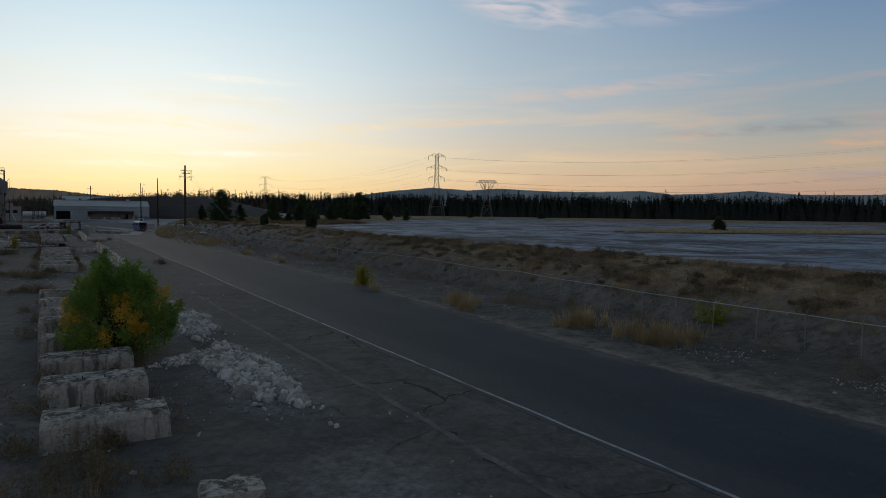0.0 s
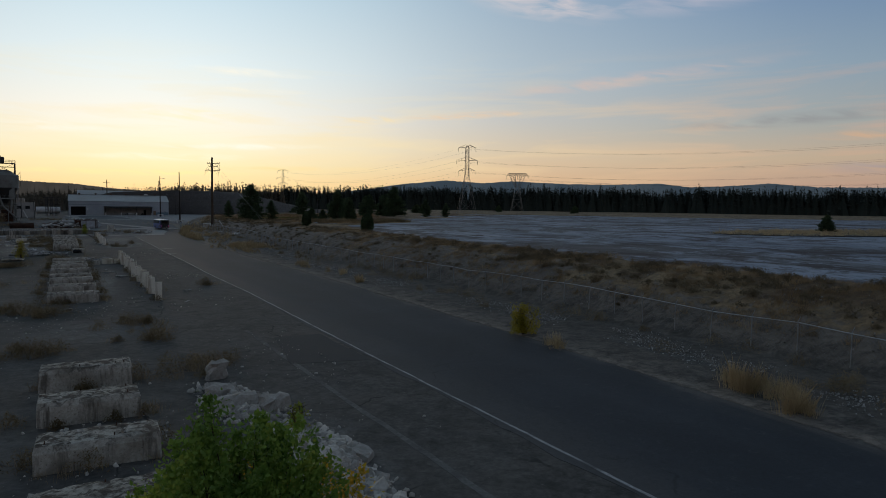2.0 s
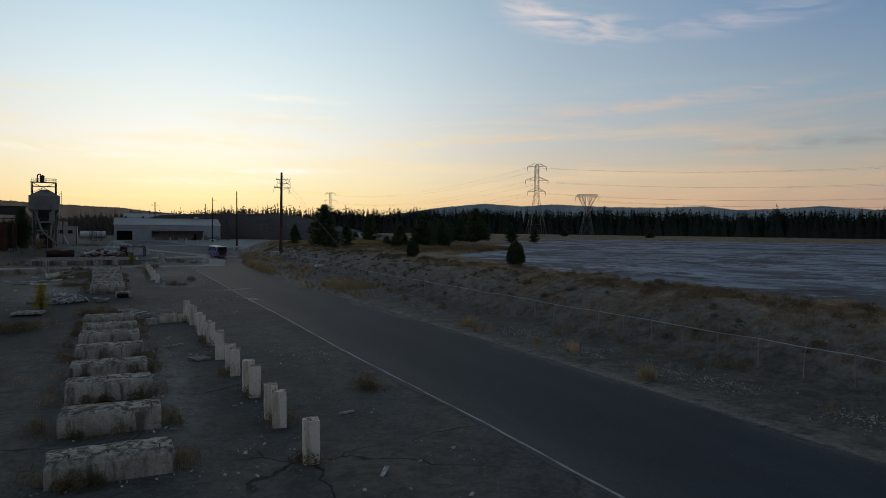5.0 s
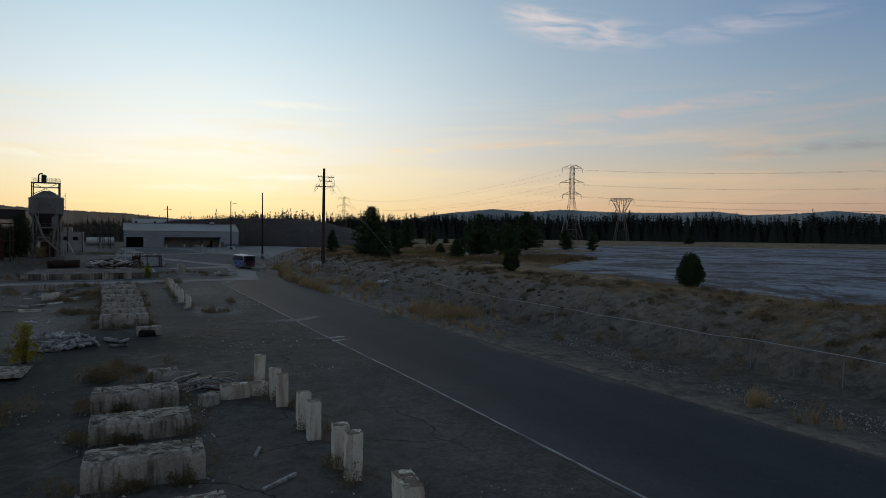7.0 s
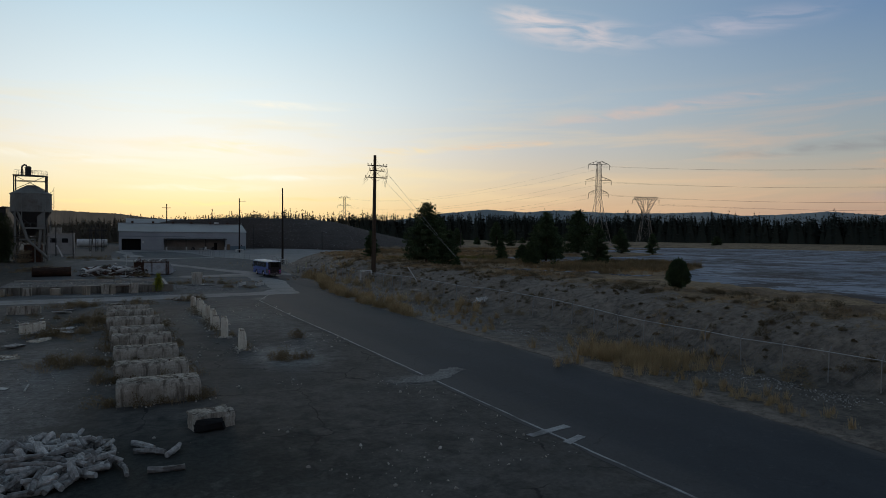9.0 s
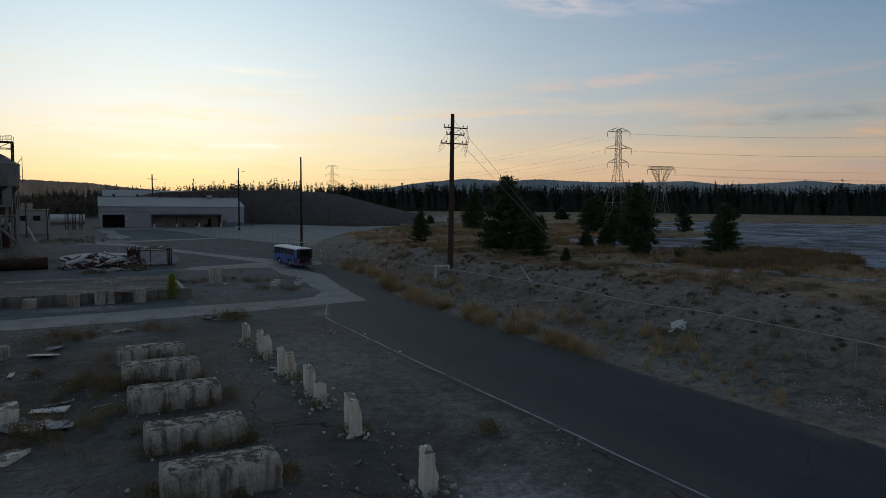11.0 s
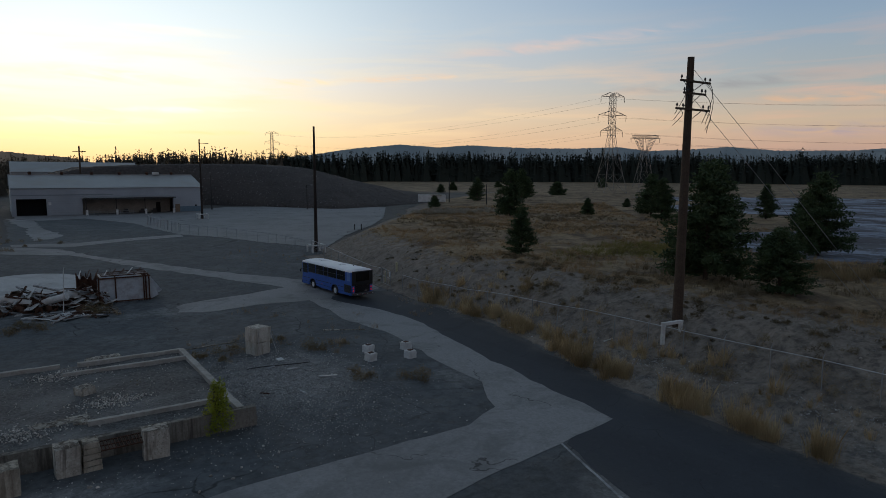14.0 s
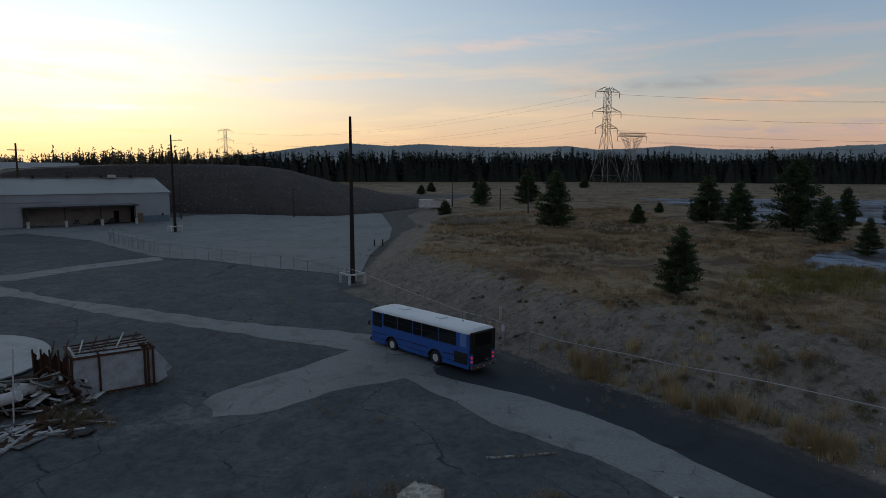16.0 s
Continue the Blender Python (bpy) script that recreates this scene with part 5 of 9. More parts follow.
def small_office():
    w = thing("switch_house", pose(-22.5, 356, 1.15) @ Matrix.Scale(1.1, 4), "pale flat-roofed switch house with dark windows", "building")
    bm = bmesh.new()
    box(bm, (0, 3, 2.6), (6.4, 6.0, 6.2))
    part("wall", bm, surface("pale_render", (0.30, 0.29, 0.27), (0.37, 0.36, 0.34), (0.2, 0.19, 0.18), 0.5, 4, 0.9), w)
    bm = bmesh.new()
    box(bm, (0, 3, 5.8), (6.8, 6.4, 0.25), bevel=0.04)
    box(bm, (-1.2, 3, 6.6), (2.6, 2.2, 1.6))
    part("roof", bm, M_CONC, w)
    for x in (-1.6, 1.2):
        bm = bmesh.new()
        box(bm, (x, -0.03, 3.8), (1.5, 0.08, 1.2))
        part("window", bm, M_BLACK, w)


small_office()


def substation():
    w = thing("substation", pose(-13.2, 374.7, 1.4) @ Matrix.Scale(1.15, 4), "dark steel lattice of an old switchyard", "substation")
    for x in (-1.6, 0.0, 1.6):
        bm = bmesh.new()
        for sx in (-0.35, 0.35):
            tube(bm, (x + sx, 0, -0.4), (x + sx, 0, 7.2), 0.07, 0.07, 5)
        for z in np.arange(0, 7, 0.7):
            tube(bm, (x - 0.35, 0, z), (x + 0.35, 0, z + 0.7), 0.045, 0.045, 4)
            tube(bm, (x + 0.35, 0, z), (x - 0.35, 0, z + 0.7), 0.045, 0.045, 4)
        part("column", bm, M_DARKSTEEL, w)
    bm = bmesh.new()
    for z in (4.6, 6.2, 7.2):
        box(bm, (0, 0, z), (5.2, 0.2, 0.16))
        for x in np.linspace(-2.2, 2.2, 6):
            tube(bm, (x, 0, z), (x, 0, z + 0.5), 0.07, 0.05, 6)
    part("crossbeam", bm, M_DARKSTEEL, w)


substation()
for i, x in enumerate((-14.2, -9.6)):
    tk = thing("storage_tank", pose((x + 5.5) * 1.2 - 8.5, 417 + i, 1.74) @ Matrix.Scale(1.2, 4), "white horizontal storage tank by the works", "tank", "tanks by the works")
    bm = bmesh.new()
    tube(bm, (-2.1, 0, 1.5), (2.1, 0, 1.5), 1.35, 1.35, 20)
    part("shell", bm, M_WHITE, tk, smooth=False)
    for sx in (-1.3, 1.3):
        bm = bmesh.new()
        box(bm, (sx, 0, 0.2), (0.3, 2.0, 0.9))
        part("saddle", bm, M_CONC, tk)


def gantry():
    w = thing("steel_gantry", pose(-33.0, 290, 0.2), "rusty open steel frame of a gutted shed", "frame")
    for x in (-5.5, -2.8, 0, 2.2):
        for y in (0, 5):
            bm = bmesh.new()
            box(bm, (x, y, 4.0), (0.28, 0.28, 8.4))
            part("column", bm, M_RUST, w)
    bm = bmesh.new()
    for z in (2.6, 5.2, 8.1):
        for y in (0, 5):
            box(bm, (-1.6, y, z), (8.2, 0.2, 0.22))
        for x in (-5.5, -2.8, 0, 2.2):
            box(bm, (x, 2.5, z), (0.2, 5, 0.2))
    part("beams", bm, M_RUST, w)
    bm = bmesh.new()
    box(bm, (-4.2, 0.2, 5.6), (2.4, 0.08, 4.6))
    part("cladding", bm, M_RUST, w, "torn rusty cladding sheet")
    bm = bmesh.new()
    box(bm, (-1.4, 4.8, 3.8), (2.6, 0.08, 7.4))
    part("cladding", bm, M_RUST, w, "torn rusty cladding sheet")


gantry()


sheet("back_road", [(-12.6, 327), (-8.2, 327), (-8.1, 361), (-9.2, 403), (-8, 440), (-15, 440), (-15, 403), (-14.2, 361)], 0.02, M_PATCH, ragged=0.5, seed=61, label="dark road running up beside the warehouse", category="road")


# ---- conveyor gallery and pipe frame beside the silo ----
def conveyor_gallery():
    w = thing("conveyor_gallery", pose(0, 0, 0), "dark enclosed conveyor gallery on steel trestles beside the silo", "conveyor")
    z = H(-40, 314)
    bm = bmesh.new()
    box(bm, (-52, 314, 12.4), (43, 3.0, 2.6), bevel=0.05)
    for i in range(22):
        box(bm, (-73 + 2 * i, 312.46, 12.4), (0.1, 0.06, 2.5))
    part("casing", bm, M_DARKSTEEL, w)
    bm = bmesh.new()
    box(bm, (-52, 314, 13.8), (43.6, 3.5, 0.16))
    part("roof", bm, M_RUST, w, "rusted sheet roof")
    for x in (-33, -41, -50, -60, -70):
        bm = bmesh.new()
        for y in (312.8, 315.2):
            tube(bm, (x - 0.9, y, z - 0.3), (x, y, 11.1), 0.14, 0.12, 6)
            tube(bm, (x + 0.9, y, z - 0.3), (x, y, 11.1), 0.14, 0.12, 6)
        for h in (3.0, 6.5):
            tube(bm, (x - 0.6, 312.8, h), (x + 0.6, 315.2, h), 0.08, 0.08, 5)
        part("trestle", bm, M_DARKSTEEL, w)


def pipe_frame():
    z = H(-37, 316)
    w = thing("pipe_frame", pose(-37, 317, z), "rusty steel frame hung with pale pipes", "steel frame")
    for x in (-6, -2.6, 0, 2.4, 4.4):
        bm = bmesh.new()
        box(bm, (x, 0, 4.6), (0.25, 0.25, 9.6))
        part("column", bm, M_RUST, w)
    for h in (2.4, 4.8, 7.2, 9.2):
        bm = bmesh.new()
        box(bm, (-0.8, 0, h), (10.6, 0.22, 0.24))
        part("beam", bm, M_RUST, w)
    for i, (x, h0, h1) in enumerate(((-1.4, 0.0, 9.0), (1.0, 1.0, 8.6), (3.4, 0.0, 7.0))):
        bm = bmesh.new()
        tube(bm, (x, -0.4, h0), (x, -0.4, h1), 0.16, 0.16, 8)
        tube(bm, (x, -0.4, h1), (x + 1.6, -0.4, h1), 0.16, 0.16, 8)
        part("pipe", bm, M_WHITE if i % 2 else M_STEEL, w, "pale pipe")
    bm = bmesh.new()
    box(bm, (-3.5, 1.5, 3.5), (7.0, 0.15, 7.0))
    part("back_sheet", bm, M_DARKSTEEL, w, "dark sheet-metal wall")


conveyor_gallery()
pipe_frame()

# ---- power line ----
def utility_pole():
    z = H(33.0, 228.7) - 0.3
    w = thing("utility_pole", pose(33.0, 228.7, z), "tall weathered wooden utility pole with three crossarms and loose wires", "utility pole")
    top = 21.6 - z
    bm = bmesh.new()
    tube(bm, (0, 0, 0), (0.1, 0, top), 0.40, 0.24, 14)
    part("shaft", bm, M_WOOD, w, smooth=False)
    for dz, half, shift in ((1.75, 1.75, 0.45), (2.6, 1.3, 0.4), (3.75, 1.95, 0.25)):
        bm = bmesh.new()
        box(bm, (shift, -0.26, top - dz), (half * 2, 0.13, 0.15), bevel=0.015)
        arm = part("crossarm", bm, M_WOOD, w)
        bm = bmesh.new()
        for s in (-1, 1):
            tube(bm, (shift + s * half * 0.55, -0.28, top - dz), (0.05, -0.24, top - dz - 0.75), 0.03, 0.03, 5)
        part("brace", bm, M_DARKSTEEL, arm)
        for s in (-0.95, -0.6, 0.62, 0.96):
            bm = bmesh.new()
            x = shift + s * half
            tube(bm, (x, -0.26, top - dz + 0.06), (x, -0.26, top - dz + 0.18), 0.03, 0.03, 6)
            tube(bm, (x, -0.26, top - dz + 0.18), (x, -0.26, top - dz + 0.30), 0.09, 0.06, 8)
            tube(bm, (x, -0.26, top - dz + 0.30), (x, -0.26, top - dz + 0.38), 0.07, 0.04, 8)
            part("insulator", bm, M_DARKSTEEL, arm)
    rw = random.Random(3)
    for s, dz, drop, out in ((-1.2, 1.8, 2.4, -0.5), (-0.9, 2.6, 2.0, -0.9), (1.6, 1.8, 3.6, 0.5), (1.2, 2.6, 2.2, 0.7), (1.9, 1.8, 2.9, -0.4), (-1.6, 3.8, 1.2, -0.3), (1.4, 3.8, 1.4, 0.5), (-0.7, 2.0, 1.6, 0.4)):
        bm = bmesh.new()
        pts = []
        for i in range(9):
            k = i / 8
            pts.append((s + out * k + 0.35 * math.sin(k * 4), -0.35 - 0.25 * math.sin(k * 3.1), top - dz - drop * k ** 1.4))
        path_tube(bm, pts, 0.022, 5)
        part("loose_wire", bm, M_DARKSTEEL, w)
    for ex, ey, dz in ((12.5, -9, 0.6), (13.8, -6.5, 2.6)):
        bm = bmesh.new()
        gz = H(33 + ex, 228.7 + ey) - z
        path_tube(bm, [(0.1, 0, top - dz), (ex * 0.35, ey * 0.35, (top - dz) * 0.66 + gz * 0.34), (ex, ey, gz)], 0.018, 5)
        part("guy_wire", bm, M_STEEL, w)
    br = thing("barrier", pose(31.42, 227.97, H(31.42, 227.97) - 0.1, 0, 0, -6), "pale steel hoop barrier at the foot of a utility pole", "barrier")
    bm = bmesh.new()
    bm.free()
    for x in (-0.9, 0.9):
        bm = bmesh.new()
        box(bm, (x, 0, 0.35), (0.24, 0.24, 1.6), bevel=0.02)
        part("post", bm, M_WHITE, br)
    bm = bmesh.new()
    box(bm, (0, 0, 1.26), (2.04, 0.26, 0.22), bevel=0.02)
    part("crossbar", bm, M_WHITE, br)


utility_pole()


def lamp_pole(x, y, h, arm, guard, name="lamp_pole", lab="tall dark wooden yard lamp pole"):
    z = H(x, y)
    w = thing(name, pose(x, y, z), lab, "lamp pole", "poles round the parking lot")
    bm = bmesh.new()
    tube(bm, (0, 0, -0.4), (-0.1, 0, h), 0.30 if guard else 0.17, 0.15 if guard else 0.1, 12)
    part("shaft", bm, M_DARKSTEEL if not guard else surface("tarred_pole", (0.022, 0.017, 0.015), (0.04, 0.03, 0.026), (0.06, 0.045, 0.035), 0.4, 6, 0.85), w)
    if arm:
        bm = bmesh.new()
        tube(bm, (-0.1, 0, h - 1.2 if guard else h - 0.3), (arm, 0, h - 1.0 if guard else h - 0.1), 0.06, 0.05, 6)
        a = part("arm", bm, M_DARKSTEEL, w)
        bm = bmesh.new()
        box(bm, (arm + 0.2, 0, h - 1.0 if guard else h - 0.1), (0.8, 0.3, 0.16), bevel=0.03)
        part("lamp_head", bm, M_STEEL, a)
    if guard:
        for k, (dx, dy) in enumerate(((-1.05, -1.05), (1.05, -1.05), (1.05, 1.05), (-1.05, 1.05))):
            bm = bmesh.new()
            box(bm, (dx, dy, 0.3), (0.24, 0.24, 1.6), bevel=0.02)
            part("guard_post", bm, M_WHITE, w, "white steel guard post")
        for a, b in (((0, -1.05), (2.35, 0.22)), ((0, 1.05), (2.35, 0.22)), ((-1.05, 0), (0.22, 1.88)), ((1.05, 0), (0.22, 1.88))):
            bm = bmesh.new()
            box(bm, (a[0], a[1], 1.17), (b[0], b[1], 0.2), bevel=0.02)
            part("guard_rail", bm, M_WHITE, w, "white steel guard rail")


lamp_pole(32.0, 294.8, 19.6, 0, True)
lamp_pole(31.5, 362.3, 19.1, 1.4, True)
lamp_pole(41.4, 391.0, 9.9, 0, False)
lamp_pole(66.5, 381.8, 7.3, 1.3, False)
lamp_pole(111.5, 373.0, 7.6, 0, False)
lamp_pole(110.4, 352.0, 6.0, 0, False)
lamp_pole(106.3, 338.0, 7.4, 0, False)
lamp_pole(-17.2, 327.3, 7.2, 0, False, lab="dark steel post beside the works")
lamp_pole(-22.4, 341.6, 8.4, 0, False, lab="dark steel post beside the works")
for px, py, ph in ((10.5, 410, 16.5),):
    w = thing("utility_pole", pose(px, py, 3), "dark wooden pole with a crossarm behind the warehouse", "utility pole")
    bm = bmesh.new()
    tube(bm, (0, 0, 0), (0, 0, ph), 0.28, 0.2, 10)
    part("shaft", bm, M_WOOD, w)
    bm = bmesh.new()
    box(bm, (0, 0, ph - 1.6), (3.4, 0.2, 0.2))
    part("crossarm", bm, M_WOOD, w)


M_TOWER = surface("tower_steel", (0.22, 0.20, 0.18), (0.28, 0.26, 0.235), None, 0.3, 2.0, 0.6, 0.4, bump=0)


def lattice(bm, lv, r):
    """Four legs with crossed bracing through levels of z and half width."""
    for (z0, a), (z1, b) in zip(lv, lv[1:]):
        n = max(1, round((z1 - z0) / (2.2 * max(a, b, 0.9))))
        for i in range(n):
            k0, k1 = i / n, (i + 1) / n
            za, zb, wa, wb = z0 + (z1 - z0) * k0, z0 + (z1 - z0) * k1, a + (b - a) * k0, a + (b - a) * k1
            ca = [(-wa, -wa, za), (wa, -wa, za), (wa, wa, za), (-wa, wa, za)]
            cb = [(-wb, -wb, zb), (wb, -wb, zb), (wb, wb, zb), (-wb, wb, zb)]
            for j in range(4):
                tube(bm, ca[j], cb[j], r, r, 4, False)
                tube(bm, ca[j], cb[(j + 1) % 4], r * 0.6, r * 0.6, 4, False)
                tube(bm, ca[(j + 1) % 4], cb[j], r * 0.6, r * 0.6, 4, False)
                tube(bm, cb[j], cb[(j + 1) % 4], r * 0.6, r * 0.6, 4, False)


def tall_tower(m):
    w = thing("transmission_tower", m, "tall steel lattice transmission tower with three pairs of arms", "pylon", "pylons beyond the field")
    bm = bmesh.new()
    lattice(bm, [(0, 5.8), (9, 4.2), (20, 2.2), (27, 1.3), (44.5, 1.1), (46, 0.6)], 0.10)
    part("mast", bm, M_TOWER, w)
    for z, L in ((29.2, 5.6), (36.2, 7.2), (44.6, 6.0)):
        for s in (-1, 1):
            bm = bmesh.new()
            for y in (-0.9, 0.9):
                tube(bm, (s * 1.1, y, z), (s * L, 0, z), 0.09, 0.09, 4, False)
                tube(bm, (s * 1.1, y, z + 2.0), (s * L, 0, z), 0.09, 0.09, 4, False)
                tube(bm, (s * L * 0.55, y * 0.5, z), (s * L * 0.5, y * 0.5, z + 1.1), 0.06, 0.06, 4, False)
            arm = part("crossarm", bm, M_TOWER, w)
            bm = bmesh.new()
            for k in range(6):
                tube(bm, (s * L, 0, z - 0.3 - k * 0.4), (s * L, 0, z - 0.6 - k * 0.4), 0.16, 0.16, 6)
            part("insulator", bm, M_DARKSTEEL, arm)
    return w


def portal_tower(m):
    w = thing("transmission_tower", m, "wide-headed steel lattice transmission tower", "pylon", "pylons beyond the field")
    bm = bmesh.new()
    lattice(bm, [(0, 4.6), (9, 3.0), (18.5, 1.6)], 0.10)
    part("mast", bm, M_TOWER, w)
    for s in (-1, 1):
        bm = bmesh.new()
        for y in (-0.8, 0.8):
            for a, b in (((1.2, 18.5), (1.4, 27.4)), ((1.6, 18.5), (6.2, 27.4)), ((0.0, 18.5), (3.6, 27.4))):
                tube(bm, (s * a[0], y, a[1]), (s * b[0], y, b[1]), 0.11, 0.11, 4, False)
            for k in range(5):
                f0, f1 = k / 5, (k + 1) / 5
                tube(bm, (s * (1.2 + 0.2 * f0), y, 18.5 + 8.9 * f0), (s * (1.6 + 4.6 * f1), y, 18.5 + 8.9 * f1), 0.08, 0.08, 4, False)
        part("fork", bm, M_TOWER, w)
    bm = bmesh.new()
    for y in (-0.8, 0.8):
        tube(bm, (-8.6, y * 0.3, 27.2), (8.6, y * 0.3, 27.2), 0.12, 0.12, 4, False)
        tube(bm, (-6.6, y, 29.0), (6.6, y, 29.0), 0.12, 0.12, 4, False)
        for i in range(14):
            x = -7.7 + 1.1 * i
            tube(bm, (x, y * 0.5, 27.2), (x + 0.55, y, 29.0), 0.08, 0.08, 4, False)
            tube(bm, (x + 0.55, y, 29.0), (x + 1.1, y * 0.5, 27.2), 0.08, 0.08, 4, False)
    beam = part("crossarm", bm, M_TOWER, w)
    for x in (-8.2, 0, 8.2):
        bm = bmesh.new()
        tube(bm, (x, 0, 27.0), (x, 0, 24.8), 0.13, 0.13, 6)
        part("insulator", bm, M_DARKSTEEL, beam)
    return w


T1 = tall_tower(pose(227, 409, 2.6, 0, 0, -18))
copy_thing(T1, pose(211, 816, 2.6, 0, 0, -10))
copy_thing(T1, pose(407, 169, 4.0, 0, 0, -30))
portal_tower(pose(291.5, 442, 4.4, 0, 0, -28))


def span(name, a, b, sag, r, lab, cat="cable"):
    bm = bmesh.new()
    a, b = Vector(a), Vector(b)
    n = 28
    path_tube(bm, [a.lerp(b, i / n) - Vector((0, 0, 4 * sag * (i / n) * (1 - i / n))) for i in range(n + 1)], r, 4)
    return tagged(part(name, bm, M_DARKSTEEL), lab, cat, "power lines")


for s, z in ((-1, 31), (1, 31), (-1, 38), (1, 38), (-1, 46.4), (1, 46.4)):
    L = {31: 5.4, 38: 7.0, 46.4: 5.8}[z]
    span("power_cable", (227 + s * L * 0.95, 409 - s * L * 0.31, z), (407 + s * L * 0.87, 169 - s * L * 0.5, z + 2), 7, 0.022, "thin dark power cable sagging between pylons")
    span("power_cable", (227 + s * L * 0.95, 409 - s * L * 0.31, z), (211 + s * L, 816, z), 9, 0.022, "thin dark power cable sagging between pylons")
for s in (-10, 0, 10):
    span("power_cable", (291.5 + s * 0.88, 442 - s * 0.47, 29), (560 + s * 0.9, 150 - s * 0.4, 36), 8, 0.022, "thin dark power cable sagging between pylons")


# ---- chain-link fence ----
M_RAIL = surface("weathered_zinc_rail", (0.42, 0.43, 0.43), (0.55, 0.56, 0.56), (0.3, 0.29, 0.27), 1.0, 5.0, 0.6, 0.15, bump=0)
def fence():
    w = thing("chain_link_fence", pose(0, 0, 0), "sagging galvanised chain-link fence along the foot of the bank", "fence")
    run = [(float(np.interp(y, FENCE_Y, FENCE_X)), float(y)) for y in np.arange(-6, 265, 3.05)]
    post = bmesh.new()
    tube(post, (0, 0, -0.3), (0, 0, 1.92), 0.035, 0.035, 7)
    tube(post, (0, 0, 1.92), (0.22, 0, 2.2), 0.02, 0.015, 5)
    pm = bpy.data.meshes.new("post")
    post.to_mesh(pm)
    post.free()
    pm.materials.append(M_STEEL)
    r = random.Random(5)
    top = []
    for x, y in run:
        z = H(x, y)
        o = new("post", pm)
        o.parent = w
        o.matrix_basis = pose(x, y, z, r.uniform(-2, 2), r.uniform(-3, 3), 0)
        top.append((x, y, z + 1.86 + r.uniform(-0.03, 0.03)))
    bm = bmesh.new()
    path_tube(bm, top, 0.024, 6)
    part("top_rail", bm, M_RAIL, w)
    vs, fs = [], []
    step, hgt = 0.26, 1.8
    for (x0, y0, z0), (x1, y1, z1) in zip(top, top[1:]):
        ln = math.hypot(x1 - x0, y1 - y0)
        for i in range(int(ln / step)):
            for s in (-1, 1):
                for b in range(3):
                    k0 = i * step / ln
                    za, zb = b * hgt / 3, (b + 1) * hgt / 3
                    k1 = k0 + s * (hgt / 3) / ln
                    k = len(vs)
                    for kk, zz, q in ((k0, za, 0), (k0, za, 0.006), (k1, zb, 0.006), (k1, zb, 0)):
                        vs.append((x0 + (x1 - x0) * kk, y0 + (y1 - y0) * kk + q, z0 + (z1 - z0) * kk - hgt + zz))
                    fs.append((k, k + 1, k + 2, k + 3))
    o = raw("mesh", vs, fs, M_STEEL, w)
    o["kind"] = "stuff"


def parking_fence():
    w = thing("chain_link_fence", pose(0, 0, 0), "low grey chain-link fence with a gate round the parking lot", "fence")
    corner = [(30.7, 296.2), (28.8, 307.9), (19.5, 330.5), (17.2, 351.3), (20.6, 363.5)]
    pts = []
    for (x0, y0), (x1, y1) in zip(corner, corner[1:]):
        n = max(1, int(math.hypot(x1 - x0, y1 - y0) / 2.6))
        pts += [(x0 + (x1 - x0) * i / n, y0 + (y1 - y0) * i / n) for i in range(n)]
    pts.append(corner[-1])
    bm = bmesh.new()
    tube(bm, (0, 0, -0.2), (0, 0, 1.85), 0.035, 0.035, 6)
    me = bpy.data.meshes.new("post")
    bm.to_mesh(me)
    bm.free()
    me.materials.append(M_STEEL)
    top = []
    for x, y in pts:
        o = new("post", me)
        o.parent = w
        o.matrix_basis = pose(x, y, H(x, y))
        top.append((x, y, H(x, y) + 1.8))
    bm = bmesh.new()
    path_tube(bm, top, 0.03, 5)
    part("top_rail", bm, M_STEEL, w)
    vs, fs = [], []
    for (x0, y0, z0), (x1, y1, z1) in zip(top, top[1:]):
        for i in range(10):
            for s in (0, 1):
                k0, k1 = (i / 10, (i + 1) / 10) if s else ((i + 1) / 10, i / 10)
                for b in range(2):
                    k = len(vs)
                    for kk, zz, q in ((k0, b * 0.85, 0), (k0, b * 0.85, 0.008), (k1, b * 0.85 + 0.85, 0.008), (k1, b * 0.85 + 0.85, 0)):
                        vs.append((x0 + (x1 - x0) * kk, y0 + (y1 - y0) * kk + q, z0 + (z1 - z0) * kk - 1.75 + zz))
                    fs.append((k, k + 1, k + 2, k + 3))
    raw("mesh", vs, fs, M_STEEL, w)["kind"] = "stuff"
    bm = bmesh.new()
    for k in range(10):
        tube(bm, (19.4 - 2.2 * k / 9, 331.5 + 19.5 * k / 9, H(19.4 - 2.2 * k / 9, 331.5 + 19.5 * k / 9) + 0.1), (19.4 - 2.2 * k / 9, 331.5 + 19.5 * k / 9, H(19.4 - 2.2 * k / 9, 331.5 + 19.5 * k / 9) + 1.95), 0.05, 0.05, 5)
    path_tube(bm, [(19.4 - 2.2 * k / 9, 331.5 + 19.5 * k / 9, H(19.4 - 2.2 * k / 9, 331.5 + 19.5 * k / 9) + 1.95) for k in range(10)], 0.06, 5)
    part("gate", bm, M_STEEL, w, "wide pale sliding gate")


fence()
parking_fence()


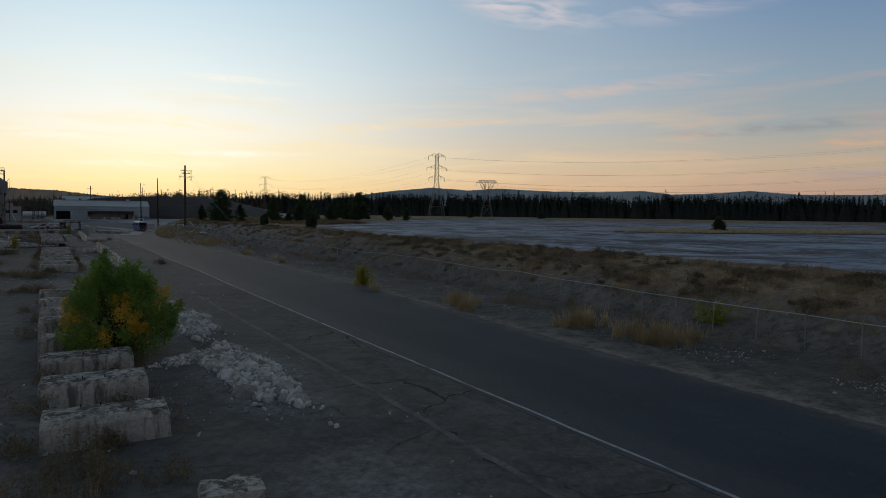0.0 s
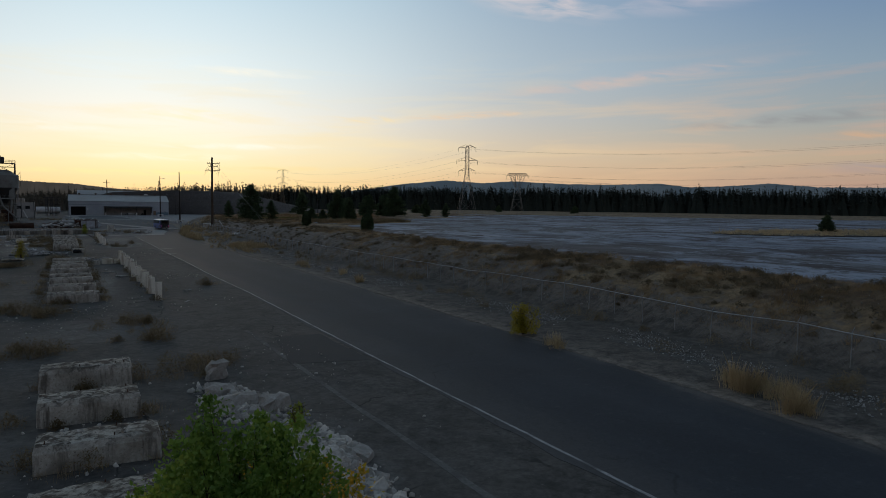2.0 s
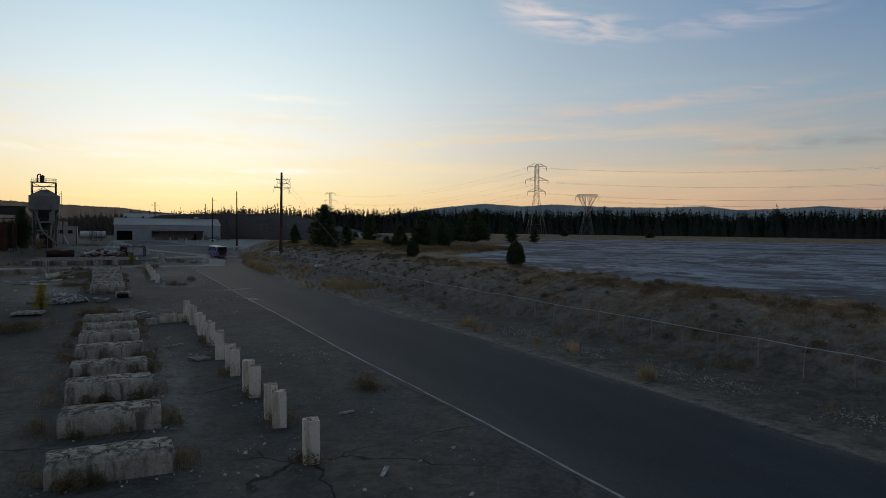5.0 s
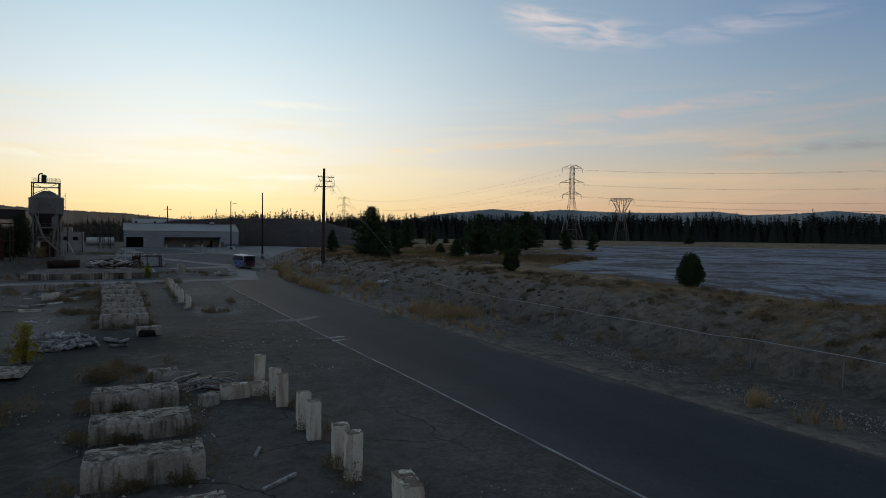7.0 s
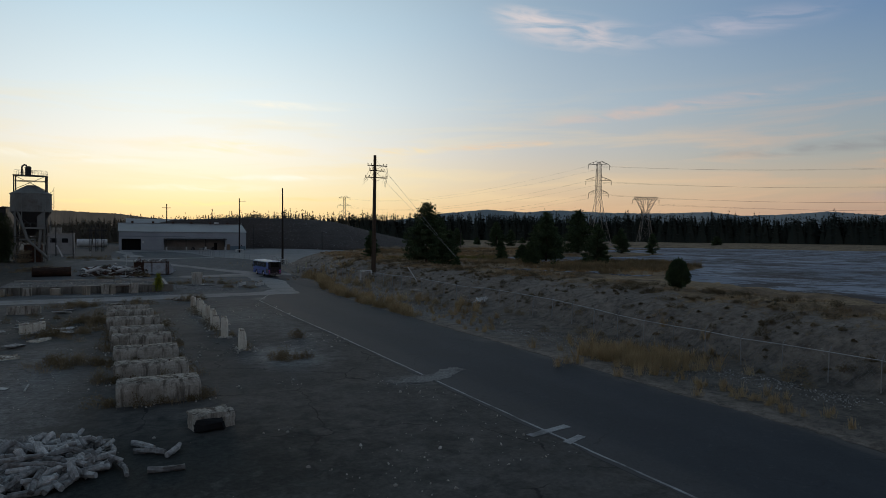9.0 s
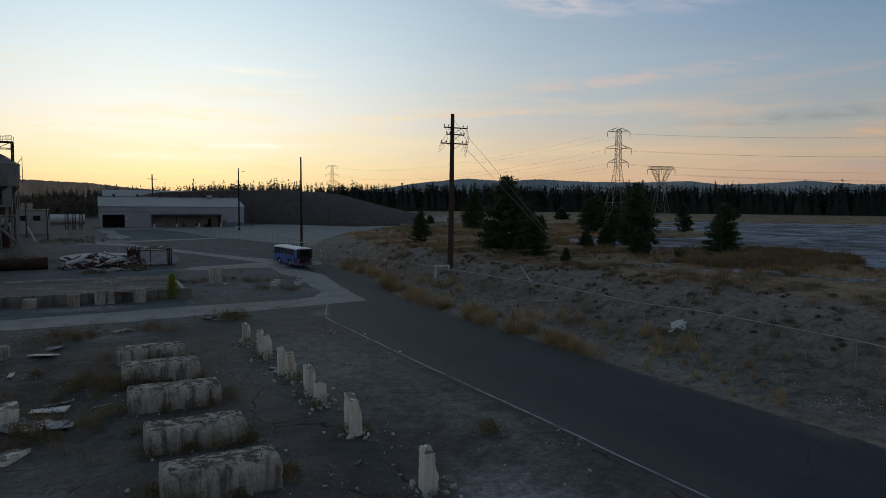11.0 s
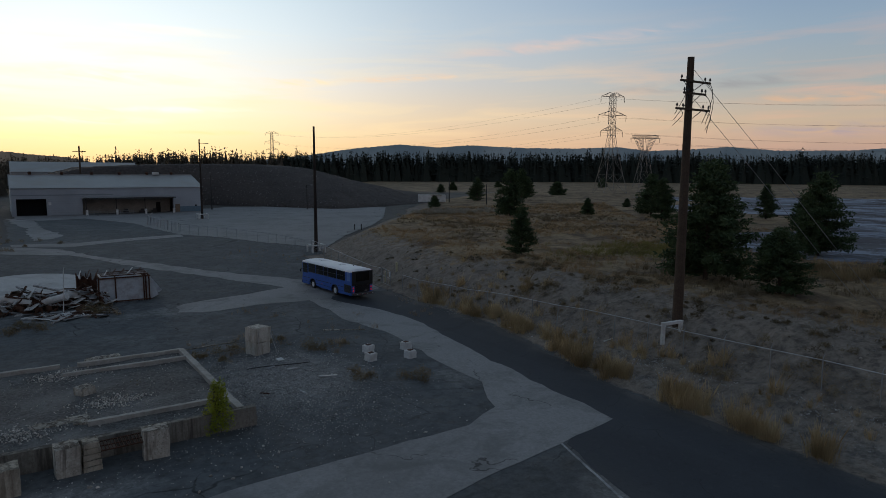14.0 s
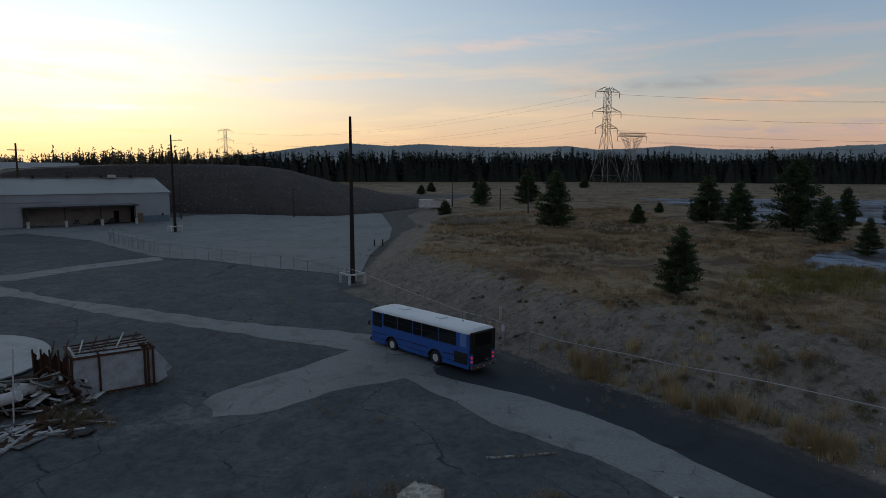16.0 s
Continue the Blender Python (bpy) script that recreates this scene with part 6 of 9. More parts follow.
def fence_past_gate():
    w = thing("chain_link_fence", pose(0, 0, 0), "galvanised chain-link fence running from the gate to a lamp pole", "fence")
    pts = [(29.3 + (31.4 - 29.3) * k / 9, 268.6 + (295.2 - 268.6) * k / 9) for k in range(10)]
    me, top = None, []
    for x, y in pts:
        if me is None:
            bm = bmesh.new()
            tube(bm, (0, 0, -0.3), (0, 0, 1.9), 0.035, 0.035, 7)
            o = part("post", bm, M_STEEL, w)
            me = o.data
        else:
            o = new("post", me)
            o.parent = w
        o.matrix_basis = pose(x, y, H(x, y))
        top.append((x, y, H(x, y) + 1.86))
    bm = bmesh.new()
    path_tube(bm, top, 0.024, 6)
    part("top_rail", bm, M_RAIL, w)
    bm = bmesh.new()
    path_tube(bm, [(x, y, z - 1.0) for x, y, z in top], 0.012, 4)
    part("tension_wire", bm, M_STEEL, w)
    vs, fs = [], []
    for (x0, y0, z0), (x1, y1, z1) in zip(top, top[1:]):
        for i in range(12):
            for s in (0, 1):
                k0, k1 = (i / 12, (i + 2) / 12) if s else ((i + 2) / 12, i / 12)
                k = len(vs)
                for kk, zz, q in ((k0, 0, 0), (k0, 0, 0.006), (k1, 1.8, 0.006), (k1, 1.8, 0)):
                    vs.append((x0 + (x1 - x0) * kk, y0 + (y1 - y0) * kk + q, z0 + (z1 - z0) * kk - 1.8 + zz))
                fs.append((k, k + 1, k + 2, k + 3))
    raw("mesh", vs, fs, M_STEEL, w)["kind"] = "stuff"


fence_past_gate()


# ---- concrete footings and pillars of a lost building ----
def rough_block(bm, s, cuts, jitter, seed, chip=0.12):
    """A cast block with worn edges: the box is cut into a grid, its edges knocked in and its faces made uneven."""
    r = random.Random(seed)
    n = [max(1, int(round(d / cuts))) for d in s]
    vmap = {}

    def v(i, j, k):
        key = (i, j, k)
        if key not in vmap:
            p = [s[0] * (i / n[0] - 0.5), s[1] * (j / n[1] - 0.5), s[2] * k / n[2]]
            edge = sum((a in (0, b)) for a, b in zip((i, j), n)) + (k == n[2])
            for q in range(3):
                p[q] += r.uniform(-jitter, jitter)
            if edge >= 2:
                c = chip * (r.uniform(0.1, 0.35) if r.random() < 0.72 else r.uniform(0.5, 1.5))
                p[0] *= 1 - c / s[0] if i in (0, n[0]) else 1
                p[1] *= 1 - c / s[1] if j in (0, n[1]) else 1
                if k == n[2]:
                    p[2] -= c * 0.7
            vmap[key] = bm.verts.new(p)
        return vmap[key]

    for k in range(n[2]):
        for i in range(n[0]):
            for j in (0, n[1]):
                q = [v(i, j, k), v(i + 1, j, k), v(i + 1, j, k + 1), v(i, j, k + 1)]
                bm.faces.new(q if j == 0 else q[::-1])
        for j in range(n[1]):
            for i in (0, n[0]):
                q = [v(i, j, k), v(i, j + 1, k), v(i, j + 1, k + 1), v(i, j, k + 1)]
                bm.faces.new(q[::-1] if i == 0 else q)
    for i in range(n[0]):
        for j in range(n[1]):
            bm.faces.new([v(i, j, n[2]), v(i + 1, j, n[2]), v(i + 1, j + 1, n[2]), v(i, j + 1, n[2])])


FOOT = [(22.7, -0.9, 2.8), (27.5, -1.1, 2.6), (33.0, -1.3, 2.5), (38.2, -1.5, 2.4), (44.2, -1.7, 2.2), (49.7, -1.8, 2.0), (54.9, -2.0, 1.7), (60.3, -2.2, 1.7),
        (91.1, -3.2, 0.9), (97.0, -3.3, 0.7), (102.8, -3.5, 0.5), (108.4, -3.7, 0.4), (114.0, -3.8, 0.3), (119.5, -3.9, 0.1), (125.1, -4.0, 0.0), (130.3, -4.2, -0.2),
        (161.0, -5.2, -1.1), (167.0, -5.4, -1.2), (172.6, -5.5, -1.4), (178.2, -5.7, -1.5), (183.7, -5.9, -1.7), (189.9, -6.3, -1.8), (195.6, -6.4, -2.1), (201.2, -6.5, -2.3)]
for i, (y, xa, xb) in enumerate(FOOT):
    bm = bmesh.new()
    h = (0.95 if i < 16 else 1.1) + 0.08 * math.sin(i * 2.1)
    rough_block(bm, (xb - xa, 1.75, h + 0.15), 0.2, 0.005, 100 + i, 0.07)
    for v in bm.verts:      # sloping shoulders
        k = v.co.z / (h + 0.15)
        v.co.y *= 1.06 - 0.06 * k if k < 0.8 else 1.012 - 0.17 * min(1.0, (k - 0.8) / 0.16)
        v.co.x *= 1.0 if k < 0.8 else 1.0 - 0.03 * (k - 0.8) / 0.2
    o = thing("footing", Matrix(), "", "concrete block")
    part("block", bm, M_CONC, o)
    rc = random.Random(900 + i)
    ln = xb - xa
    for k in range(rc.randint(2, 3)):       # cast bearing pads left on the top
        bm = bmesh.new()
        rough_block(bm, (ln * rc.uniform(0.14, 0.26), rc.uniform(0.7, 0.95), 0.06), 0.16, 0.008, 930 + i * 4 + k, 0.05)
        part("bearing_pad", bm, M_CONC, o, "pale flaking mortar pad").matrix_basis = pose(ln * (-0.34 + 0.3 * k + rc.uniform(-.04, .04)), rc.uniform(-.08, .08), h + 0.115)
    for k in range(3):
        bm = bmesh.new()
        px_, py_ = ln * rc.uniform(-.45, .45), rc.choice((-0.5, 0.5))
        tube(bm, (px_, py_, h + 0.05), (px_ + rc.uniform(-.03, .03), py_ + rc.uniform(-.05, .05), h + 0.26), 0.022, 0.018, 6)
        part("anchor_bolt", bm, M_RUST, o, "rusty anchor bolt")
    o.matrix_world = pose((xa + xb) / 2, y + 0.9, H((xa + xb) / 2, y + 0.9) - 0.15, 0, 0, math.sin(i * 3.3) * 1.2)
    lab = "stained long concrete footing block with chipped edges"
    if 8 <= i < 16:
        lab = "stained long concrete footing block with weeds at its foot"
    tagged(o, lab, "concrete block", "row of footings")
for i, (x, y, sx, sy, sz, rz) in enumerate([(3.3, 16.0, 1.5, 1.2, 0.8, -8), (-0.7, 137.2, 1.7, 1.1, 0.6, 5), (-1.2, 155.8, 1.9, 1.2, 0.75, 14), (2.6, 131.0, 1.5, 0.8, 0.75, 4), (3.9, 131.3, 0.9, 0.8, 0.7, -6), (1.2, 130.0, 0.9, 0.7, 0.6, 40),
                                           (1.2, 134.3, 1.5, 0.8, 0.5, 25)]):
    bm = bmesh.new()
    rough_block(bm, (sx, sy, sz + 0.1), 0.3, 0.02, 300 + i, 0.14)
    o = part("concrete_block", bm, M_CONC if i not in (3, 4) else M_CONC_PALE)
    o.matrix_world = pose(x, y, H(x, y) - 0.1, 0, 0, rz)
    tagged(o, "loose broken concrete block lying on asphalt", "concrete block")

PILLARS = [(5.60, 90.2, 1.45), (5.35, 96.6, 1.45), (5.45, 95.2, 1.4), (5.22, 102.3, 1.5), (5.32, 100.9, 1.45), (5.05, 108.0, 1.45), (5.12, 106.5, 1.4), (4.93, 112.2, 1.5),
           (4.80, 118.7, 1.45), (4.88, 117.4, 1.5), (4.66, 124.2, 1.45), (4.73, 122.5, 1.45), (4.50, 129.9, 1.45), (4.56, 128.4, 1.45), (4.40, 134.2, 1.45),
           (3.30, 175.6, 1.35), (2.95, 182.8, 1.45), (2.85, 189.5, 1.45), (2.85, 187.5, 1.0), (2.66, 194.9, 1.35), (2.78, 193.3, 1.35), (2.66, 200.8, 1.45), (2.74, 199.2, 1.4), (2.40, 204.7, 1.35)]
for i, (x, y, h) in enumerate(PILLARS):
    bm = bmesh.new()
    broken = i >= 15
    h = h + (0.30 if i == 7 else 0.20 if i < 15 else 0.28)
    rough_block(bm, (0.60, 1.42 if i in (7, 16) else 0.60, h + 0.1), 0.15, 0.004 if not broken else 0.006, 400 + i, 0.035 if not broken else 0.05)
    if broken:      # spalled shoulder on one side
        for v in bm.verts:
            k = v.co.z - h * 0.62 + 0.35 * math.sin(v.co.y * 5 + i)
            if k > 0 and v.co.x > 0.1:
                v.co.x -= 0.16 * min(1.0, k * 2.5)
            if v.co.z > h * 0.9 and v.co.y < 0:
                v.co.z -= 0.10 + 0.08 * math.sin(i * 3.1)
    w = thing("pillar", pose(x, y, H(x, y) - 0.1, 0, math.sin(i * 5.1) * 1.0, -6 + 3 * math.sin(i * 2.7)),
              "whitewashed concrete pillar stub with a broken top" if broken else "whitewashed square concrete pillar stub", "pillar", "row of pillar stubs")
    part("stub", bm, M_CONC_PALE, w)
    bm = bmesh.new()
    for k in range(4):
        a, b = (-1) ** k * 0.16, (-1) ** (k // 2) * 0.16
        tube(bm, (a, b, h - 0.05), (a + random.uniform(-.06, .06), b + random.uniform(-.06, .06), h + 0.1 + random.uniform(0.0, 0.07)), 0.011, 0.011, 5)
    part("rebar", bm, M_RUST, w, "rusty bent reinforcing bars")

# ---- the bus, standing on the paving ----
def bus():
    w = thing("bus", pose(22.95, 265.5, H(22.95, 265.5) + 0.05, 0, 0, 95.5), "blue transit bus with a white roof, standing on pale paving", "bus")
    R, F, HW = -3.55, 7.75, 1.36           # rear, front, half width
    paint = surface("blue_bus_paint", (0.020, 0.092, 0.35), (0.025, 0.105, 0.40), (0.016, 0.074, 0.29), 0.6, 3.0, 0.38, bump=0.0, stain=0.5)
    white = surface("white_roof_paint", (0.74, 0.75, 0.76), (0.80, 0.81, 0.82), (0.62, 0.62, 0.62), 0.5, 3.0, 0.5, bump=0.0, stain=0.4)
    black = surface("black_rubber", (0.012, 0.012, 0.012), (0.02, 0.02, 0.02), None, 1.0, 4.0, 0.75, bump=0.1)
    trim = surface("black_panel", (0.008, 0.008, 0.009), (0.013, 0.013, 0.014), None, 1.0, 4.0, 0.45, bump=0.0)
    chrome = surface("aluminium", (0.72, 0.73, 0.74), (0.80, 0.81, 0.82), (0.6, 0.6, 0.6), 2.0, 5.0, 0.4, 0.25, bump=0.05)
    glass, N, L, bs = node_mat("tinted_glass")
    bs.inputs["Base Color"].default_value = (0.006, 0.007, 0.008, 1)
    bs.inputs["Roughness"].default_value = 0.08
    # upper body: a shell through rounded sections
    bm = bmesh.new()
    sec = [(-HW, 1.15), (-HW, 2.95), (-HW + 0.03, 3.02)]
    xs = [R, R + 0.10, 0.0, 3.0, F - 0.45, F - 0.12, F]
    rings = []
    for x in xs:
        pull = 0.08 if x in (R, F) else 0.0
        sh = [(-HW + pull, 1.15), (-HW + pull, 3.0), (HW - pull, 3.0), (HW - pull, 1.15)]
        rings.append([bm.verts.new((x, y, z)) for y, z in sh])
    for a, b in zip(rings, rings[1:]):
        for i in range(4):
            bm.faces.new((a[i], b[i], b[(i + 1) % 4], a[(i + 1) % 4]))
    bm.faces.new(rings[0])
    bm.faces.new(rings[-1][::-1])
    bmesh.ops.recalc_face_normals(bm, faces=bm.faces[:])
    part("body", bm, paint, w)
    # roof
    bm = bmesh.new()
    prof = [(-HW - 0.01, 2.93), (-HW + 0.0, 3.05), (-HW + 0.10, 3.15), (-HW + 0.32, 3.22), (-0.5, 3.28), (0.5, 3.28), (HW - 0.32, 3.22), (HW - 0.10, 3.15), (HW, 3.05), (HW + 0.01, 2.93)]
    rings = []
    for x, k in ((R + 0.02, 0.5), (R + 0.22, 0.95), (R + 0.6, 1.0), (F - 0.9, 1.0), (F - 0.3, 0.85), (F + 0.02, 0.45)):
        rings.append([bm.verts.new((x, y * (1 - 0.015 * (1 - k)), 2.93 + (z - 2.93) * k)) for y, z in prof])
    for a, b in zip(rings, rings[1:]):
        for i in range(len(prof) - 1):
            bm.faces.new((a[i], b[i], b[i + 1], a[i + 1]))
    bm.faces.new(rings[0])
    bm.faces.new(rings[-1][::-1])
    bmesh.ops.recalc_face_normals(bm, faces=bm.faces[:])
    roof = part("roof", bm, white, w, "white domed roof")
    for x in (5.0, 0.7):
        bm = bmesh.new()
        box(bm, (x, 0.0, 3.31), (0.75, 0.72, 0.12), bevel=0.04)
        part("roof_hatch", bm, white, roof)
    bm = bmesh.new()
    tube(bm, (-1.3, -0.3, 3.2), (-1.3, -0.3, 3.42), 0.05, 0.03, 8)
    part("antenna", bm, black, roof)
    # skirts with wheel arches, both sides
    for s in (1, -1):
        bm = bmesh.new()

        def lower(x):
            for c in (0.0, 5.1):
                if abs(x - c) < 0.74:
                    return 0.5 + 0.70 * math.sqrt(max(0.0, 1 - ((x - c) / 0.74) ** 2))
            return 0.38

        cols = sorted({round(float(v), 3) for c in (0.0, 5.1) for v in c - 0.74 * np.cos(np.linspace(0, math.pi, 17))} | {R + 0.05, -2.0, 2.0, 3.2, F - 0.05})
        prev = None
        for x in cols:
            zb = lower(x)
            now = [bm.verts.new((x, s * y, z)) for y, z in ((HW, 1.2), (HW, zb), (HW - 0.06, zb), (HW - 0.06, 1.2))]
            if prev:
                for i in range(4):
                    bm.faces.new((prev[i], now[i], now[(i + 1) % 4], prev[(i + 1) % 4]))
            prev = now
        bmesh.ops.recalc_face_normals(bm, faces=bm.faces[:])
        skirt = part("skirt", bm, paint, w)
        bm = bmesh.new()
        for x0, x1 in ((R + 0.1, -0.8), (0.8, 4.3), (5.9, F - 0.1)):
            box(bm, ((x0 + x1) / 2, s * (HW + 0.012), 1.18), (x1 - x0, 0.03, 0.05))
            box(bm, ((x0 + x1) / 2, s * (HW + 0.012), 0.74), (x1 - x0, 0.02, 0.03))
        part("rub_rail", bm, trim, skirt)
        for x in (0.0, 5.1):
            bm = bmesh.new()
            n = 14
            for i in range(n):
                a0, a1 = math.pi * i / n, math.pi * (i + 1) / n
                tube(bm, (x + 0.76 * math.cos(a0), s * HW, 0.5 + 0.72 * math.sin(a0)), (x + 0.76 * math.cos(a1), s * HW, 0.5 + 0.72 * math.sin(a1)), 0.035, 0.035, 6, False)
            part("arch_trim", bm, trim, skirt)
        # windows
        for x0, x1, z0, z1 in ((6.10, 4.40, 1.92, 2.92), (4.28, 2.58, 1.92, 2.92), (2.47, 1.55, 1.92, 2.92), (1.43, -0.34, 1.92, 2.92), (-0.45, -2.22, 1.92, 2.92)):
            bm = bmesh.new()
            box(bm, ((x0 + x1) / 2, s * (HW + 0.002), (z0 + z1) / 2), (abs(x1 - x0), 0.02, z1 - z0), bevel=0.006)
            win = part("window", bm, glass, w, "dark tinted side window")
            bm = bmesh.new()
            for z in (z0 + 0.50,):
                box(bm, ((x0 + x1) / 2, s * (HW + 0.014), z), (abs(x1 - x0) - 0.06, 0.012, 0.03))
            for x in (x0, x1):
                box(bm, (x, s * (HW + 0.008), (z0 + z1) / 2), (0.05, 0.03, z1 - z0 + 0.06))
            for z in (z0, z1):
                box(bm, ((x0 + x1) / 2, s * (HW + 0.008), z), (abs(x1 - x0), 0.03, 0.05))
            part("window_frame", bm, trim, win)
            bm = bmesh.new()
            box(bm, (min(x0, x1) - 0.06, s * (HW + 0.012), (z0 + z1) / 2), (0.05, 0.02, z1 - z0), bevel=0.005)
            part("pillar", bm, paint, win)
        bm = bmesh.new()
        box(bm, (6.92, s * (HW + 0.002), 2.30 if s > 0 else 1.75), (1.15, 0.02, 1.15 if s > 0 else 2.2), bevel=0.006)
        fw = part("driver_window" if s > 0 else "entry_door", bm, glass, w, "tall driver's side window" if s > 0 else "glazed folding entry door")
        bm = bmesh.new()
        box(bm, (6.92, s * (HW + 0.012), 2.30), (0.05, 0.02, 1.1))
        box(bm, (6.92, s * (HW + 0.012), 2.2), (1.1, 0.02, 0.04))
        part("window_bar", bm, trim, fw)
        bm = bmesh.new()
        box(bm, (-2.95, s * (HW + 0.01), 2.45), (0.62, 0.03, 0.95), bevel=0.02)
        part("grille_panel", bm, surface("pale_blue_panel", (0.10, 0.20, 0.42), (0.13, 0.24, 0.48), None, 1, 4, 0.5, bump=0), w, "paler blue vent panel")
        bm = bmesh.new()
        box(bm, (-2.72, s * (HW + 0.01), 1.10), (1.35, 0.03, 0.85), bevel=0.02)
        for i in range(6):
            box(bm, (-2.72, s * (HW + 0.03), 0.80 + i * 0.12), (1.2, 0.02, 0.035))
        part("engine_grille", bm, trim, w, "black louvred engine grille")
        bm = bmesh.new()
        box(bm, (2.9, s * (HW + 0.02), 0.86), (0.18, 0.02, 0.08))
        lamp_m, N2, L2, b2 = node_mat("marker_lens")
        b2.inputs["Base Color"].default_value = (0.5, 0.08, 0.04, 1)
        part("marker_lamp", bm, lamp_m, w)
    # wheels
    for x in (0.0, 5.1):
        for s in (1, -1):
            bm = bmesh.new()
            ring = [(0.30, -0.14), (0.44, -0.16), (0.52, -0.11), (0.53, 0.0), (0.52, 0.11), (0.44, 0.16), (0.30, 0.14)]
            n = 28
            vv = [[bm.verts.new((r * math.cos(6.2832 * i / n), q, r * math.sin(6.2832 * i / n))) for r, q in ring] for i in range(n)]
            for i in range(n):
                for j in range(len(ring) - 1):
                    bm.faces.new((vv[i][j], vv[i][j + 1], vv[(i + 1) % n][j + 1], vv[(i + 1) % n][j]))
            wheel = part("wheel", bm, black, w, "bus wheel with a pale steel rim")
            wheel.matrix_basis = pose(x, s * (HW - 0.17), 0.53)
            bm = bmesh.new()
            tube(bm, (0, s * 0.02, 0), (0, s * 0.11, 0), 0.34, 0.33, 24)
            tube(bm, (0, s * 0.09, 0), (0, s * 0.17, 0), 0.12, 0.10, 14)
            for i in range(8):
                a = 6.2832 * i / 8
                tube(bm, (0.19 * math.cos(a), s * 0.09, 0.19 * math.sin(a)), (0.19 * math.cos(a), s * 0.12, 0.19 * math.sin(a)), 0.025, 0.02, 6)
            part("rim", bm, chrome, wheel)
    # chassis, dark
    bm = bmesh.new()
    box(bm, (2.1, 0, 0.85), (F - R - 0.5, 1.9, 0.7))
    part("chassis", bm, M_BLACK, w)
    # rear: black surround, window, engine door, lamps, bumper
    bm = bmesh.new()
    box(bm, (R - 0.04, 0, 2.28), (0.12, 2.66, 1.55), bevel=0.05)
    part("rear_surround", bm, trim, w, "black rear surround")
    bm = bmesh.new()
    box(bm, (R - 0.10, 0, 2.46), (0.03, 1.7, 1.0), bevel=0.012)
    part("rear_window", bm, glass, w)
    bm = bmesh.new()
    box(bm, (R - 0.02, 0, 1.12), (0.06, 1.9, 0.86), bevel=0.02)
    for i in range(9):
        box(bm, (R - 0.055, 0, 0.78 + i * 0.085), (0.03, 1.75, 0.03))
    door = part("engine_door", bm, trim, w, "black louvred engine door")
    bm = bmesh.new()
    box(bm, (R - 0.075, -0.45, 0.86), (0.015, 0.32, 0.16))
    part("number_plate", bm, surface("plate", (0.12, 0.12, 0.12), (0.16, 0.16, 0.16), None, 2, 5, 0.5, bump=0), door)
    bm = bmesh.new()
    box(bm, (R + 0.0, 0, 1.1), (0.06, 2.6, 0.9))
    part("rear_panel", bm, paint, w)
    red, N3, L3, b3 = node_mat("lit_tail_lens")
    b3.inputs["Base Color"].default_value = (0.5, 0.01, 0.01, 1)
    b3.inputs["Emission Color"].default_value, b3.inputs["Emission Strength"].default_value = (1.0, 0.05, 0.08, 1), 0.22
    for s in (1, -1):
        for z in (0.92, 1.22):
            bm = bmesh.new()
            tube(bm, (R - 0.02, s * 1.14, z), (R - 0.06, s * 1.14, z), 0.10, 0.09, 14)
            part("tail_lamp", bm, red, w, "lit red tail lamp")
        bm = bmesh.new()
        box(bm, (R + 0.04, s * 1.2, 3.04), (0.08, 0.10, 0.07), bevel=0.02)
        part("roof_marker", bm, red, w, "small red roof marker lamp")
        bm = bmesh.new()
        tube(bm, (F - 0.1, s * HW, 2.1), (F + 0.10, s * (HW + 0.12), 2.05), 0.02, 0.02, 6)
        box(bm, (F + 0.10, s * (HW + 0.14), 1.9), (0.07, 0.16, 0.34), bevel=0.02)
        part("mirror", bm, black, w, "black wing mirror")
    bm = bmesh.new()
    box(bm, (R - 0.18, 0, 0.56), (0.34, 2.66, 0.26), bevel=0.05)
    bumper = part("bumper", bm, surface("bumper_rubber", (0.05, 0.05, 0.052), (0.08, 0.08, 0.08), None, 1, 5, 0.6, bump=0.1), w, "grey rear bumper with reflective tape")
    tape_red, N4, L4, b4 = node_mat("red_tape")
    b4.inputs["Base Color"].default_value = (0.22, 0.03, 0.03, 1)
    for i in range(8):
        bm = bmesh.new()
        box(bm, (R - 0.357, -1.15 + i * 0.33, 0.56), (0.01, 0.16, 0.06))
        part("reflector", bm, tape_red if i % 2 else M_WHITE, bumper)
    bm = bmesh.new()
    box(bm, (F + 0.10, 0, 0.52), (0.25, 2.66, 0.28), bevel=0.05)
    part("front_bumper", bm, black, w)
    bm = bmesh.new()
    box(bm, (F - 0.03, 0, 0.85), (0.06, 2.6, 0.8), bevel=0.02)
    part("front_panel", bm, paint, w)
    bm = bmesh.new()
    box(bm, (F + 0.0, 0, 2.1), (0.04, 2.4, 1.5), bevel=0.02)
    part("windscreen", bm, glass, w)


bus()

# ---- trees and plants ----
def leaf_cloud(centres, normals_out, size, rnd, droop=0.0, long=1.0):
    """Small pointed leaves, one for each centre, turned every way."""
    n = len(centres)
    a = rnd.normal(size=(n, 3)) + normals_out * 0.9
    a[:, 2] -= droop
    a /= np.linalg.norm(a, axis=1)[:, None]
    b = np.cross(a, rnd.normal(size=(n, 3)))
    b /= np.linalg.norm(b, axis=1)[:, None]
    s = (size * rnd.uniform(0.6, 1.35, n))[:, None]
    v = np.stack([centres - a * s * 0.5 * long, centres + b * s * 0.34, centres + a * s * 0.62 * long, centres - b * s * 0.34], 1).reshape(-1, 3)
    f = np.arange(n * 4).reshape(-1, 4)
    return v, f


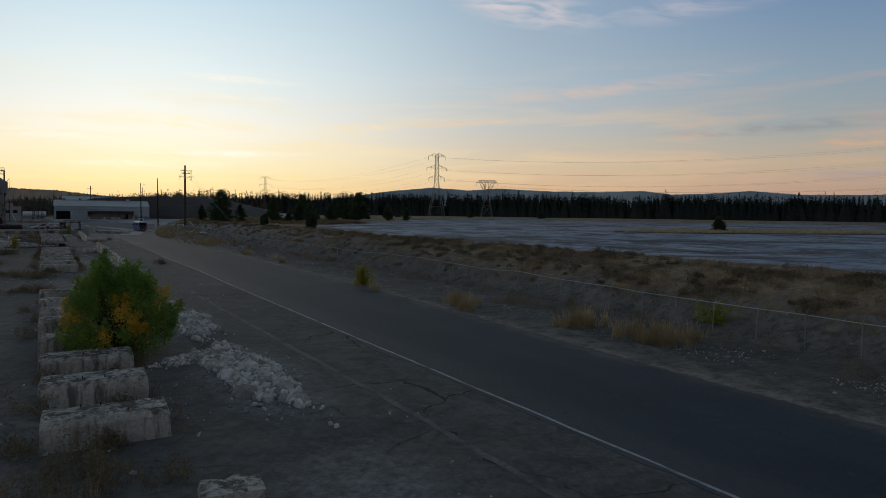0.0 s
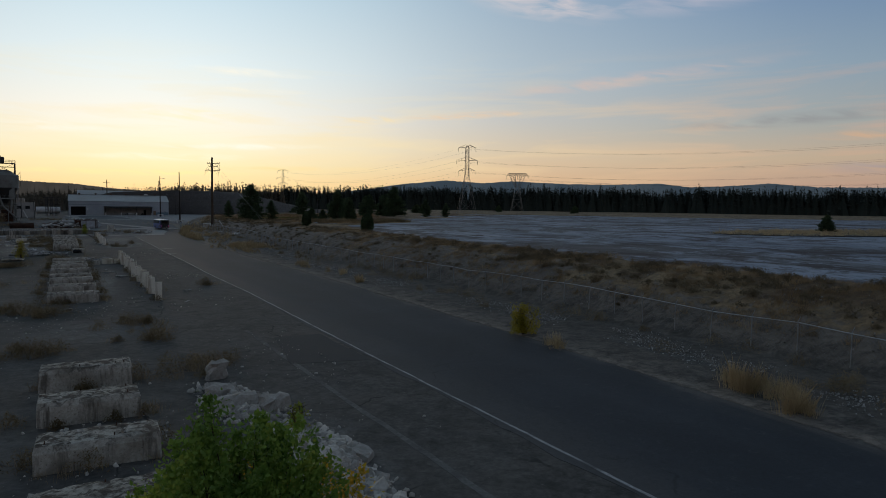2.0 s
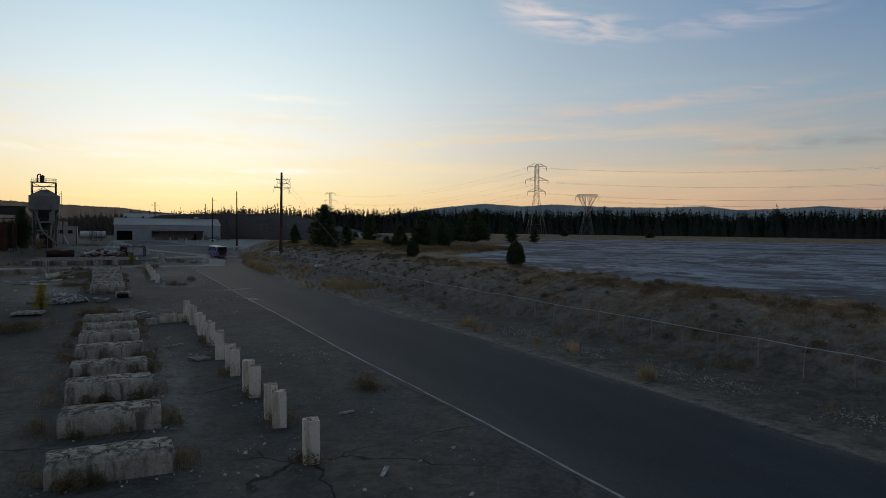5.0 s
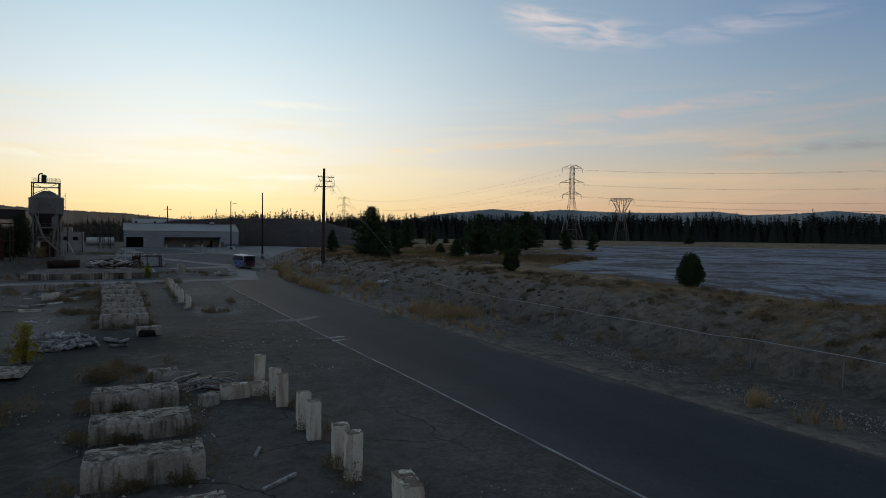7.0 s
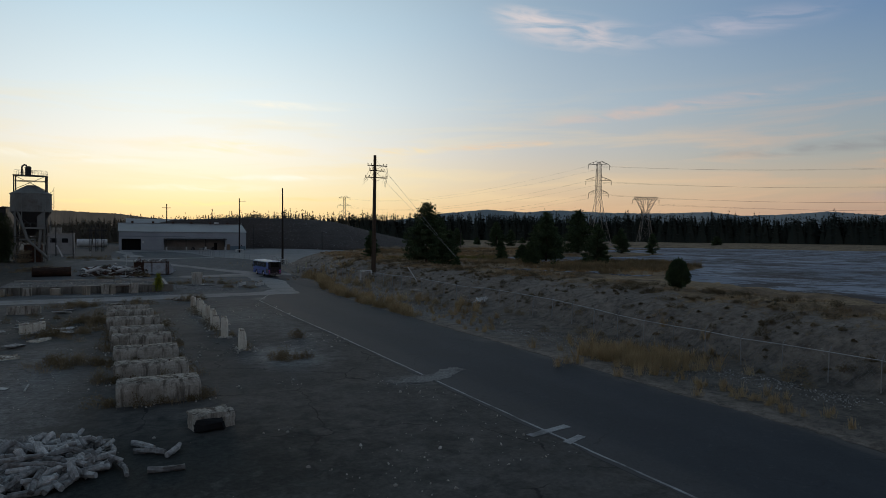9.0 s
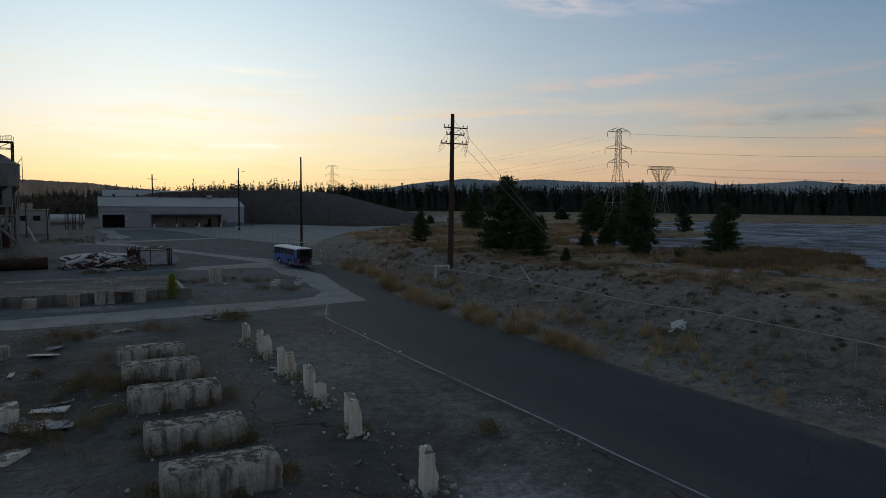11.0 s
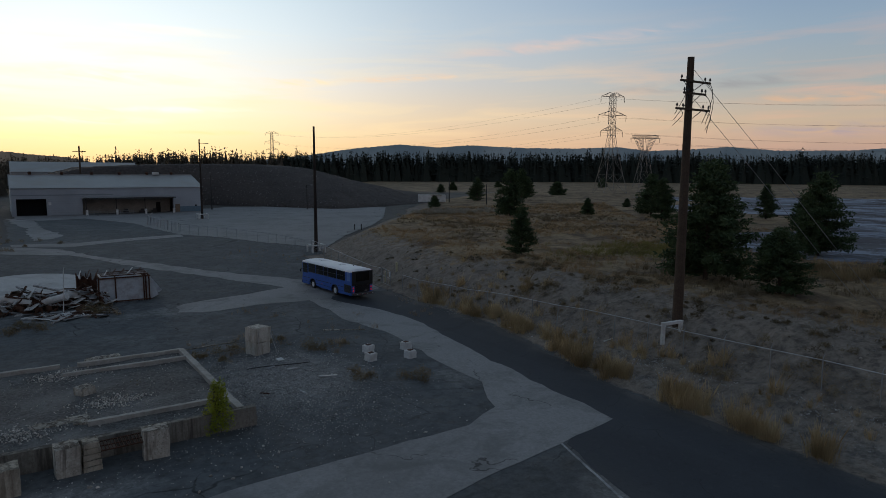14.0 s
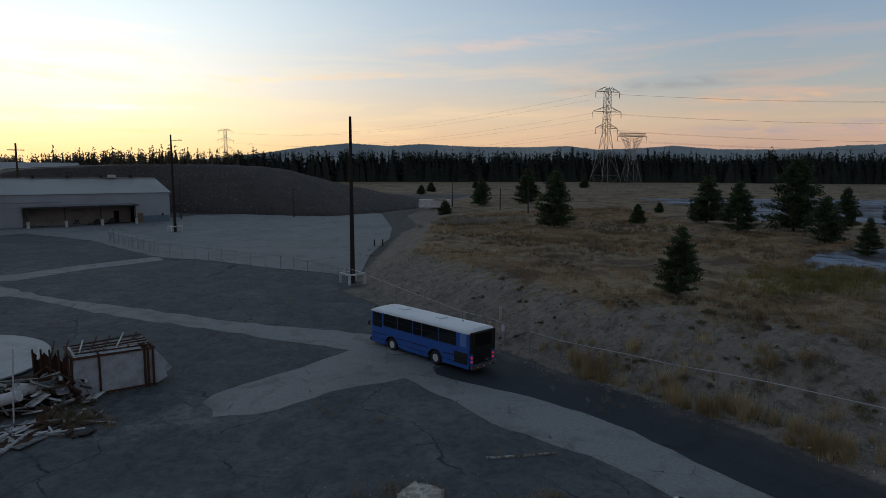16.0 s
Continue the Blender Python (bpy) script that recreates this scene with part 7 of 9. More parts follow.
def shrub(name, x, y, h, r, leaves, size, mat, label, seed, cat="bush", upright=0.0):
    rnd = np.random.RandomState(seed)
    w = thing(name, pose(x, y, H(x, y)), label, cat)
    bm = bmesh.new()
    tips = []
    for i in range(26 if h > 3 else 9):
        a, lean = rnd.uniform(0, 6.28), rnd.uniform(0.05, 0.85) * (1 - upright)
        p = Vector((rnd.uniform(-.1, .1) * r, rnd.uniform(-.1, .1) * r, -0.1))
        seg = 5
        for k in range(seg):
            q = p + Vector((math.cos(a) * lean * r * 0.26, math.sin(a) * lean * r * 0.26, h * (0.20 - 0.035 * lean) * rnd.uniform(0.8, 1.05)))
            tube(bm, p, q, 0.05 * h / 4 * (1 - k / seg) + 0.008, 0.05 * h / 4 * (1 - (k + 1) / seg) + 0.006, 5, False)
            if k > 0:
                tips.append(np.array(q))
                for _ in range(2):
                    b = rnd.uniform(0, 6.28)
                    t = q + Vector((math.cos(b), math.sin(b), rnd.uniform(0.2, 0.9))) * h * 0.14
                    tube(bm, q, t, 0.014, 0.005, 4, False)
                    tips.append(np.array(t))
            p = q
            a += rnd.uniform(-.5, .5)
    part("branchwork", bm, M_BARK, w)
    tips = np.array(tips)
    low = tips.copy()
    low[:, 2] *= rnd.uniform(0.15, 0.7, len(low))
    low[:, :2] *= 1.15
    tips = np.concatenate([tips, low])
    pick = tips[rnd.randint(0, len(tips), leaves)]
    spread_ = np.array([r * 0.075, r * 0.075, h * 0.055])
    c = pick + rnd.normal(size=(leaves, 3)) * spread_
    c[:, 2] = np.clip(c[:, 2], 0.15, None)
    c[:, :2] *= np.clip(1.52 - 0.92 * c[:, 2] / h, 0.42, 1.36)[:, None] if upright > 0.2 else 1.0
    out = c - np.array([0, 0, h * 0.4])
    out /= np.linalg.norm(out, axis=1)[:, None] + 1e-6
    v, f = leaf_cloud(c, out, size, rnd)
    raw("crown", v.tolist(), f.tolist(), mat, w)
    return w


def turning_bush(x, y, h, r, seed):
    """A broad many-stemmed bush: sprays of small leaves round every shoot, some of them turned orange."""
    rnd = np.random.RandomState(seed)
    w = thing("bush", pose(x, y, H(x, y)), "large leafy bush turning from green to orange", "bush")
    bm = bmesh.new()
    green, orange = [], []
    for i in range(300):
        a = rnd.uniform(0, 6.283)
        u = rnd.uniform(0.06, 1.0) ** 0.8
        top = h * (0.80 + 0.14 * math.sin(a * 2.0 + 0.6) + 0.08 * math.sin(a * 5.0 + 2))
        wide = r * float(np.interp(u, [0, 0.12, 0.32, 0.55, 0.78, 1.0], [0.66, 0.88, 1.0, 0.90, 0.64, 0.22])) * (0.92 + 0.10 * math.sin(a * 3 + 1) + 0.06 * math.sin(a * 7))
        q = rnd.uniform(0.25, 1.0) ** 0.45
        tip = Vector((math.cos(a) * wide * q, math.sin(a) * wide * q, (top + (h - top) * (1 - q)) * u))
        foot = Vector((rnd.normal() * 0.22, rnd.normal() * 0.22, -0.05))
        bend = foot.lerp(tip, 0.55) + Vector((0, 0, 0.10 * h * u))
        tube(bm, foot, bend, 0.026, 0.014, 5, False)
        tube(bm, bend, tip, 0.014, 0.005, 4, False)
        way = np.array((tip - bend).normalized()) + np.array((0, 0, 0.9))
        way /= np.linalg.norm(way)
        n = 190
        k = rnd.uniform(-1.1, 1.0, n)
        spray = np.array(tip) + way * (k * 0.40)[:, None] + rnd.normal(size=(n, 3)) * 0.155 * np.clip(1.15 - k, 0.25, 1.4)[:, None]
        warm = 0.30 < u < 0.72 and math.sin(a * 3.0 - 0.4) + 0.7 * math.sin(a * 7 + u * 9) > 0.35
        (orange if warm and q > 0.6 else green).append(spray)
    part("branchwork", bm, M_BARK, w)
    for name, cl, mat in (("crown", green, M_BUSH), ("turned_leaves", orange, M_TURNED)):
        c = np.concatenate(cl)
        c[:, 2] = np.clip(c[:, 2], 0.08, None)
        out = c - np.array([0, 0, h * 0.35])
        out /= np.linalg.norm(out, axis=1)[:, None] + 1e-6
        v, f = leaf_cloud(c, out, 0.088, rnd)
        raw(name, v.tolist(), f.tolist(), mat, w)


turning_bush(2.1, 37.4, 5.05, 3.2, 1)
shrub("bush", 6.75, 49.9, 1.25, 0.45, 700, 0.085, M_LIME, "small lime-green sapling growing in rubble", 11, upright=0.5)
shrub("bush", 26.2, 62.4, 2.0, 1.15, 5000, 0.085, M_YBUSH, "small yellow autumn bush at the roadside", 2)
shrub("bush", -0.1, 233.0, 2.7, 0.85, 6500, 0.085, M_LIME, "slender lime-green bush beside the foundation wall", 3, upright=0.6)
shrub("bush", -8.9, 145.5, 2.6, 0.9, 4000, 0.08, M_YBUSH, "thin yellow bush beside a log pile", 4, upright=0.5)
shrub("bush", 36.4, 28.0, 1.5, 1.3, 3500, 0.08, M_LIME, "pale green bush by the fence", 5)
shrub("bush", 61.5, 217.5, 1.3, 0.9, 900, 0.13, M_PINE, "dark green low bush in the field", 6)
M_ELM = leafmat("dark_broad_leaves", [(0.025, 0.036, 0.016), (0.045, 0.06, 0.026), (0.065, 0.08, 0.035)], 0.7, 0.5, 0.2)
shrub("tree", -31.2, 310.5, 11.0, 2.6, 9000, 0.34, M_ELM, "dark leafy tree growing against the silo", 8, cat="tree", upright=0.35)
shrub("tree", -33.8, 309.0, 8.0, 2.6, 6000, 0.34, M_ELM, "dark leafy tree growing against the silo", 9, cat="tree", upright=0.2)
shrub("bush", -26.6, 306.0, 3.2, 2.0, 1500, 0.22, M_WEED, "overgrown bush at the foot of the silo", 7)


def juniper(x, y, h, r, seed):
    """A dense egg-shaped evergreen of many sprays."""
    rnd = np.random.RandomState(seed)
    w = thing("juniper", pose(x, y, H(x, y) - 0.1), "dense dark green juniper at the pond's edge", "tree")
    bm = bmesh.new()
    tube(bm, (0, 0, -0.2), (0, 0, h * 0.7), 0.12, 0.03, 7)
    part("trunk", bm, M_BARK, w)
    n = 15000
    d = rnd.normal(size=(n, 3))
    d /= np.linalg.norm(d, axis=1)[:, None]
    a = np.arctan2(d[:, 1], d[:, 0])
    k = rnd.uniform(0.25, 1.0, n) ** 0.45 * (0.9 + 0.10 * np.sin(a * 4 + d[:, 2] * 5) + 0.08 * np.sin(a * 7 - d[:, 2] * 11))
    c = d * k[:, None] * np.array([r, r, h * 0.52])
    c[:, :2] *= (1.0 - 0.25 * np.clip(c[:, 2] / (h * 0.5), -0.4, 1))[:, None]
    c[:, 2] = np.clip(c[:, 2] + h * 0.5, 0.05, None)
    v, f = leaf_cloud(c, d + np.array([0, 0, 0.7]), 0.11, rnd, 0.0, 1.6)
    raw("crown", v.tolist(), f.tolist(), M_PINE, w)
    return w


juniper(47.3, 143.0, 3.6, 1.35, 61)
juniper(44.2, 172.0, 3.0, 1.15, 62)


def pine(seed, h, r, dense, name="pine_tree"):
    """A young pine: whorls of limbs clothed in needle tufts. Unit of height h, made at the origin."""
    rnd = np.random.RandomState(seed)
    w = thing(name, pose(0, 0, 0), "dark green ponderosa pine standing in dry grass", "tree", "pines beyond the bank")
    bm = bmesh.new()
    tube(bm, (0, 0, -0.4), (0, 0, h * 0.96), h * 0.021, 0.03, 9)
    cs, outs = [], []
    z = 0.07 * h
    while z < h * 0.97:
        f = z / h
        rad = 1.12 * r * (1 - f ** 1.5) ** 0.8 * (0.8 + 0.2 * min(1, f / 0.15))
        for k in range(rnd.randint(6, 9)):
            a = rnd.uniform(0, 6.28)
            L = rad * rnd.uniform(0.5, 1.2) + 0.12
            rise = rnd.uniform(-0.12, 0.35)
            p0, p1 = Vector((0, 0, z)), Vector((math.cos(a) * L, math.sin(a) * L, z + L * rise))
            tube(bm, p0, p1, 0.012 * h * (1 - f) ** 0.5 * 0.4 + 0.012, 0.008, 4, False)
            m = max(4, int(dense * L / r))
            t = rnd.uniform(0.22, 1.06, m)
            c = np.outer(1 - t, p0) + np.outer(t, p1) + rnd.normal(size=(m, 3)) * np.array([1, 1, 0.65]) * 0.085 * r
            cs.append(c)
            o = np.tile(np.array([math.cos(a), math.sin(a), 0.45]), (m, 1))
            outs.append(o)
        z += h * rnd.uniform(0.035, 0.06)
    cs.append(np.array([[0, 0, h * 0.97]]) + rnd.normal(size=(30, 3)) * np.array([0.04, 0.04, 0.03]) * h)
    outs.append(np.tile(np.array([0, 0, 1.0]), (30, 1)))
    part("trunk", bm, M_BARK, w)
    c, o = np.concatenate(cs), np.concatenate(outs)
    v, f = leaf_cloud(c, o, 0.04 * r + 0.08, rnd, 0.0, 1.8)
    raw("crown", v.tolist(), f.tolist(), M_PINE, w)
    return w


PROTO = [pine(51, 10.0, 3.2, 170), pine(52, 9.0, 2.6, 150), pine(53, 4.0, 1.7, 130)]
SPOTS = [(0, 45.6, 235.0, 11.2, 1.08), (1, 45.5, 227.8, 5.6, 1.5), (2, 62.0, 224.9, 4.2, 0.8), (1, 53.4, 240.9, 6.3, 1.1), (1, 43.2, 258.6, 6.0, 1.0), (0, 84.0, 309.6, 10.6, 0.95), (0, 75.5, 239.5, 10.6, 1.0), (2, 71.2, 242.2, 3.6, 0.9), (1, 79.5, 243.5, 7.5, 1.1),
         (0, 71.7, 218.2, 7.6, 1.0), (2, 43.2, 217.9, 2.0, 0.7), (0, 118.3, 299.0, 9.8, 1.2), (0, 115.0, 280.3, 13.0, 1.1), (1, 128.0, 276.5, 7.6, 1.0),
         (2, 103.8, 305.4, 4.0, 0.8), (2, 138.0, 323.0, 2.6, 0.9), (1, 135.0, 271.0, 6.2, 1.0), (1, 104.0, 285.0, 8.6, 1.2), (1, 97.0, 268.0, 7.0, 1.2),
         (2, 65.0, 240.0, 3.0, 0.9), (1, 142, 373, 11.0, 1.2), (1, 122, 372, 8.0, 1.2), (1, 160, 390, 8.0, 1.2), (2, 185, 400, 6.0, 1.2),
         (2, 155.2, 119.4, 4.4, 0.9), (1, 87.5, 259.0, 5.0, 1.0), (2, 92, 352, 3.4, 1.0), (2, 180, 480, 4.5, 1.0), (2, 205, 505, 5.0, 1.0), (2, 250, 520, 5.0, 1.1), (2, 300, 480, 6.0, 1.0), (2, 330, 420, 6.0, 1.1)]
used = set()
for k, (p, x, y, h, wide) in enumerate(SPOTS):
    base = PROTO[p]
    hh = {0: 10.0, 1: 9.0, 2: 4.0}[p]
    z = H(x, y) - 0.1 if not bool(inside(x, y, SHORE)) else 2.9
    m = pose(x, y, z, 0, 0, k * 67) @ Matrix.Diagonal((h / hh * wide, h / hh * wide, h / hh, 1))
    if p not in used:
        used.add(p)
        base.matrix_basis = m
        ob = base
    else:
        sc = base.scale.copy()
        ob = copy_thing(base, m @ Matrix.Diagonal((1 / sc[0], 1 / sc[1], 1 / sc[2], 1)))
    tagged(ob, "tall broad ponderosa pine beside a wooden pole" if k == 0 else "dark green pine standing in dry grass" if not bool(inside(x, y, SHORE)) else "small round pine on a sandbar")


# ---- grass and weeds ----
def blades(name, spots, mat, label, seed, n=16, high=0.6, wide=0.35, thick=0.02, cat="grass"):
    """Tufts of blades at spots of x, y and size."""
    rnd = np.random.RandomState(seed)
    spots = np.asarray(spots, float)
    z = heights(spots[:, 0], spots[:, 1])
    k = len(spots) * n
    base = np.repeat(np.column_stack([spots[:, 0], spots[:, 1], z]), n, 0)
    size = np.repeat(spots[:, 2], n) * rnd.uniform(0.5, 1.15, k)
    a, a2 = rnd.uniform(0, 6.283, k), rnd.uniform(0, 6.283, k)
    q = np.abs(rnd.normal(size=k)) * 0.55
    d = np.column_stack([np.cos(a), np.sin(a), np.zeros(k)])
    e = np.column_stack([np.cos(a2), np.sin(a2), np.zeros(k)])
    side = np.column_stack([-np.sin(a2), np.cos(a2), np.zeros(k)])
    foot = base + d * (q * wide * size)[:, None]
    tall = size * high * rnd.uniform(0.35, 1.15, k) * np.exp(-0.5 * q * q)
    tip = foot + (d * 0.16 + e * 0.30) * (tall * rnd.uniform(0.2, 1.3, k))[:, None] + np.array([0, 0, 1.0]) * tall[:, None]
    mid = (foot + tip) / 2 + np.array([0, 0, 1.0]) * (tall * 0.12)[:, None]
    t = (thick * np.maximum(0.5, size))[:, None]
    v = np.stack([foot - side * t, foot + side * t, mid + side * t * 0.8, tip, mid - side * t * 0.8], 1).reshape(-1, 3)
    f = np.arange(k * 5).reshape(-1, 5)
    return tagged(raw(name, v.tolist(), f.tolist(), mat), label, cat, "", "stuff")


def bushy(name, spots, mat, label, seed, n=150, high=0.55, wide=0.6, size=0.05, cat="weeds", rise=0.9, long=2.4):
    """Low fuzzy plants: twigs and small leaves filling uneven domes at spots of x, y and size."""
    rnd = np.random.RandomState(seed)
    spots = np.asarray(spots, float)
    z = heights(spots[:, 0], spots[:, 1])
    k = len(spots) * n
    base = np.repeat(np.column_stack([spots[:, 0], spots[:, 1], z]), n, 0)
    sz = np.repeat(spots[:, 2], n)
    a, q = rnd.uniform(0, 6.283, k), np.sqrt(rnd.uniform(0, 1, k))
    lob = 0.75 + 0.35 * np.sin(a * 3 + np.repeat(rnd.uniform(0, 6, len(spots)), n))
    up = rnd.uniform(0.0, 1.0, k) ** 0.8 * np.sqrt(np.clip(1 - (q * 0.95) ** 2, 0, 1)) * rnd.uniform(0.75, 1.2, k)
    c = base + np.column_stack([np.cos(a) * q * wide * lob * sz, np.sin(a) * q * wide * lob * sz, up * high * sz + 0.02])
    out = np.column_stack([np.cos(a) * q, np.sin(a) * q, np.full(k, rise)])
    v, f_ = leaf_cloud(c, out, size, rnd, 0.0, long)
    return tagged(raw(name, v.tolist(), f_.tolist(), mat), label, cat, "", "stuff")


rg = np.random.RandomState(77)


def along(y0, y1, n, off0, off1, ref, lo, hi, clump=0.0):
    y = rg.uniform(y0, y1, n)
    if clump:
        keep = wave(y * 0.0 + 3, y, clump, 61) > 0.05
        y = y[keep]
    e = np.interp(y, EDGE_Y if ref == "road" else FENCE_Y, EDGE_X if ref == "road" else FENCE_X)
    return np.column_stack([e + rg.uniform(off0, off1, len(y)), y, rg.uniform(lo, hi, len(y))])


def tufted(spots, scale, seed, cut):
    """Keep the spots that fall in patches."""
    return spots[wave(spots[:, 0], spots[:, 1], scale, seed) > cut]


gold = [tufted(along(188, 262, 1200, 0.25, 2.1, "road", 0.6, 1.3), 0.9, 61, 0.1), tufted(along(186, 262, 650, 2.0, 8.0, "road", 0.5, 1.25), 0.8, 62, 0.3), along(176, 262, 120, 1.0, 7.0, "road", 0.4, 0.8),
        np.column_stack([rg.normal(28.5, 2.0, 190), rg.normal(161, 2.8, 190), rg.uniform(0.6, 1.1, 190)]), np.column_stack([rg.normal(26.2, 0.8, 40), rg.normal(151, 4, 40), rg.uniform(0.3, 0.7, 40)]),
        np.column_stack([rg.normal(30.4, 1.1, 46), rg.normal(26.9, 1.4, 46), rg.uniform(0.6, 1.15, 46)]), np.column_stack([rg.normal(29.3, 0.7, 26), rg.normal(33.0, 0.9, 26), rg.uniform(0.7, 1.2, 26)]), np.column_stack([rg.normal(28.1, 0.7, 26), rg.normal(46.2, 1.2, 26), rg.uniform(0.7, 1.2, 26)]),
        np.column_stack([rg.normal(26.5, 0.4, 8), rg.normal(43.2, 0.5, 8), rg.uniform(0.8, 1.2, 8)]), np.column_stack([rg.normal(25.9, 0.4, 6), rg.normal(58.2, 0.4, 6), rg.uniform(0.6, 0.9, 6)]), tufted(along(95, 120, 90, 1.5, 4.0, "road", 0.6, 1.1), 0.8, 64, 0.2)]
blades("dry_grass", np.concatenate(gold), leafmat("golden_grass", [(0.24, 0.175, 0.09), (0.42, 0.315, 0.175), (0.62, 0.50, 0.31)], 0.9, 0.35, 0.45), "tall golden dry grass along the road's edge", 5, 85, 1.15, 0.5, 0.0085)
bank = [tufted(along(-5, 262, 3200, 0.5, 9.0, "fence", 0.4, 1.0), 0.6, 65, 0.5), tufted(along(-5, 130, 5200, 1.5, 10.5, "fence", 0.5, 1.15), 0.5, 66, -0.1), tufted(along(-5, 262, 6500, 7.0, 14.0, "fence", 0.45, 1.0), 0.35, 67, -0.15)]
blades("bank_grass", np.concatenate(bank), leafmat("bank_straw", [(0.16, 0.105, 0.055), (0.30, 0.21, 0.115), (0.46, 0.34, 0.20)], 0.9, 0.3, 0.4), "dry straw-coloured grass growing on the bank", 6, 40, 0.40, 0.9, 0.0075)
scrub = [tufted(along(150, 275, 500, -1.0, 9.0, "fence", 0.18, 0.5), 1.1, 73, 0.1), tufted(along(-5, 262, 1500, 1.0, 11.5, "fence", 0.4, 1.1), 0.7, 68, 0.25), tufted(along(-5, 262, 1100, 7.0, 12.0, "fence", 0.5, 1.2), 0.5, 69, 0.1), tufted(along(-5, 90, 900, 3.0, 11.0, "fence", 0.4, 1.1), 0.6, 70, 0.1)]
bushy("bank_scrub", np.concatenate(scrub), leafmat("dark_bank_scrub", [(0.085, 0.068, 0.042), (0.145, 0.115, 0.070), (0.23, 0.18, 0.108)], 0.9, 0.5, 0.2), "dark low scrub on the bank", 7, 150, 0.55, 0.75, 0.055, "scrub")
verge = tufted(along(8, 250, 420, 4.5, 10.5, "road", 0.6, 1.3), 0.7, 72, 0.15)
bushy("verge_weeds", verge, leafmat("fawn_weeds", [(0.11, 0.085, 0.05), (0.20, 0.155, 0.09), (0.32, 0.25, 0.15)], 0.9, 0.5, 0.35), "fawn bushy weeds along the foot of the fence", 17, 260, 0.85, 0.8, 0.045)
fy = rg.uniform(190, 345, 13000)
fx = np.interp(fy, FENCE_Y, FENCE_X) + rg.uniform(8, 75, 13000)
keep = ~inside(fx, fy, SHORE) & (wave(fx, fy, 0.12, 9) > -0.2)
blades("field_grass", np.column_stack([fx[keep], fy[keep], rg.uniform(0.4, 1.1, keep.sum())]), leafmat("field_straw", [(0.17, 0.10, 0.048), (0.31, 0.20, 0.10), (0.50, 0.36, 0.20)], 0.9, 0.16, 0.4), "rough dry grass covering the field", 8, 22, 0.6, 0.8, 0.013)
gx_, gy_ = rg.normal(61, 7, 700), rg.normal(254, 3.2, 700)
blades("green_grass", np.column_stack([gx_, gy_, rg.uniform(0.5, 1.2, 700)]), leafmat("yellow_green_grass", [(0.11, 0.105, 0.035), (0.20, 0.18, 0.06), (0.30, 0.25, 0.09)], 0.85, 0.3, 0.4), "yellow-green grass in a damp hollow of the field", 18, 30, 0.6, 0.8, 0.012)
fy = rg.uniform(195, 345, 6000)
fx = np.interp(fy, FENCE_Y, FENCE_X) + rg.uniform(9, 75, 6000)
keep = ~inside(fx, fy, SHORE) & (wave(fx, fy, 0.16, 19) > 0.05)
blades("field_scrub", np.column_stack([fx[keep], fy[keep], rg.uniform(0.4, 1.3, keep.sum())]), M_BRUSH, "low brown brush in the field", 9, 34, 0.6, 0.7, 0.016, "scrub")
rx, ry = rg.uniform(55, 94, 5200), rg.uniform(193, 233, 5200)
keep = ~inside(rx, ry, SHORE) & (wave(rx, ry, 0.22, 29) > 0.12)
blades("reeds", np.column_stack([rx[keep], ry[keep], rg.uniform(0.8, 1.5, keep.sum())]), leafmat("brown_reeds", [(0.12, 0.088, 0.048), (0.21, 0.158, 0.085), (0.36, 0.275, 0.155)], 0.9, 0.2, 0.3), "tall brown reeds on the pond's marshy edge", 19, 34, 0.8, 0.6, 0.014, "reeds")
wd = []
for y, xa, xb in FOOT:
    for _ in range(7 if y < 90 else 14):
        side_ = rg.randint(0, 4)
        if side_ == 0:
            wd.append((xb + rg.uniform(0.1, 0.6), y + rg.uniform(0, 1.8), rg.uniform(0.5, 1.1)))
        elif side_ == 1:
            wd.append((xa - rg.uniform(0.1, 0.9), y + rg.uniform(0, 1.8), rg.uniform(0.5, 1.2)))
        else:
            wd.append((rg.uniform(xa, xb), y - rg.uniform(0.05, 0.4), rg.uniform(0.4, 0.9)))
for x, y, h in PILLARS:
    for _ in range(3):
        wd.append((x + rg.uniform(-0.7, 0.7), y + rg.uniform(-0.8, 0.4), rg.uniform(0.5, 1.0)))
for x, y, n, s in ((-3.5, 85.5, 22, 1.6), (3.0, 78, 16, 1.4), (-6.5, 88, 20, 1.2), (-9, 80, 20, 1.5), (-10, 130, 40, 2.0), (-7.5, 196, 36, 1.6), (-9, 188, 30, 2.0), (-3, 139, 40, 2.2), (-8.5, 174, 24, 1.5), (-3, 70, 20, 1.5),
                   (3.6, 72, 14, 1.6), (-12, 60, 40, 3), (-11, 105, 40, 3), (-10, 213, 30, 2.5), (-3, 213.5, 12, 1.0), (3.0, 217, 22, 1.6), (5.5, 170.5, 14, 0.9), (8.0, 249.5, 12, 1.6), (12.0, 245.5, 12, 1.2), (10.5, 237.5, 6, 0.8),
                   (13.5, 235.5, 8, 1.2), (4.5, 248.5, 14, 2.4), (-1.5, 268.5, 20, 1.6), (8.5, 180, 6, 0.5), (11.4, 100, 8, 0.6), (5.0, 62, 18, 1.4), (-2.5, 241.5, 14, 0.6), (-8, 265, 16, 1.5), (-20, 150, 50, 6), (-20, 200, 50, 6), (1.0, 20.0, 24, 1.6),
                   (-24, 240, 60, 8), (-22, 285, 70, 6), (-14, 325, 60, 7)):
    for _ in range(n):
        wd.append((x + rg.normal() * s * 0.7, y + rg.normal() * s * 0.7, rg.uniform(0.5, 1.2)))
wd = np.array(wd)
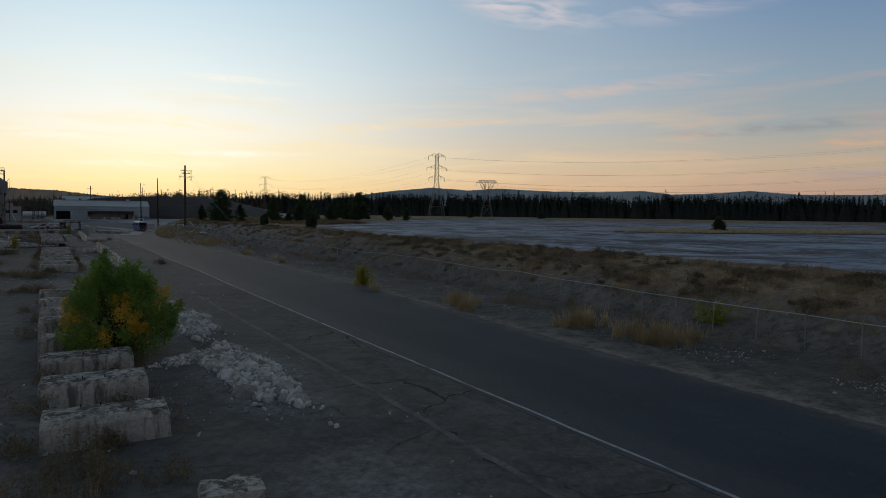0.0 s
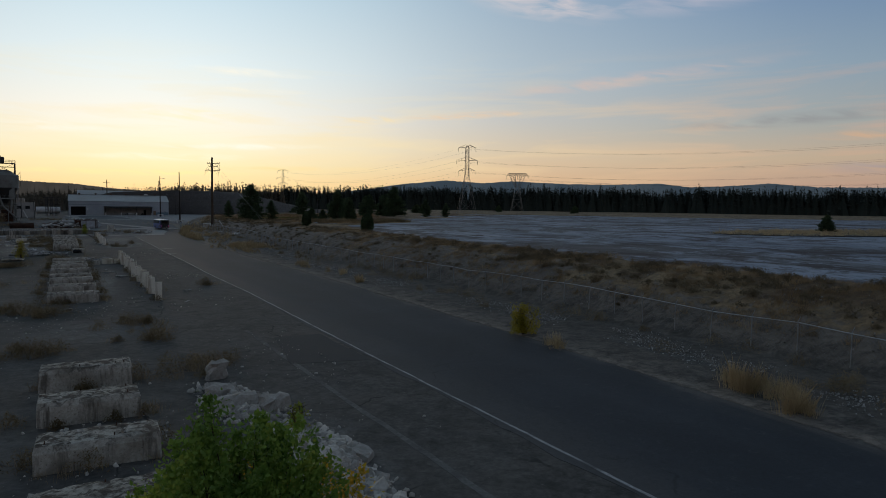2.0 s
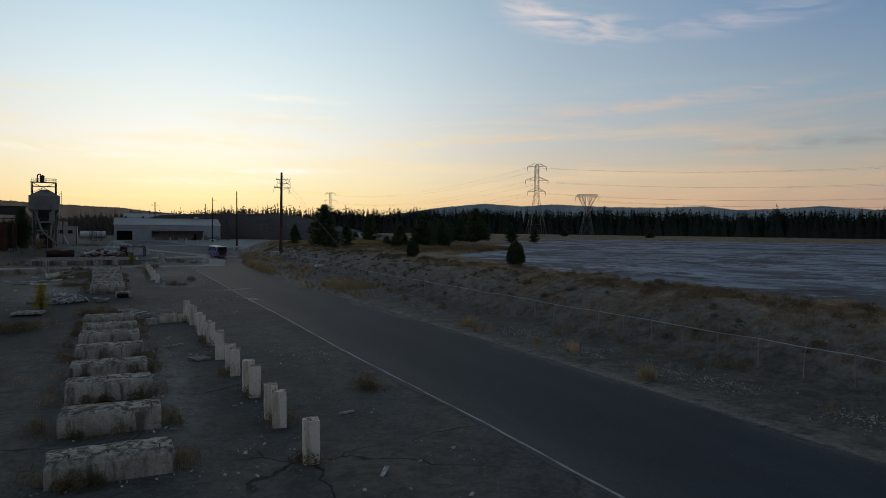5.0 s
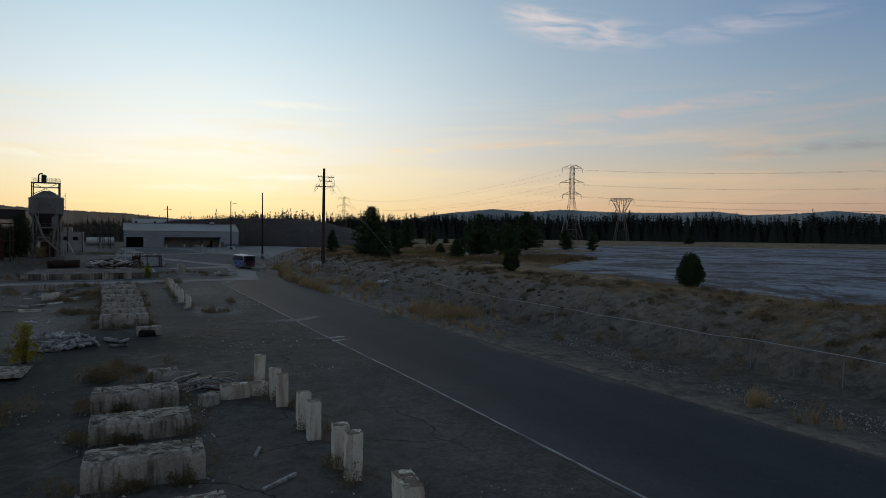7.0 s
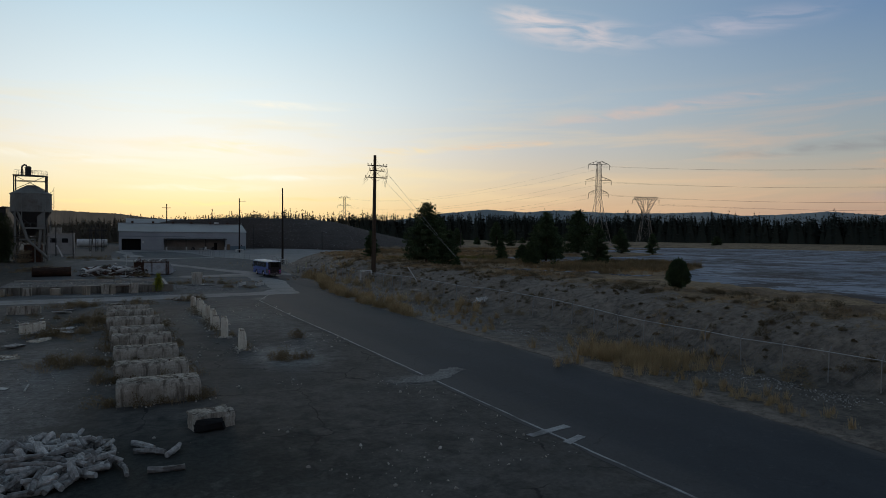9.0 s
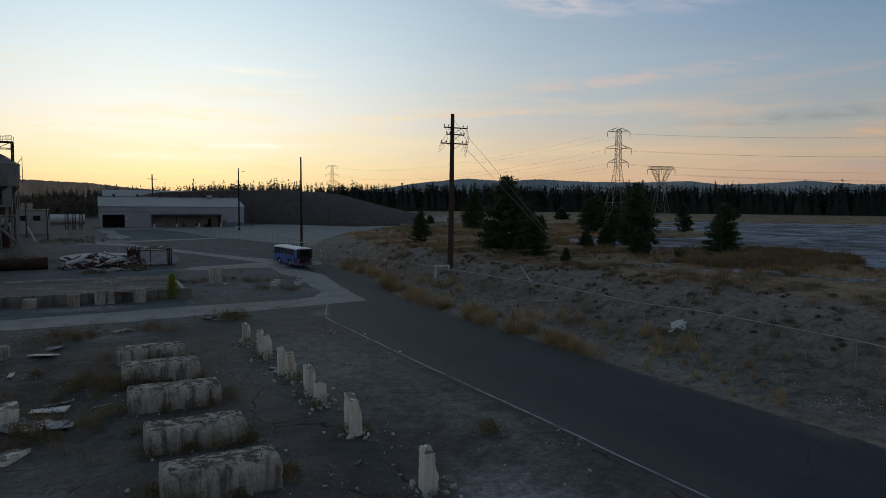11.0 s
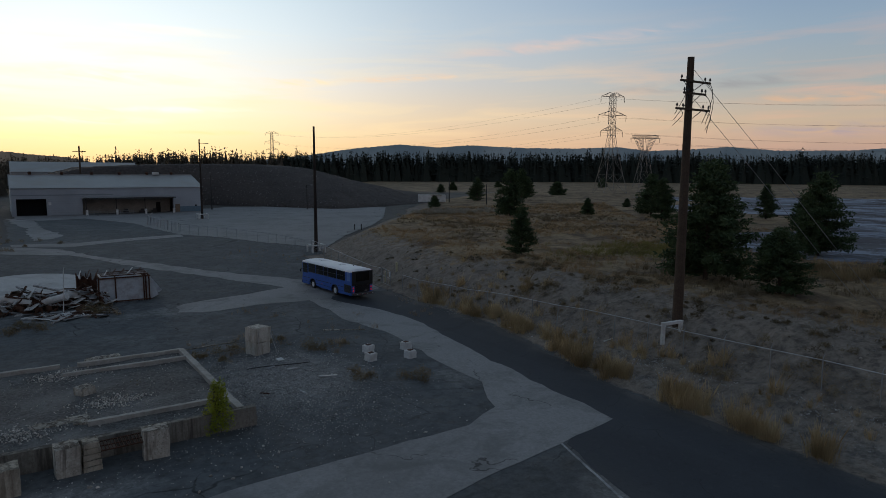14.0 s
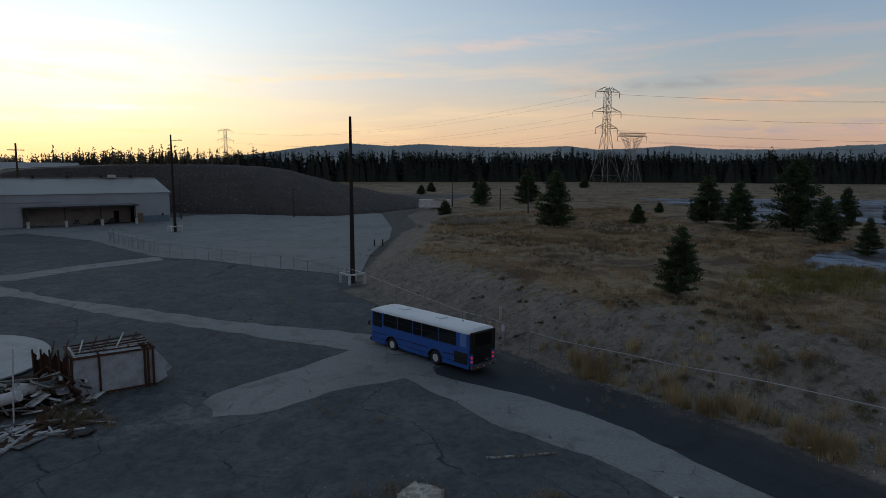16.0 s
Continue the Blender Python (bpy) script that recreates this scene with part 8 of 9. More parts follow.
bushy("weeds", wd[::2], leafmat("olive_weeds", [(0.085, 0.066, 0.036), (0.160, 0.122, 0.066), (0.29, 0.22, 0.125)], 0.9, 0.5, 0.3), "bushy olive-brown weeds growing through the asphalt", 10, 330, 0.85, 0.85, 0.045)
blades("dry_weeds", wd[1::2], M_WEED, "dry brown weeds growing through the asphalt", 20, 80, 0.55, 0.8, 0.005, "weeds")

px_, py_ = rg.normal(81.1, 5.5, 60), rg.normal(327.0, 2.2, 60)
blades("pale_brush", np.column_stack([px_, py_, rg.uniform(0.9, 1.6, 60)]), leafmat("grey_sagebrush", [(0.22, 0.20, 0.16), (0.34, 0.31, 0.25), (0.44, 0.40, 0.33)], 0.9, 0.5, 0.3), "pale grey brush on a dirt rise beyond the parking lot", 16, 160, 0.8, 1.0, 0.02, "scrub")

# dry seed stalks and wisps growing from cracks
st = []
for x, y, n, s_ in ((10.5, 262, 9, 0.8), (12.2, 258.5, 6, 0.5), (8, 252, 8, 1.2), (19.5, 255, 4, 0.4), (15.3, 250.5, 14, 1.6), (24.8, 252, 10, 1.0), (27.5, 258, 12, 0.9), (3.2, 248.6, 8, 1.5), (27.0, 268.5, 10, 1.2), (25.5, 292, 18, 3.0), (21, 297, 14, 3.0)):
    for _ in range(n):
        st.append((x + rg.normal() * s_, y + rg.normal() * s_, rg.uniform(0.5, 1.3)))
blades("dry_stalks", np.array(st), M_WEED, "thin dry stalks growing from cracks in the asphalt", 14, 34, 0.55, 0.35, 0.003, "weeds")
ix, iy = rg.uniform(118, 235, 2600), rg.uniform(90, 133, 2600)
keep = inside(ix, iy, isle)
n_ = int(keep.sum())
vz = blades("sandbar_grass", np.column_stack([ix[keep], iy[keep], rg.uniform(0.8, 1.8, n_)]), M_DRY, "dry grass growing on the sandbar", 15, 16, 0.6, 0.9, 0.02)
vz.location.z = 0.35

# ---- rubble, scrap and loose things ----
def chunks(name, spots, mat, label, seed, cat="rubble"):
    """Broken lumps at spots of x, y, height above the ground and size: the small ones splinters, the larger many-sided."""
    r = random.Random(seed)
    vs, fs = [], []
    g = (1 + 5 ** 0.5) / 2
    ico = [(-1, g, 0), (1, g, 0), (-1, -g, 0), (1, -g, 0), (0, -1, g), (0, 1, g), (0, -1, -g), (0, 1, -g), (g, 0, -1), (g, 0, 1), (-g, 0, -1), (-g, 0, 1)]
    sides = ((0, 11, 5), (0, 5, 1), (0, 1, 7), (0, 7, 10), (0, 10, 11), (1, 5, 9), (5, 11, 4), (11, 10, 2), (10, 7, 6), (7, 1, 8), (3, 9, 4), (3, 4, 2), (3, 2, 6), (3, 6, 8), (3, 8, 9), (4, 9, 5), (2, 4, 11), (6, 2, 10), (8, 6, 7), (9, 8, 1))
    ground_z = heights([p[0] for p in spots], [p[1] for p in spots])
    for (x, y, up, s), gz in zip(spots, ground_z):
        z = float(gz) + up
        m = Matrix.Translation((x, y, z)) @ Euler((r.uniform(0, 6), r.uniform(0, 6), r.uniform(0, 6))).to_matrix().to_4x4()
        d = [s * r.uniform(0.6, 1.3), s * r.uniform(0.5, 1.0), s * r.uniform(0.3, 0.7)]
        k = len(vs)
        if s > 0.16:
            w = 0.30
            flat_ = r.uniform(0.62, 0.85)
            for a, b, c in ico:
                j = r.uniform(0.78, 1.12)
                top = min(c * j / 1.9, flat_)       # one sheared face
                vs.append(tuple(m @ Vector((a * d[0] * w * j, b * d[1] * w * j, top * d[2] * 0.75))))
            fs += [tuple(k + i for i in f) for f in sides]
            continue
        for a in (-1, 1):
            for b in (-1, 1):
                for c in (-1, 1):
                    vs.append(tuple(m @ Vector((a * d[0] * r.uniform(0.12, 0.62), b * d[1] * r.uniform(0.12, 0.62), c * d[2] * r.uniform(0.15, 0.6)))))
        fs += [tuple(k + i for i in f) for f in ((0, 1, 3, 2), (4, 6, 7, 5), (0, 4, 5, 1), (2, 3, 7, 6), (0, 2, 6, 4), (1, 5, 7, 3))]
    return tagged(raw(name, vs, fs, mat), label, cat, "", "stuff")


def heap(cx, cy, a, b, rot, h, n, lo, hi, seed):
    r = random.Random(seed)
    out = []
    for _ in range(n):
        t, q = r.uniform(0, 6.283), r.random() ** 0.6
        lobe = 0.85 + 0.16 * math.sin(2 * t + seed) + 0.13 * math.sin(5 * t + seed * 2.3) + 0.07 * math.sin(11 * t + seed)
        stray = r.random() < 0.16
        k = lobe * q * (1.0 + (r.random() ** 2 * 0.7 if stray else 0.0))
        u, v = a * k * math.cos(t), b * k * math.sin(t)
        x, y = cx + u * math.cos(rot) - v * math.sin(rot), cy + u * math.sin(rot) + v * math.cos(rot)
        s = (lo + (hi - lo) * r.random() ** 4.0) * (0.5 if stray else 1.0) * (1.5 if r.random() < 0.015 else 1.0)
        lump = 0.75 + 0.5 * float(wave(x, y, 1.4, seed))
        out.append((x, y, max(0.02, h * (1 - q * q) * lump) * r.uniform(0.3, 1.0) if not stray else 0.02, s))
    return out


chunks("rubble_heap", heap(7.0, 30.6, 6.2, 1.75, 1.56, 0.42, 6800, 0.05, 0.72, 1), M_RUBBLE, "long heap of broken pale concrete beside the road", 2)
chunks("rubble_heap", heap(6.75, 45.6, 6.0, 1.55, 1.62, 0.45, 5200, 0.05, 0.62, 3) + heap(4.9, 34.4, 2.0, 1.1, 0.6, 0.15, 800, 0.03, 0.36, 13), M_RUBBLE, "heap of broken concrete behind the bush", 4)
chunks("rubble_heap", heap(5.6, 54.6, 5.0, 1.5, 1.75, 0.22, 1300, 0.04, 0.5, 5), M_RUBBLE, "scattered heap of broken concrete slabs", 6)
sc = []
r9 = random.Random(8)
for _ in range(13000):
    x, y = r9.uniform(-18, 12), r9.uniform(8, 235)
    if float(wave(x, y, 0.25, 44)) > 0.15:
        sc.append((x, y, 0.01, r9.choice((0.03, 0.03, 0.04, 0.04, 0.04, 0.05, 0.05, 0.06, 0.06, 0.08, 0.08, 0.10, 0.12, 0.20))))
vg = []
for _ in range(20000):      # washed-out gravel along the verge
    y = r9.uniform(8, 262)
    x = float(np.interp(y, [0, 35, 46, 58, 67, 90, 124, 130, 140, 150, 180, 262], [30.2, 30.5, 30.7, 32.3, 31.9, 30.5, 28.9, 28.9, 30.1, 30.9, 27.5, 28.6])) + r9.gauss(0, 1.0)
    if float(wave(x, y, 0.45, 46)) > -0.2:
        vg.append((x, y, 0.01, r9.choice((0.04, 0.05, 0.06, 0.07, 0.09, 0.14))))
for x, y, h in PILLARS[15:]:
    for _ in range(44):
        sc.append((x + r9.gauss(0.2, 0.6), y + r9.gauss(-0.2, 0.7), 0.03, r9.uniform(0.06, 0.32)))
for y, xa, xb in FOOT:
    for _ in range(12):
        sc.append((r9.uniform(xa - 0.5, xb + 0.9), y + r9.uniform(-0.8, 0.0), 0.02, r9.uniform(0.05, 0.2)))
    for _ in range(5):
        sc.append((r9.uniform(xa + 0.3, xb - 0.3), y + r9.uniform(0.4, 1.4), 0.93, r9.uniform(0.05, 0.18)))
for _ in range(300):
    sc.append((r9.gauss(5.5, 3.0), r9.gauss(240, 4.2), 0.01, r9.choice((0.03, 0.03, 0.04, 0.05, 0.08))))
for _ in range(600):
    sc.append((r9.uniform(-22, 10), r9.gauss(230.6, 0.9), 0.0, r9.choice((0.03, 0.04, 0.05, 0.08))))
M_PEBBLE = surface("grey_pebbles", (0.24, 0.232, 0.217), (0.38, 0.368, 0.345), None, 1.0, 6.0, 0.95, island=0.5)
for _ in range(11000):
    vg.append((r9.gauss(5.6, 2.9), r9.gauss(239.5, 4.4), 0.0, r9.choice((0.04, 0.05, 0.06, 0.07, 0.09, 0.13))))
chunks("gravel", vg, M_PEBBLE, "grey gravel washed out along the verge and over a yard", 19, "gravel")
chunks("stones", sc, M_RUBBLE, "small stones and concrete crumbs scattered over the yard", 9, "stones")
r9 = random.Random(10)
bankst = []
for _ in range(5000):
    y = r9.uniform(5, 300)
    bankst.append((float(np.interp(y, FENCE_Y, FENCE_X)) + r9.uniform(0.5, 9), y, 0.02, r9.choice((0.05, 0.06, 0.08, 0.1, 0.12, 0.2))))
chunks("bank_stones", bankst, surface("bank_stone", (0.16, 0.145, 0.12), (0.28, 0.26, 0.225), None, 1.0, 5.0, 0.95, island=0.4), "pale stones lying on the dirt bank", 11, "stones")

# concrete pieces on the first rubble heaps
for i, (x, y, sx, sy, sz, rz, rx) in enumerate([(5.4, 59.6, 1.0, 0.55, 1.05, 20, 14), (5.1, 56.4, 1.3, 0.8, 0.6, -15, 8), (5.3, 54.3, 2.1, 0.8, 0.6, 14, -10), (6.7, 53.2, 1.1, 0.8, 0.75, 20, 6), (8.0, 46.4, 0.9, 0.7, 0.4, 50, 12)]):
    bm = bmesh.new()
    rough_block(bm, (sx, sy, sz), 0.3, 0.05, 500 + i, 0.2)
    o = part("concrete_slab", bm, M_RUBBLE)
    o.matrix_world = pose(x, y, H(x, y) - 0.05, rx, 0, rz)
    tagged(o, "large broken concrete slab lying in rubble", "concrete slab")


# ---- pile of pale logs ----
def log_mesh(seed, L, rr, bend):
    r = random.Random(seed)
    bm = bmesh.new()
    pts = [Vector((-L / 2, 0, 0)), Vector((-L * 0.15, bend * 0.6, 0)), Vector((L * 0.2, bend, bend * 0.3)), Vector((L / 2, bend * 0.2, 0))]
    for a, b, q, p in zip(pts, pts[1:], (1, 1.08, 1), (1.08, 1, 0.94)):
        tube(bm, a, b, rr * q, rr * p, 9, True)
    for v in bm.verts:
        v.co += Vector((r.uniform(-.3, .3), r.uniform(-1, 1), r.uniform(-1, 1))) * rr * 0.22
    me = bpy.data.meshes.new("log")
    bm.to_mesh(me)
    bm.free()
    me.materials.append(M_DRIFT)
    return me


LOGS = [log_mesh(1, 1.3, 0.11, 0.05), log_mesh(2, 1.7, 0.10, 0.26), log_mesh(3, 0.9, 0.13, 0.35), log_mesh(4, 2.0, 0.085, 0.12)]
r7 = random.Random(21)
for i in range(170):
    t, q = r7.uniform(0, 6.28), r7.random() ** 0.6
    x, y = -7.9 + 2.6 * q * math.cos(t), 152.6 + 2.9 * q * math.sin(t)
    if i > 164:
        x, y, q = r7.uniform(-5.0, -2.4), r7.uniform(150, 154.5), 1.0
    z = H(x, y) + 0.13 + 0.62 * (1 - q * q) * r7.uniform(0.3, 1.0)
    o = new("log", LOGS[r7.randint(0, 3)])
    o.matrix_world = pose(x, y, z, r7.uniform(0, 360), r7.uniform(-14, 14) if q < 0.9 else 0, r7.gauss(20, 55))
    tagged(o, "pale grey weathered log in a heap" if i <= 164 else "pale grey log lying alone on asphalt", "log", "heap of logs")
for i in range(9):
    o = new("plank", LOGS[3])
    x, y = r7.uniform(-0.4, 2.2), r7.uniform(131.5, 135.5)
    o.matrix_world = pose(x, y, H(x, y) + 0.1 + 0.05 * i, 0, r7.uniform(-8, 8), r7.uniform(0, 180)) @ Matrix.Diagonal((0.7, 0.5, 0.5, 1))
    tagged(o, "grey timber offcut lying among concrete blocks", "timber", "timber among blocks")
bm = bmesh.new()
box(bm, (0, 0, 0.1), (1.2, 0.9, 0.5), bevel=0.16, jitter=0.09)
o = part("tarpaulin", bm, M_BLACK)
o.matrix_world = pose(-1.35, 155.2, H(-1.35, 155.2) + 0.15)
tagged(o, "crumpled black plastic bag against a block", "tarpaulin")

# ---- raised foundation with broken walls ----
M_KERB = surface("pale_kerb_concrete", (0.30, 0.285, 0.255), (0.42, 0.40, 0.36), (0.17, 0.155, 0.13), 0.8, 6.0, 0.9, bump=0.3, stain=0.5)
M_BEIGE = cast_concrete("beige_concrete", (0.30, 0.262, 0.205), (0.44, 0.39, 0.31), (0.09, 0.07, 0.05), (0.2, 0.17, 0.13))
zf = H(-5, 240)
def foundation():
    w = thing("foundation", pose(0, 0, zf), "raised concrete foundation filled with gravel", "foundation")
    top = 1.12
    vs, fs = [], []
    nxx, nyy = 46, 30
    for j in range(nyy + 1):
        for i in range(nxx + 1):
            x, y = -21 + 22.1 * i / nxx, 233.2 + 14.0 * j / nyy
            vs.append((x, y, top - 0.22 + 0.07 * float(wave(x, y, 0.9, 71))))
    for j in range(nyy):
        for i in range(nxx):
            a = j * (nxx + 1) + i
            fs.append((a, a + 1, a + nxx + 2, a + nxx + 1))
    raw("gravel_fill", vs, fs, M_GRAVEL, w, smooth=True)
    for nm, c, s, sd in (("front_wall", (-2.5, 233.1), (8.8, 0.35), 1), ("front_wall", (-14.0, 233.1), (14.0, 0.35), 2), ("side_wall", (1.1, 240.3), (0.4, 14.2), 3), ("back_wall", (-2.2, 247.3), (6.6, 0.35), 4), ("back_wall", (-13.5, 247.5), (14.0, 0.3), 5),
                         ("inner_wall", (-2.8, 245.2), (7.4, 0.28), 6), ("inner_wall", (-2.6, 235.4), (7.0, 0.3), 7)):
        bm = bmesh.new()
        rough_block(bm, (s[0], s[1], top + 0.25 + (0.0 if nm == 'front_wall' else 0.04)), 0.35, 0.005, 600 + sd, 0.025)
        bmesh.ops.translate(bm, verts=bm.verts[:], vec=(c[0], c[1], -0.25))
        part(nm, bm, M_CONC_DARK if nm == "front_wall" else M_KERB, w, "cracked concrete retaining wall" if nm == "front_wall" else "")


foundation()
for i, (x, y, sx, sy, sz, m) in enumerate([(-7.32, 232.00, 1.05, 1.0, 1.45, M_CONC), (-3.52, 231.80, 1.2, 0.9, 1.5, M_CONC), (-9.75, 231.17, 1.1, 1.1, 1.3, M_BEIGE),
                                          (-13.6, 231.6, 1.2, 1.1, 1.0, M_BEIGE), (-17.0, 231.8, 1.1, 1.0, 1.1, M_CONC), (-20.2, 231.6, 1.0, 1.0, 1.0, M_BEIGE)]):
    bm = bmesh.new()
    rough_block(bm, (sx, sy, sz), 0.2, 0.010, 640 + i, 0.06)
    o = part("pier", bm, m)
    o.matrix_world = pose(x, y, H(x, y) - 0.05, 0, 0, (-1) ** i * 3)
    tagged(o, "rough concrete pier standing against the foundation wall", "pier", "piers along the foundation")
sb = thing("block_stack", pose(-6.33, 231.98, H(-6.33, 231.98) - 0.03, 0, 0, 4), "stack of worn beige blocks against the foundation wall", "stack of blocks")
for k in range(5):
    bm = bmesh.new()
    rough_block(bm, (0.82 - 0.03 * k, 0.8, 0.27), 0.14, 0.012, 650 + k, 0.07)
    part("block", bm, M_BEIGE, sb).matrix_basis = pose(0.03 * math.sin(k * 2.3), 0.03 * k, 0.28 * k, 0, 0, 3 * math.sin(k * 4.1))
gr = thing("grating", pose(-4.92, 231.90, H(-4.92, 231.90) + 1.05, 8, 0, 2), "dark rusty steel grating bridging two piers", "grating")
for k in range(14):
    bm = bmesh.new()
    box(bm, (-1.0 + 2.0 * k / 13, 0, 0), (0.03, 0.95, 0.06))
    part("bar", bm, M_RUST, gr)
for yy in (-0.46, 0.0, 0.46):
    bm = bmesh.new()
    box(bm, (0, yy, -0.02), (2.1, 0.05, 0.05))
    part("cross_bar", bm, M_RUST, gr)
for i, (x, y, sx, sy, sz, rz) in enumerate([(-7.2, 236.6, 2.6, 0.7, 0.12, 12), (-5.7, 240.9, 0.9, 0.8, 0.5, 30), (-3.9, 248.0, 2.2, 0.8, 0.25, 8), (-6.2, 236.0, 1.0, 0.6, 0.1, -20)]):
    bm = bmesh.new()
    rough_block(bm, (sx, sy, sz), 0.25, 0.03, 660 + i, 0.08)
    o = part("broken_slab", bm, M_CONC)
    o.matrix_world = pose(x, y, zf + 0.9, 0, 0, rz)
    tagged(o, "broken concrete slab lying on gravel", "concrete slab")
fl = []
for _ in range(1500):
    x, y = r7.uniform(-20, 0.9), r7.uniform(233.5, 247)
    fl.append((x, y, 0.92 + (zf - H(x, y)), r7.choice((0.03, 0.03, 0.04, 0.05, 0.06, 0.1))))
for cx, cy in ((-4.5, 238.5), (-6.5, 245.5), (-9, 236)):
    for _ in range(420):
        x, y = r7.gauss(cx, 1.0), r7.gauss(cy, 0.6)
        fl.append((x, y, 0.93 + (zf - H(x, y)), r7.uniform(0.05, 0.16)))
chunks("foundation_stones", fl, M_RUBBLE, "white stones and crumbs strewn over the foundation", 12, "stones")

cb = thing("concrete_cube", pose(6.7, 247.15, H(6.7, 247.15) - 0.05, 0, 1.5, 22), "tall weathered concrete anchor block with hanging cables", "concrete block")
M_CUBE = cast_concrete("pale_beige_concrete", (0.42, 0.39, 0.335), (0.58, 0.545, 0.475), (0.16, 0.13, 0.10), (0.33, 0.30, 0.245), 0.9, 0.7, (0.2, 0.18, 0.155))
for z0, hh_, wd_, sd in ((0.0, 1.02, 1.30, 700), (1.04, 1.10, 1.38, 701)):      # two lifts of concrete with a joint between
    bm = bmesh.new()
    rough_block(bm, (wd_, wd_, hh_), 0.18, 0.007, sd, 0.05)
    part("block", bm, M_CUBE, cb).matrix_basis = pose(0, 0, z0)
for k, (a, b) in enumerate((((-0.6, -0.8), (-0.9, -1.2)), ((0.8, -0.5), (1.2, -0.8)))):
    bm = bmesh.new()
    path_tube(bm, [(a[0] * 0.6, a[1] * 0.4, 2.0), (a[0], a[1], 1.9), (a[0] * 1.1, a[1] * 1.1, 1.2), (b[0], b[1], 0.05)], 0.02, 5)
    part("cable", bm, M_DRIFT, cb)
for i, (x, y, rz) in enumerate([(13.1, 240.65, 8), (14.0, 242.75, 14), (16.9, 241.95, 20), (15.95, 239.7, 12)]):
    wb = thing("white_block", pose(x, y, H(x, y), 0, 0, rz), "small chipped white concrete block standing on asphalt", "concrete block", "four white blocks")
    bm = bmesh.new()
    rough_block(bm, (0.70, 0.70, 0.58), 0.17, 0.008, 720 + i, 0.05)
    part("block", bm, M_WHITE, wb)
    bm = bmesh.new()
    box(bm, (0.0, 0.0, 0.6), (0.4, 0.3, 0.06), bevel=0.02)
    part("bracket", bm, M_RUST, wb, "rusty steel bracket on top")


# ---- wrecked tanks and scrap ----
def wreck():
    w = thing("wrecked_container", pose(1.5, 274.6, H(1.5, 274.2) - 0.05, 0, 0, -2) @ Matrix.Diagonal((1.04, 1.2, 1.3, 1)), "overturned rusty steel hopper container with grey panels", "container")
    grey = surface("grey_container_paint", (0.36, 0.395, 0.42), (0.46, 0.495, 0.52), (0.15, 0.095, 0.065), 1.1, 5.0, 0.7, 0.1, bump=0.1, stain=0.5)
    bm = bmesh.new()
    prof = [(-2.6, 0.0), (2.0, 0.0), (2.9, 0.35), (2.2, 1.95), (-2.4, 2.05)]
    a = [bm.verts.new((x, -1.3, z)) for x, z in prof]
    b = [bm.verts.new((x, 1.3, z)) for x, z in prof]
    bm.faces.new(a)
    bm.faces.new(b[::-1])
    for i in range(5):
        j = (i + 1) % 5
        bm.faces.new((a[i], b[i], b[j], a[j]))
    bmesh.ops.recalc_face_normals(bm, faces=bm.faces[:])
    part("shell", bm, grey, w)
    for x in (-2.55, -1.05, 1.55, 1.75, 2.05):
        bm = bmesh.new()
        box(bm, (x, -1.34, 1.0), (0.12, 0.12, 2.05), jitter=0.02)
        box(bm, (x, 0, 2.06), (0.12, 2.7, 0.12), jitter=0.03)
        part("rib", bm, M_RUST, w, "rusty steel rib")
    bm = bmesh.new()
    box(bm, (-0.2, -1.36, 2.0), (4.8, 0.09, 0.09), jitter=0.02)
    box(bm, (-0.2, -1.36, 0.1), (4.8, 0.09, 0.09), jitter=0.02)
    part("rail", bm, M_RUST, w)
    bm = bmesh.new()
    v = [bm.verts.new(c) for c in ((2.1, -1.32, 0.15), (3.4, -0.6, 0.6), (2.2, -1.32, 1.9), (2.1, 1.3, 0.2), (2.2, 1.3, 1.9))]
    for f in ((0, 1, 2), (1, 3, 4), (1, 4, 2), (0, 3, 1), (0, 2, 4, 3)):
        bm.faces.new([v[i] for i in f])
    bmesh.ops.recalc_face_normals(bm, faces=bm.faces[:])
    part("nose", bm, grey, w, "pointed grey steel end")
    # crushed ribbed end, folded back and rusted through
    bm = bmesh.new()
    cols_ = 12
    g_ = []
    for i in range(cols_ + 1):
        k = i / cols_
        x, y = -2.6 - 1.7 * k, -1.28 + 1.9 * k
        d = 0.10 if i % 2 else -0.08
        g_.append([bm.verts.new((x + d, y + d, z + r7.uniform(-.05, .05))) for z in (0.0, 0.7, 1.4, 2.05 + 0.25 * math.sin(i * 1.7))])
    for a, b in zip(g_, g_[1:]):
        for q in range(3):
            bm.faces.new((a[q], b[q], b[q + 1], a[q + 1]))
    part("crushed_end", bm, M_RUST, w, "dark rusted ribbed end wall")
    for i in range(5):
        bm = bmesh.new()
        k = i / 4
        tube(bm, (-2.7 - 1.6 * k, -1.42 + 1.9 * k, 0), (-2.75 - 1.6 * k, -1.40 + 1.9 * k, 2.2 + r7.uniform(-.15, .3)), 0.07, 0.06, 5)
        part("rib", bm, M_RUST, w, "rusty steel rib")
    for i in range(8):
        bm = bmesh.new()
        tube(bm, (-4.2 + i * 0.7, -1.2 + r7.uniform(0, .6), 2.1), (-3.9 + i * 0.8, 1.2, 2.25 + r7.uniform(0, .25)), 0.05, 0.05, 5)
        part("roof_bar", bm, M_RUST if i % 3 else M_WHITE, w)
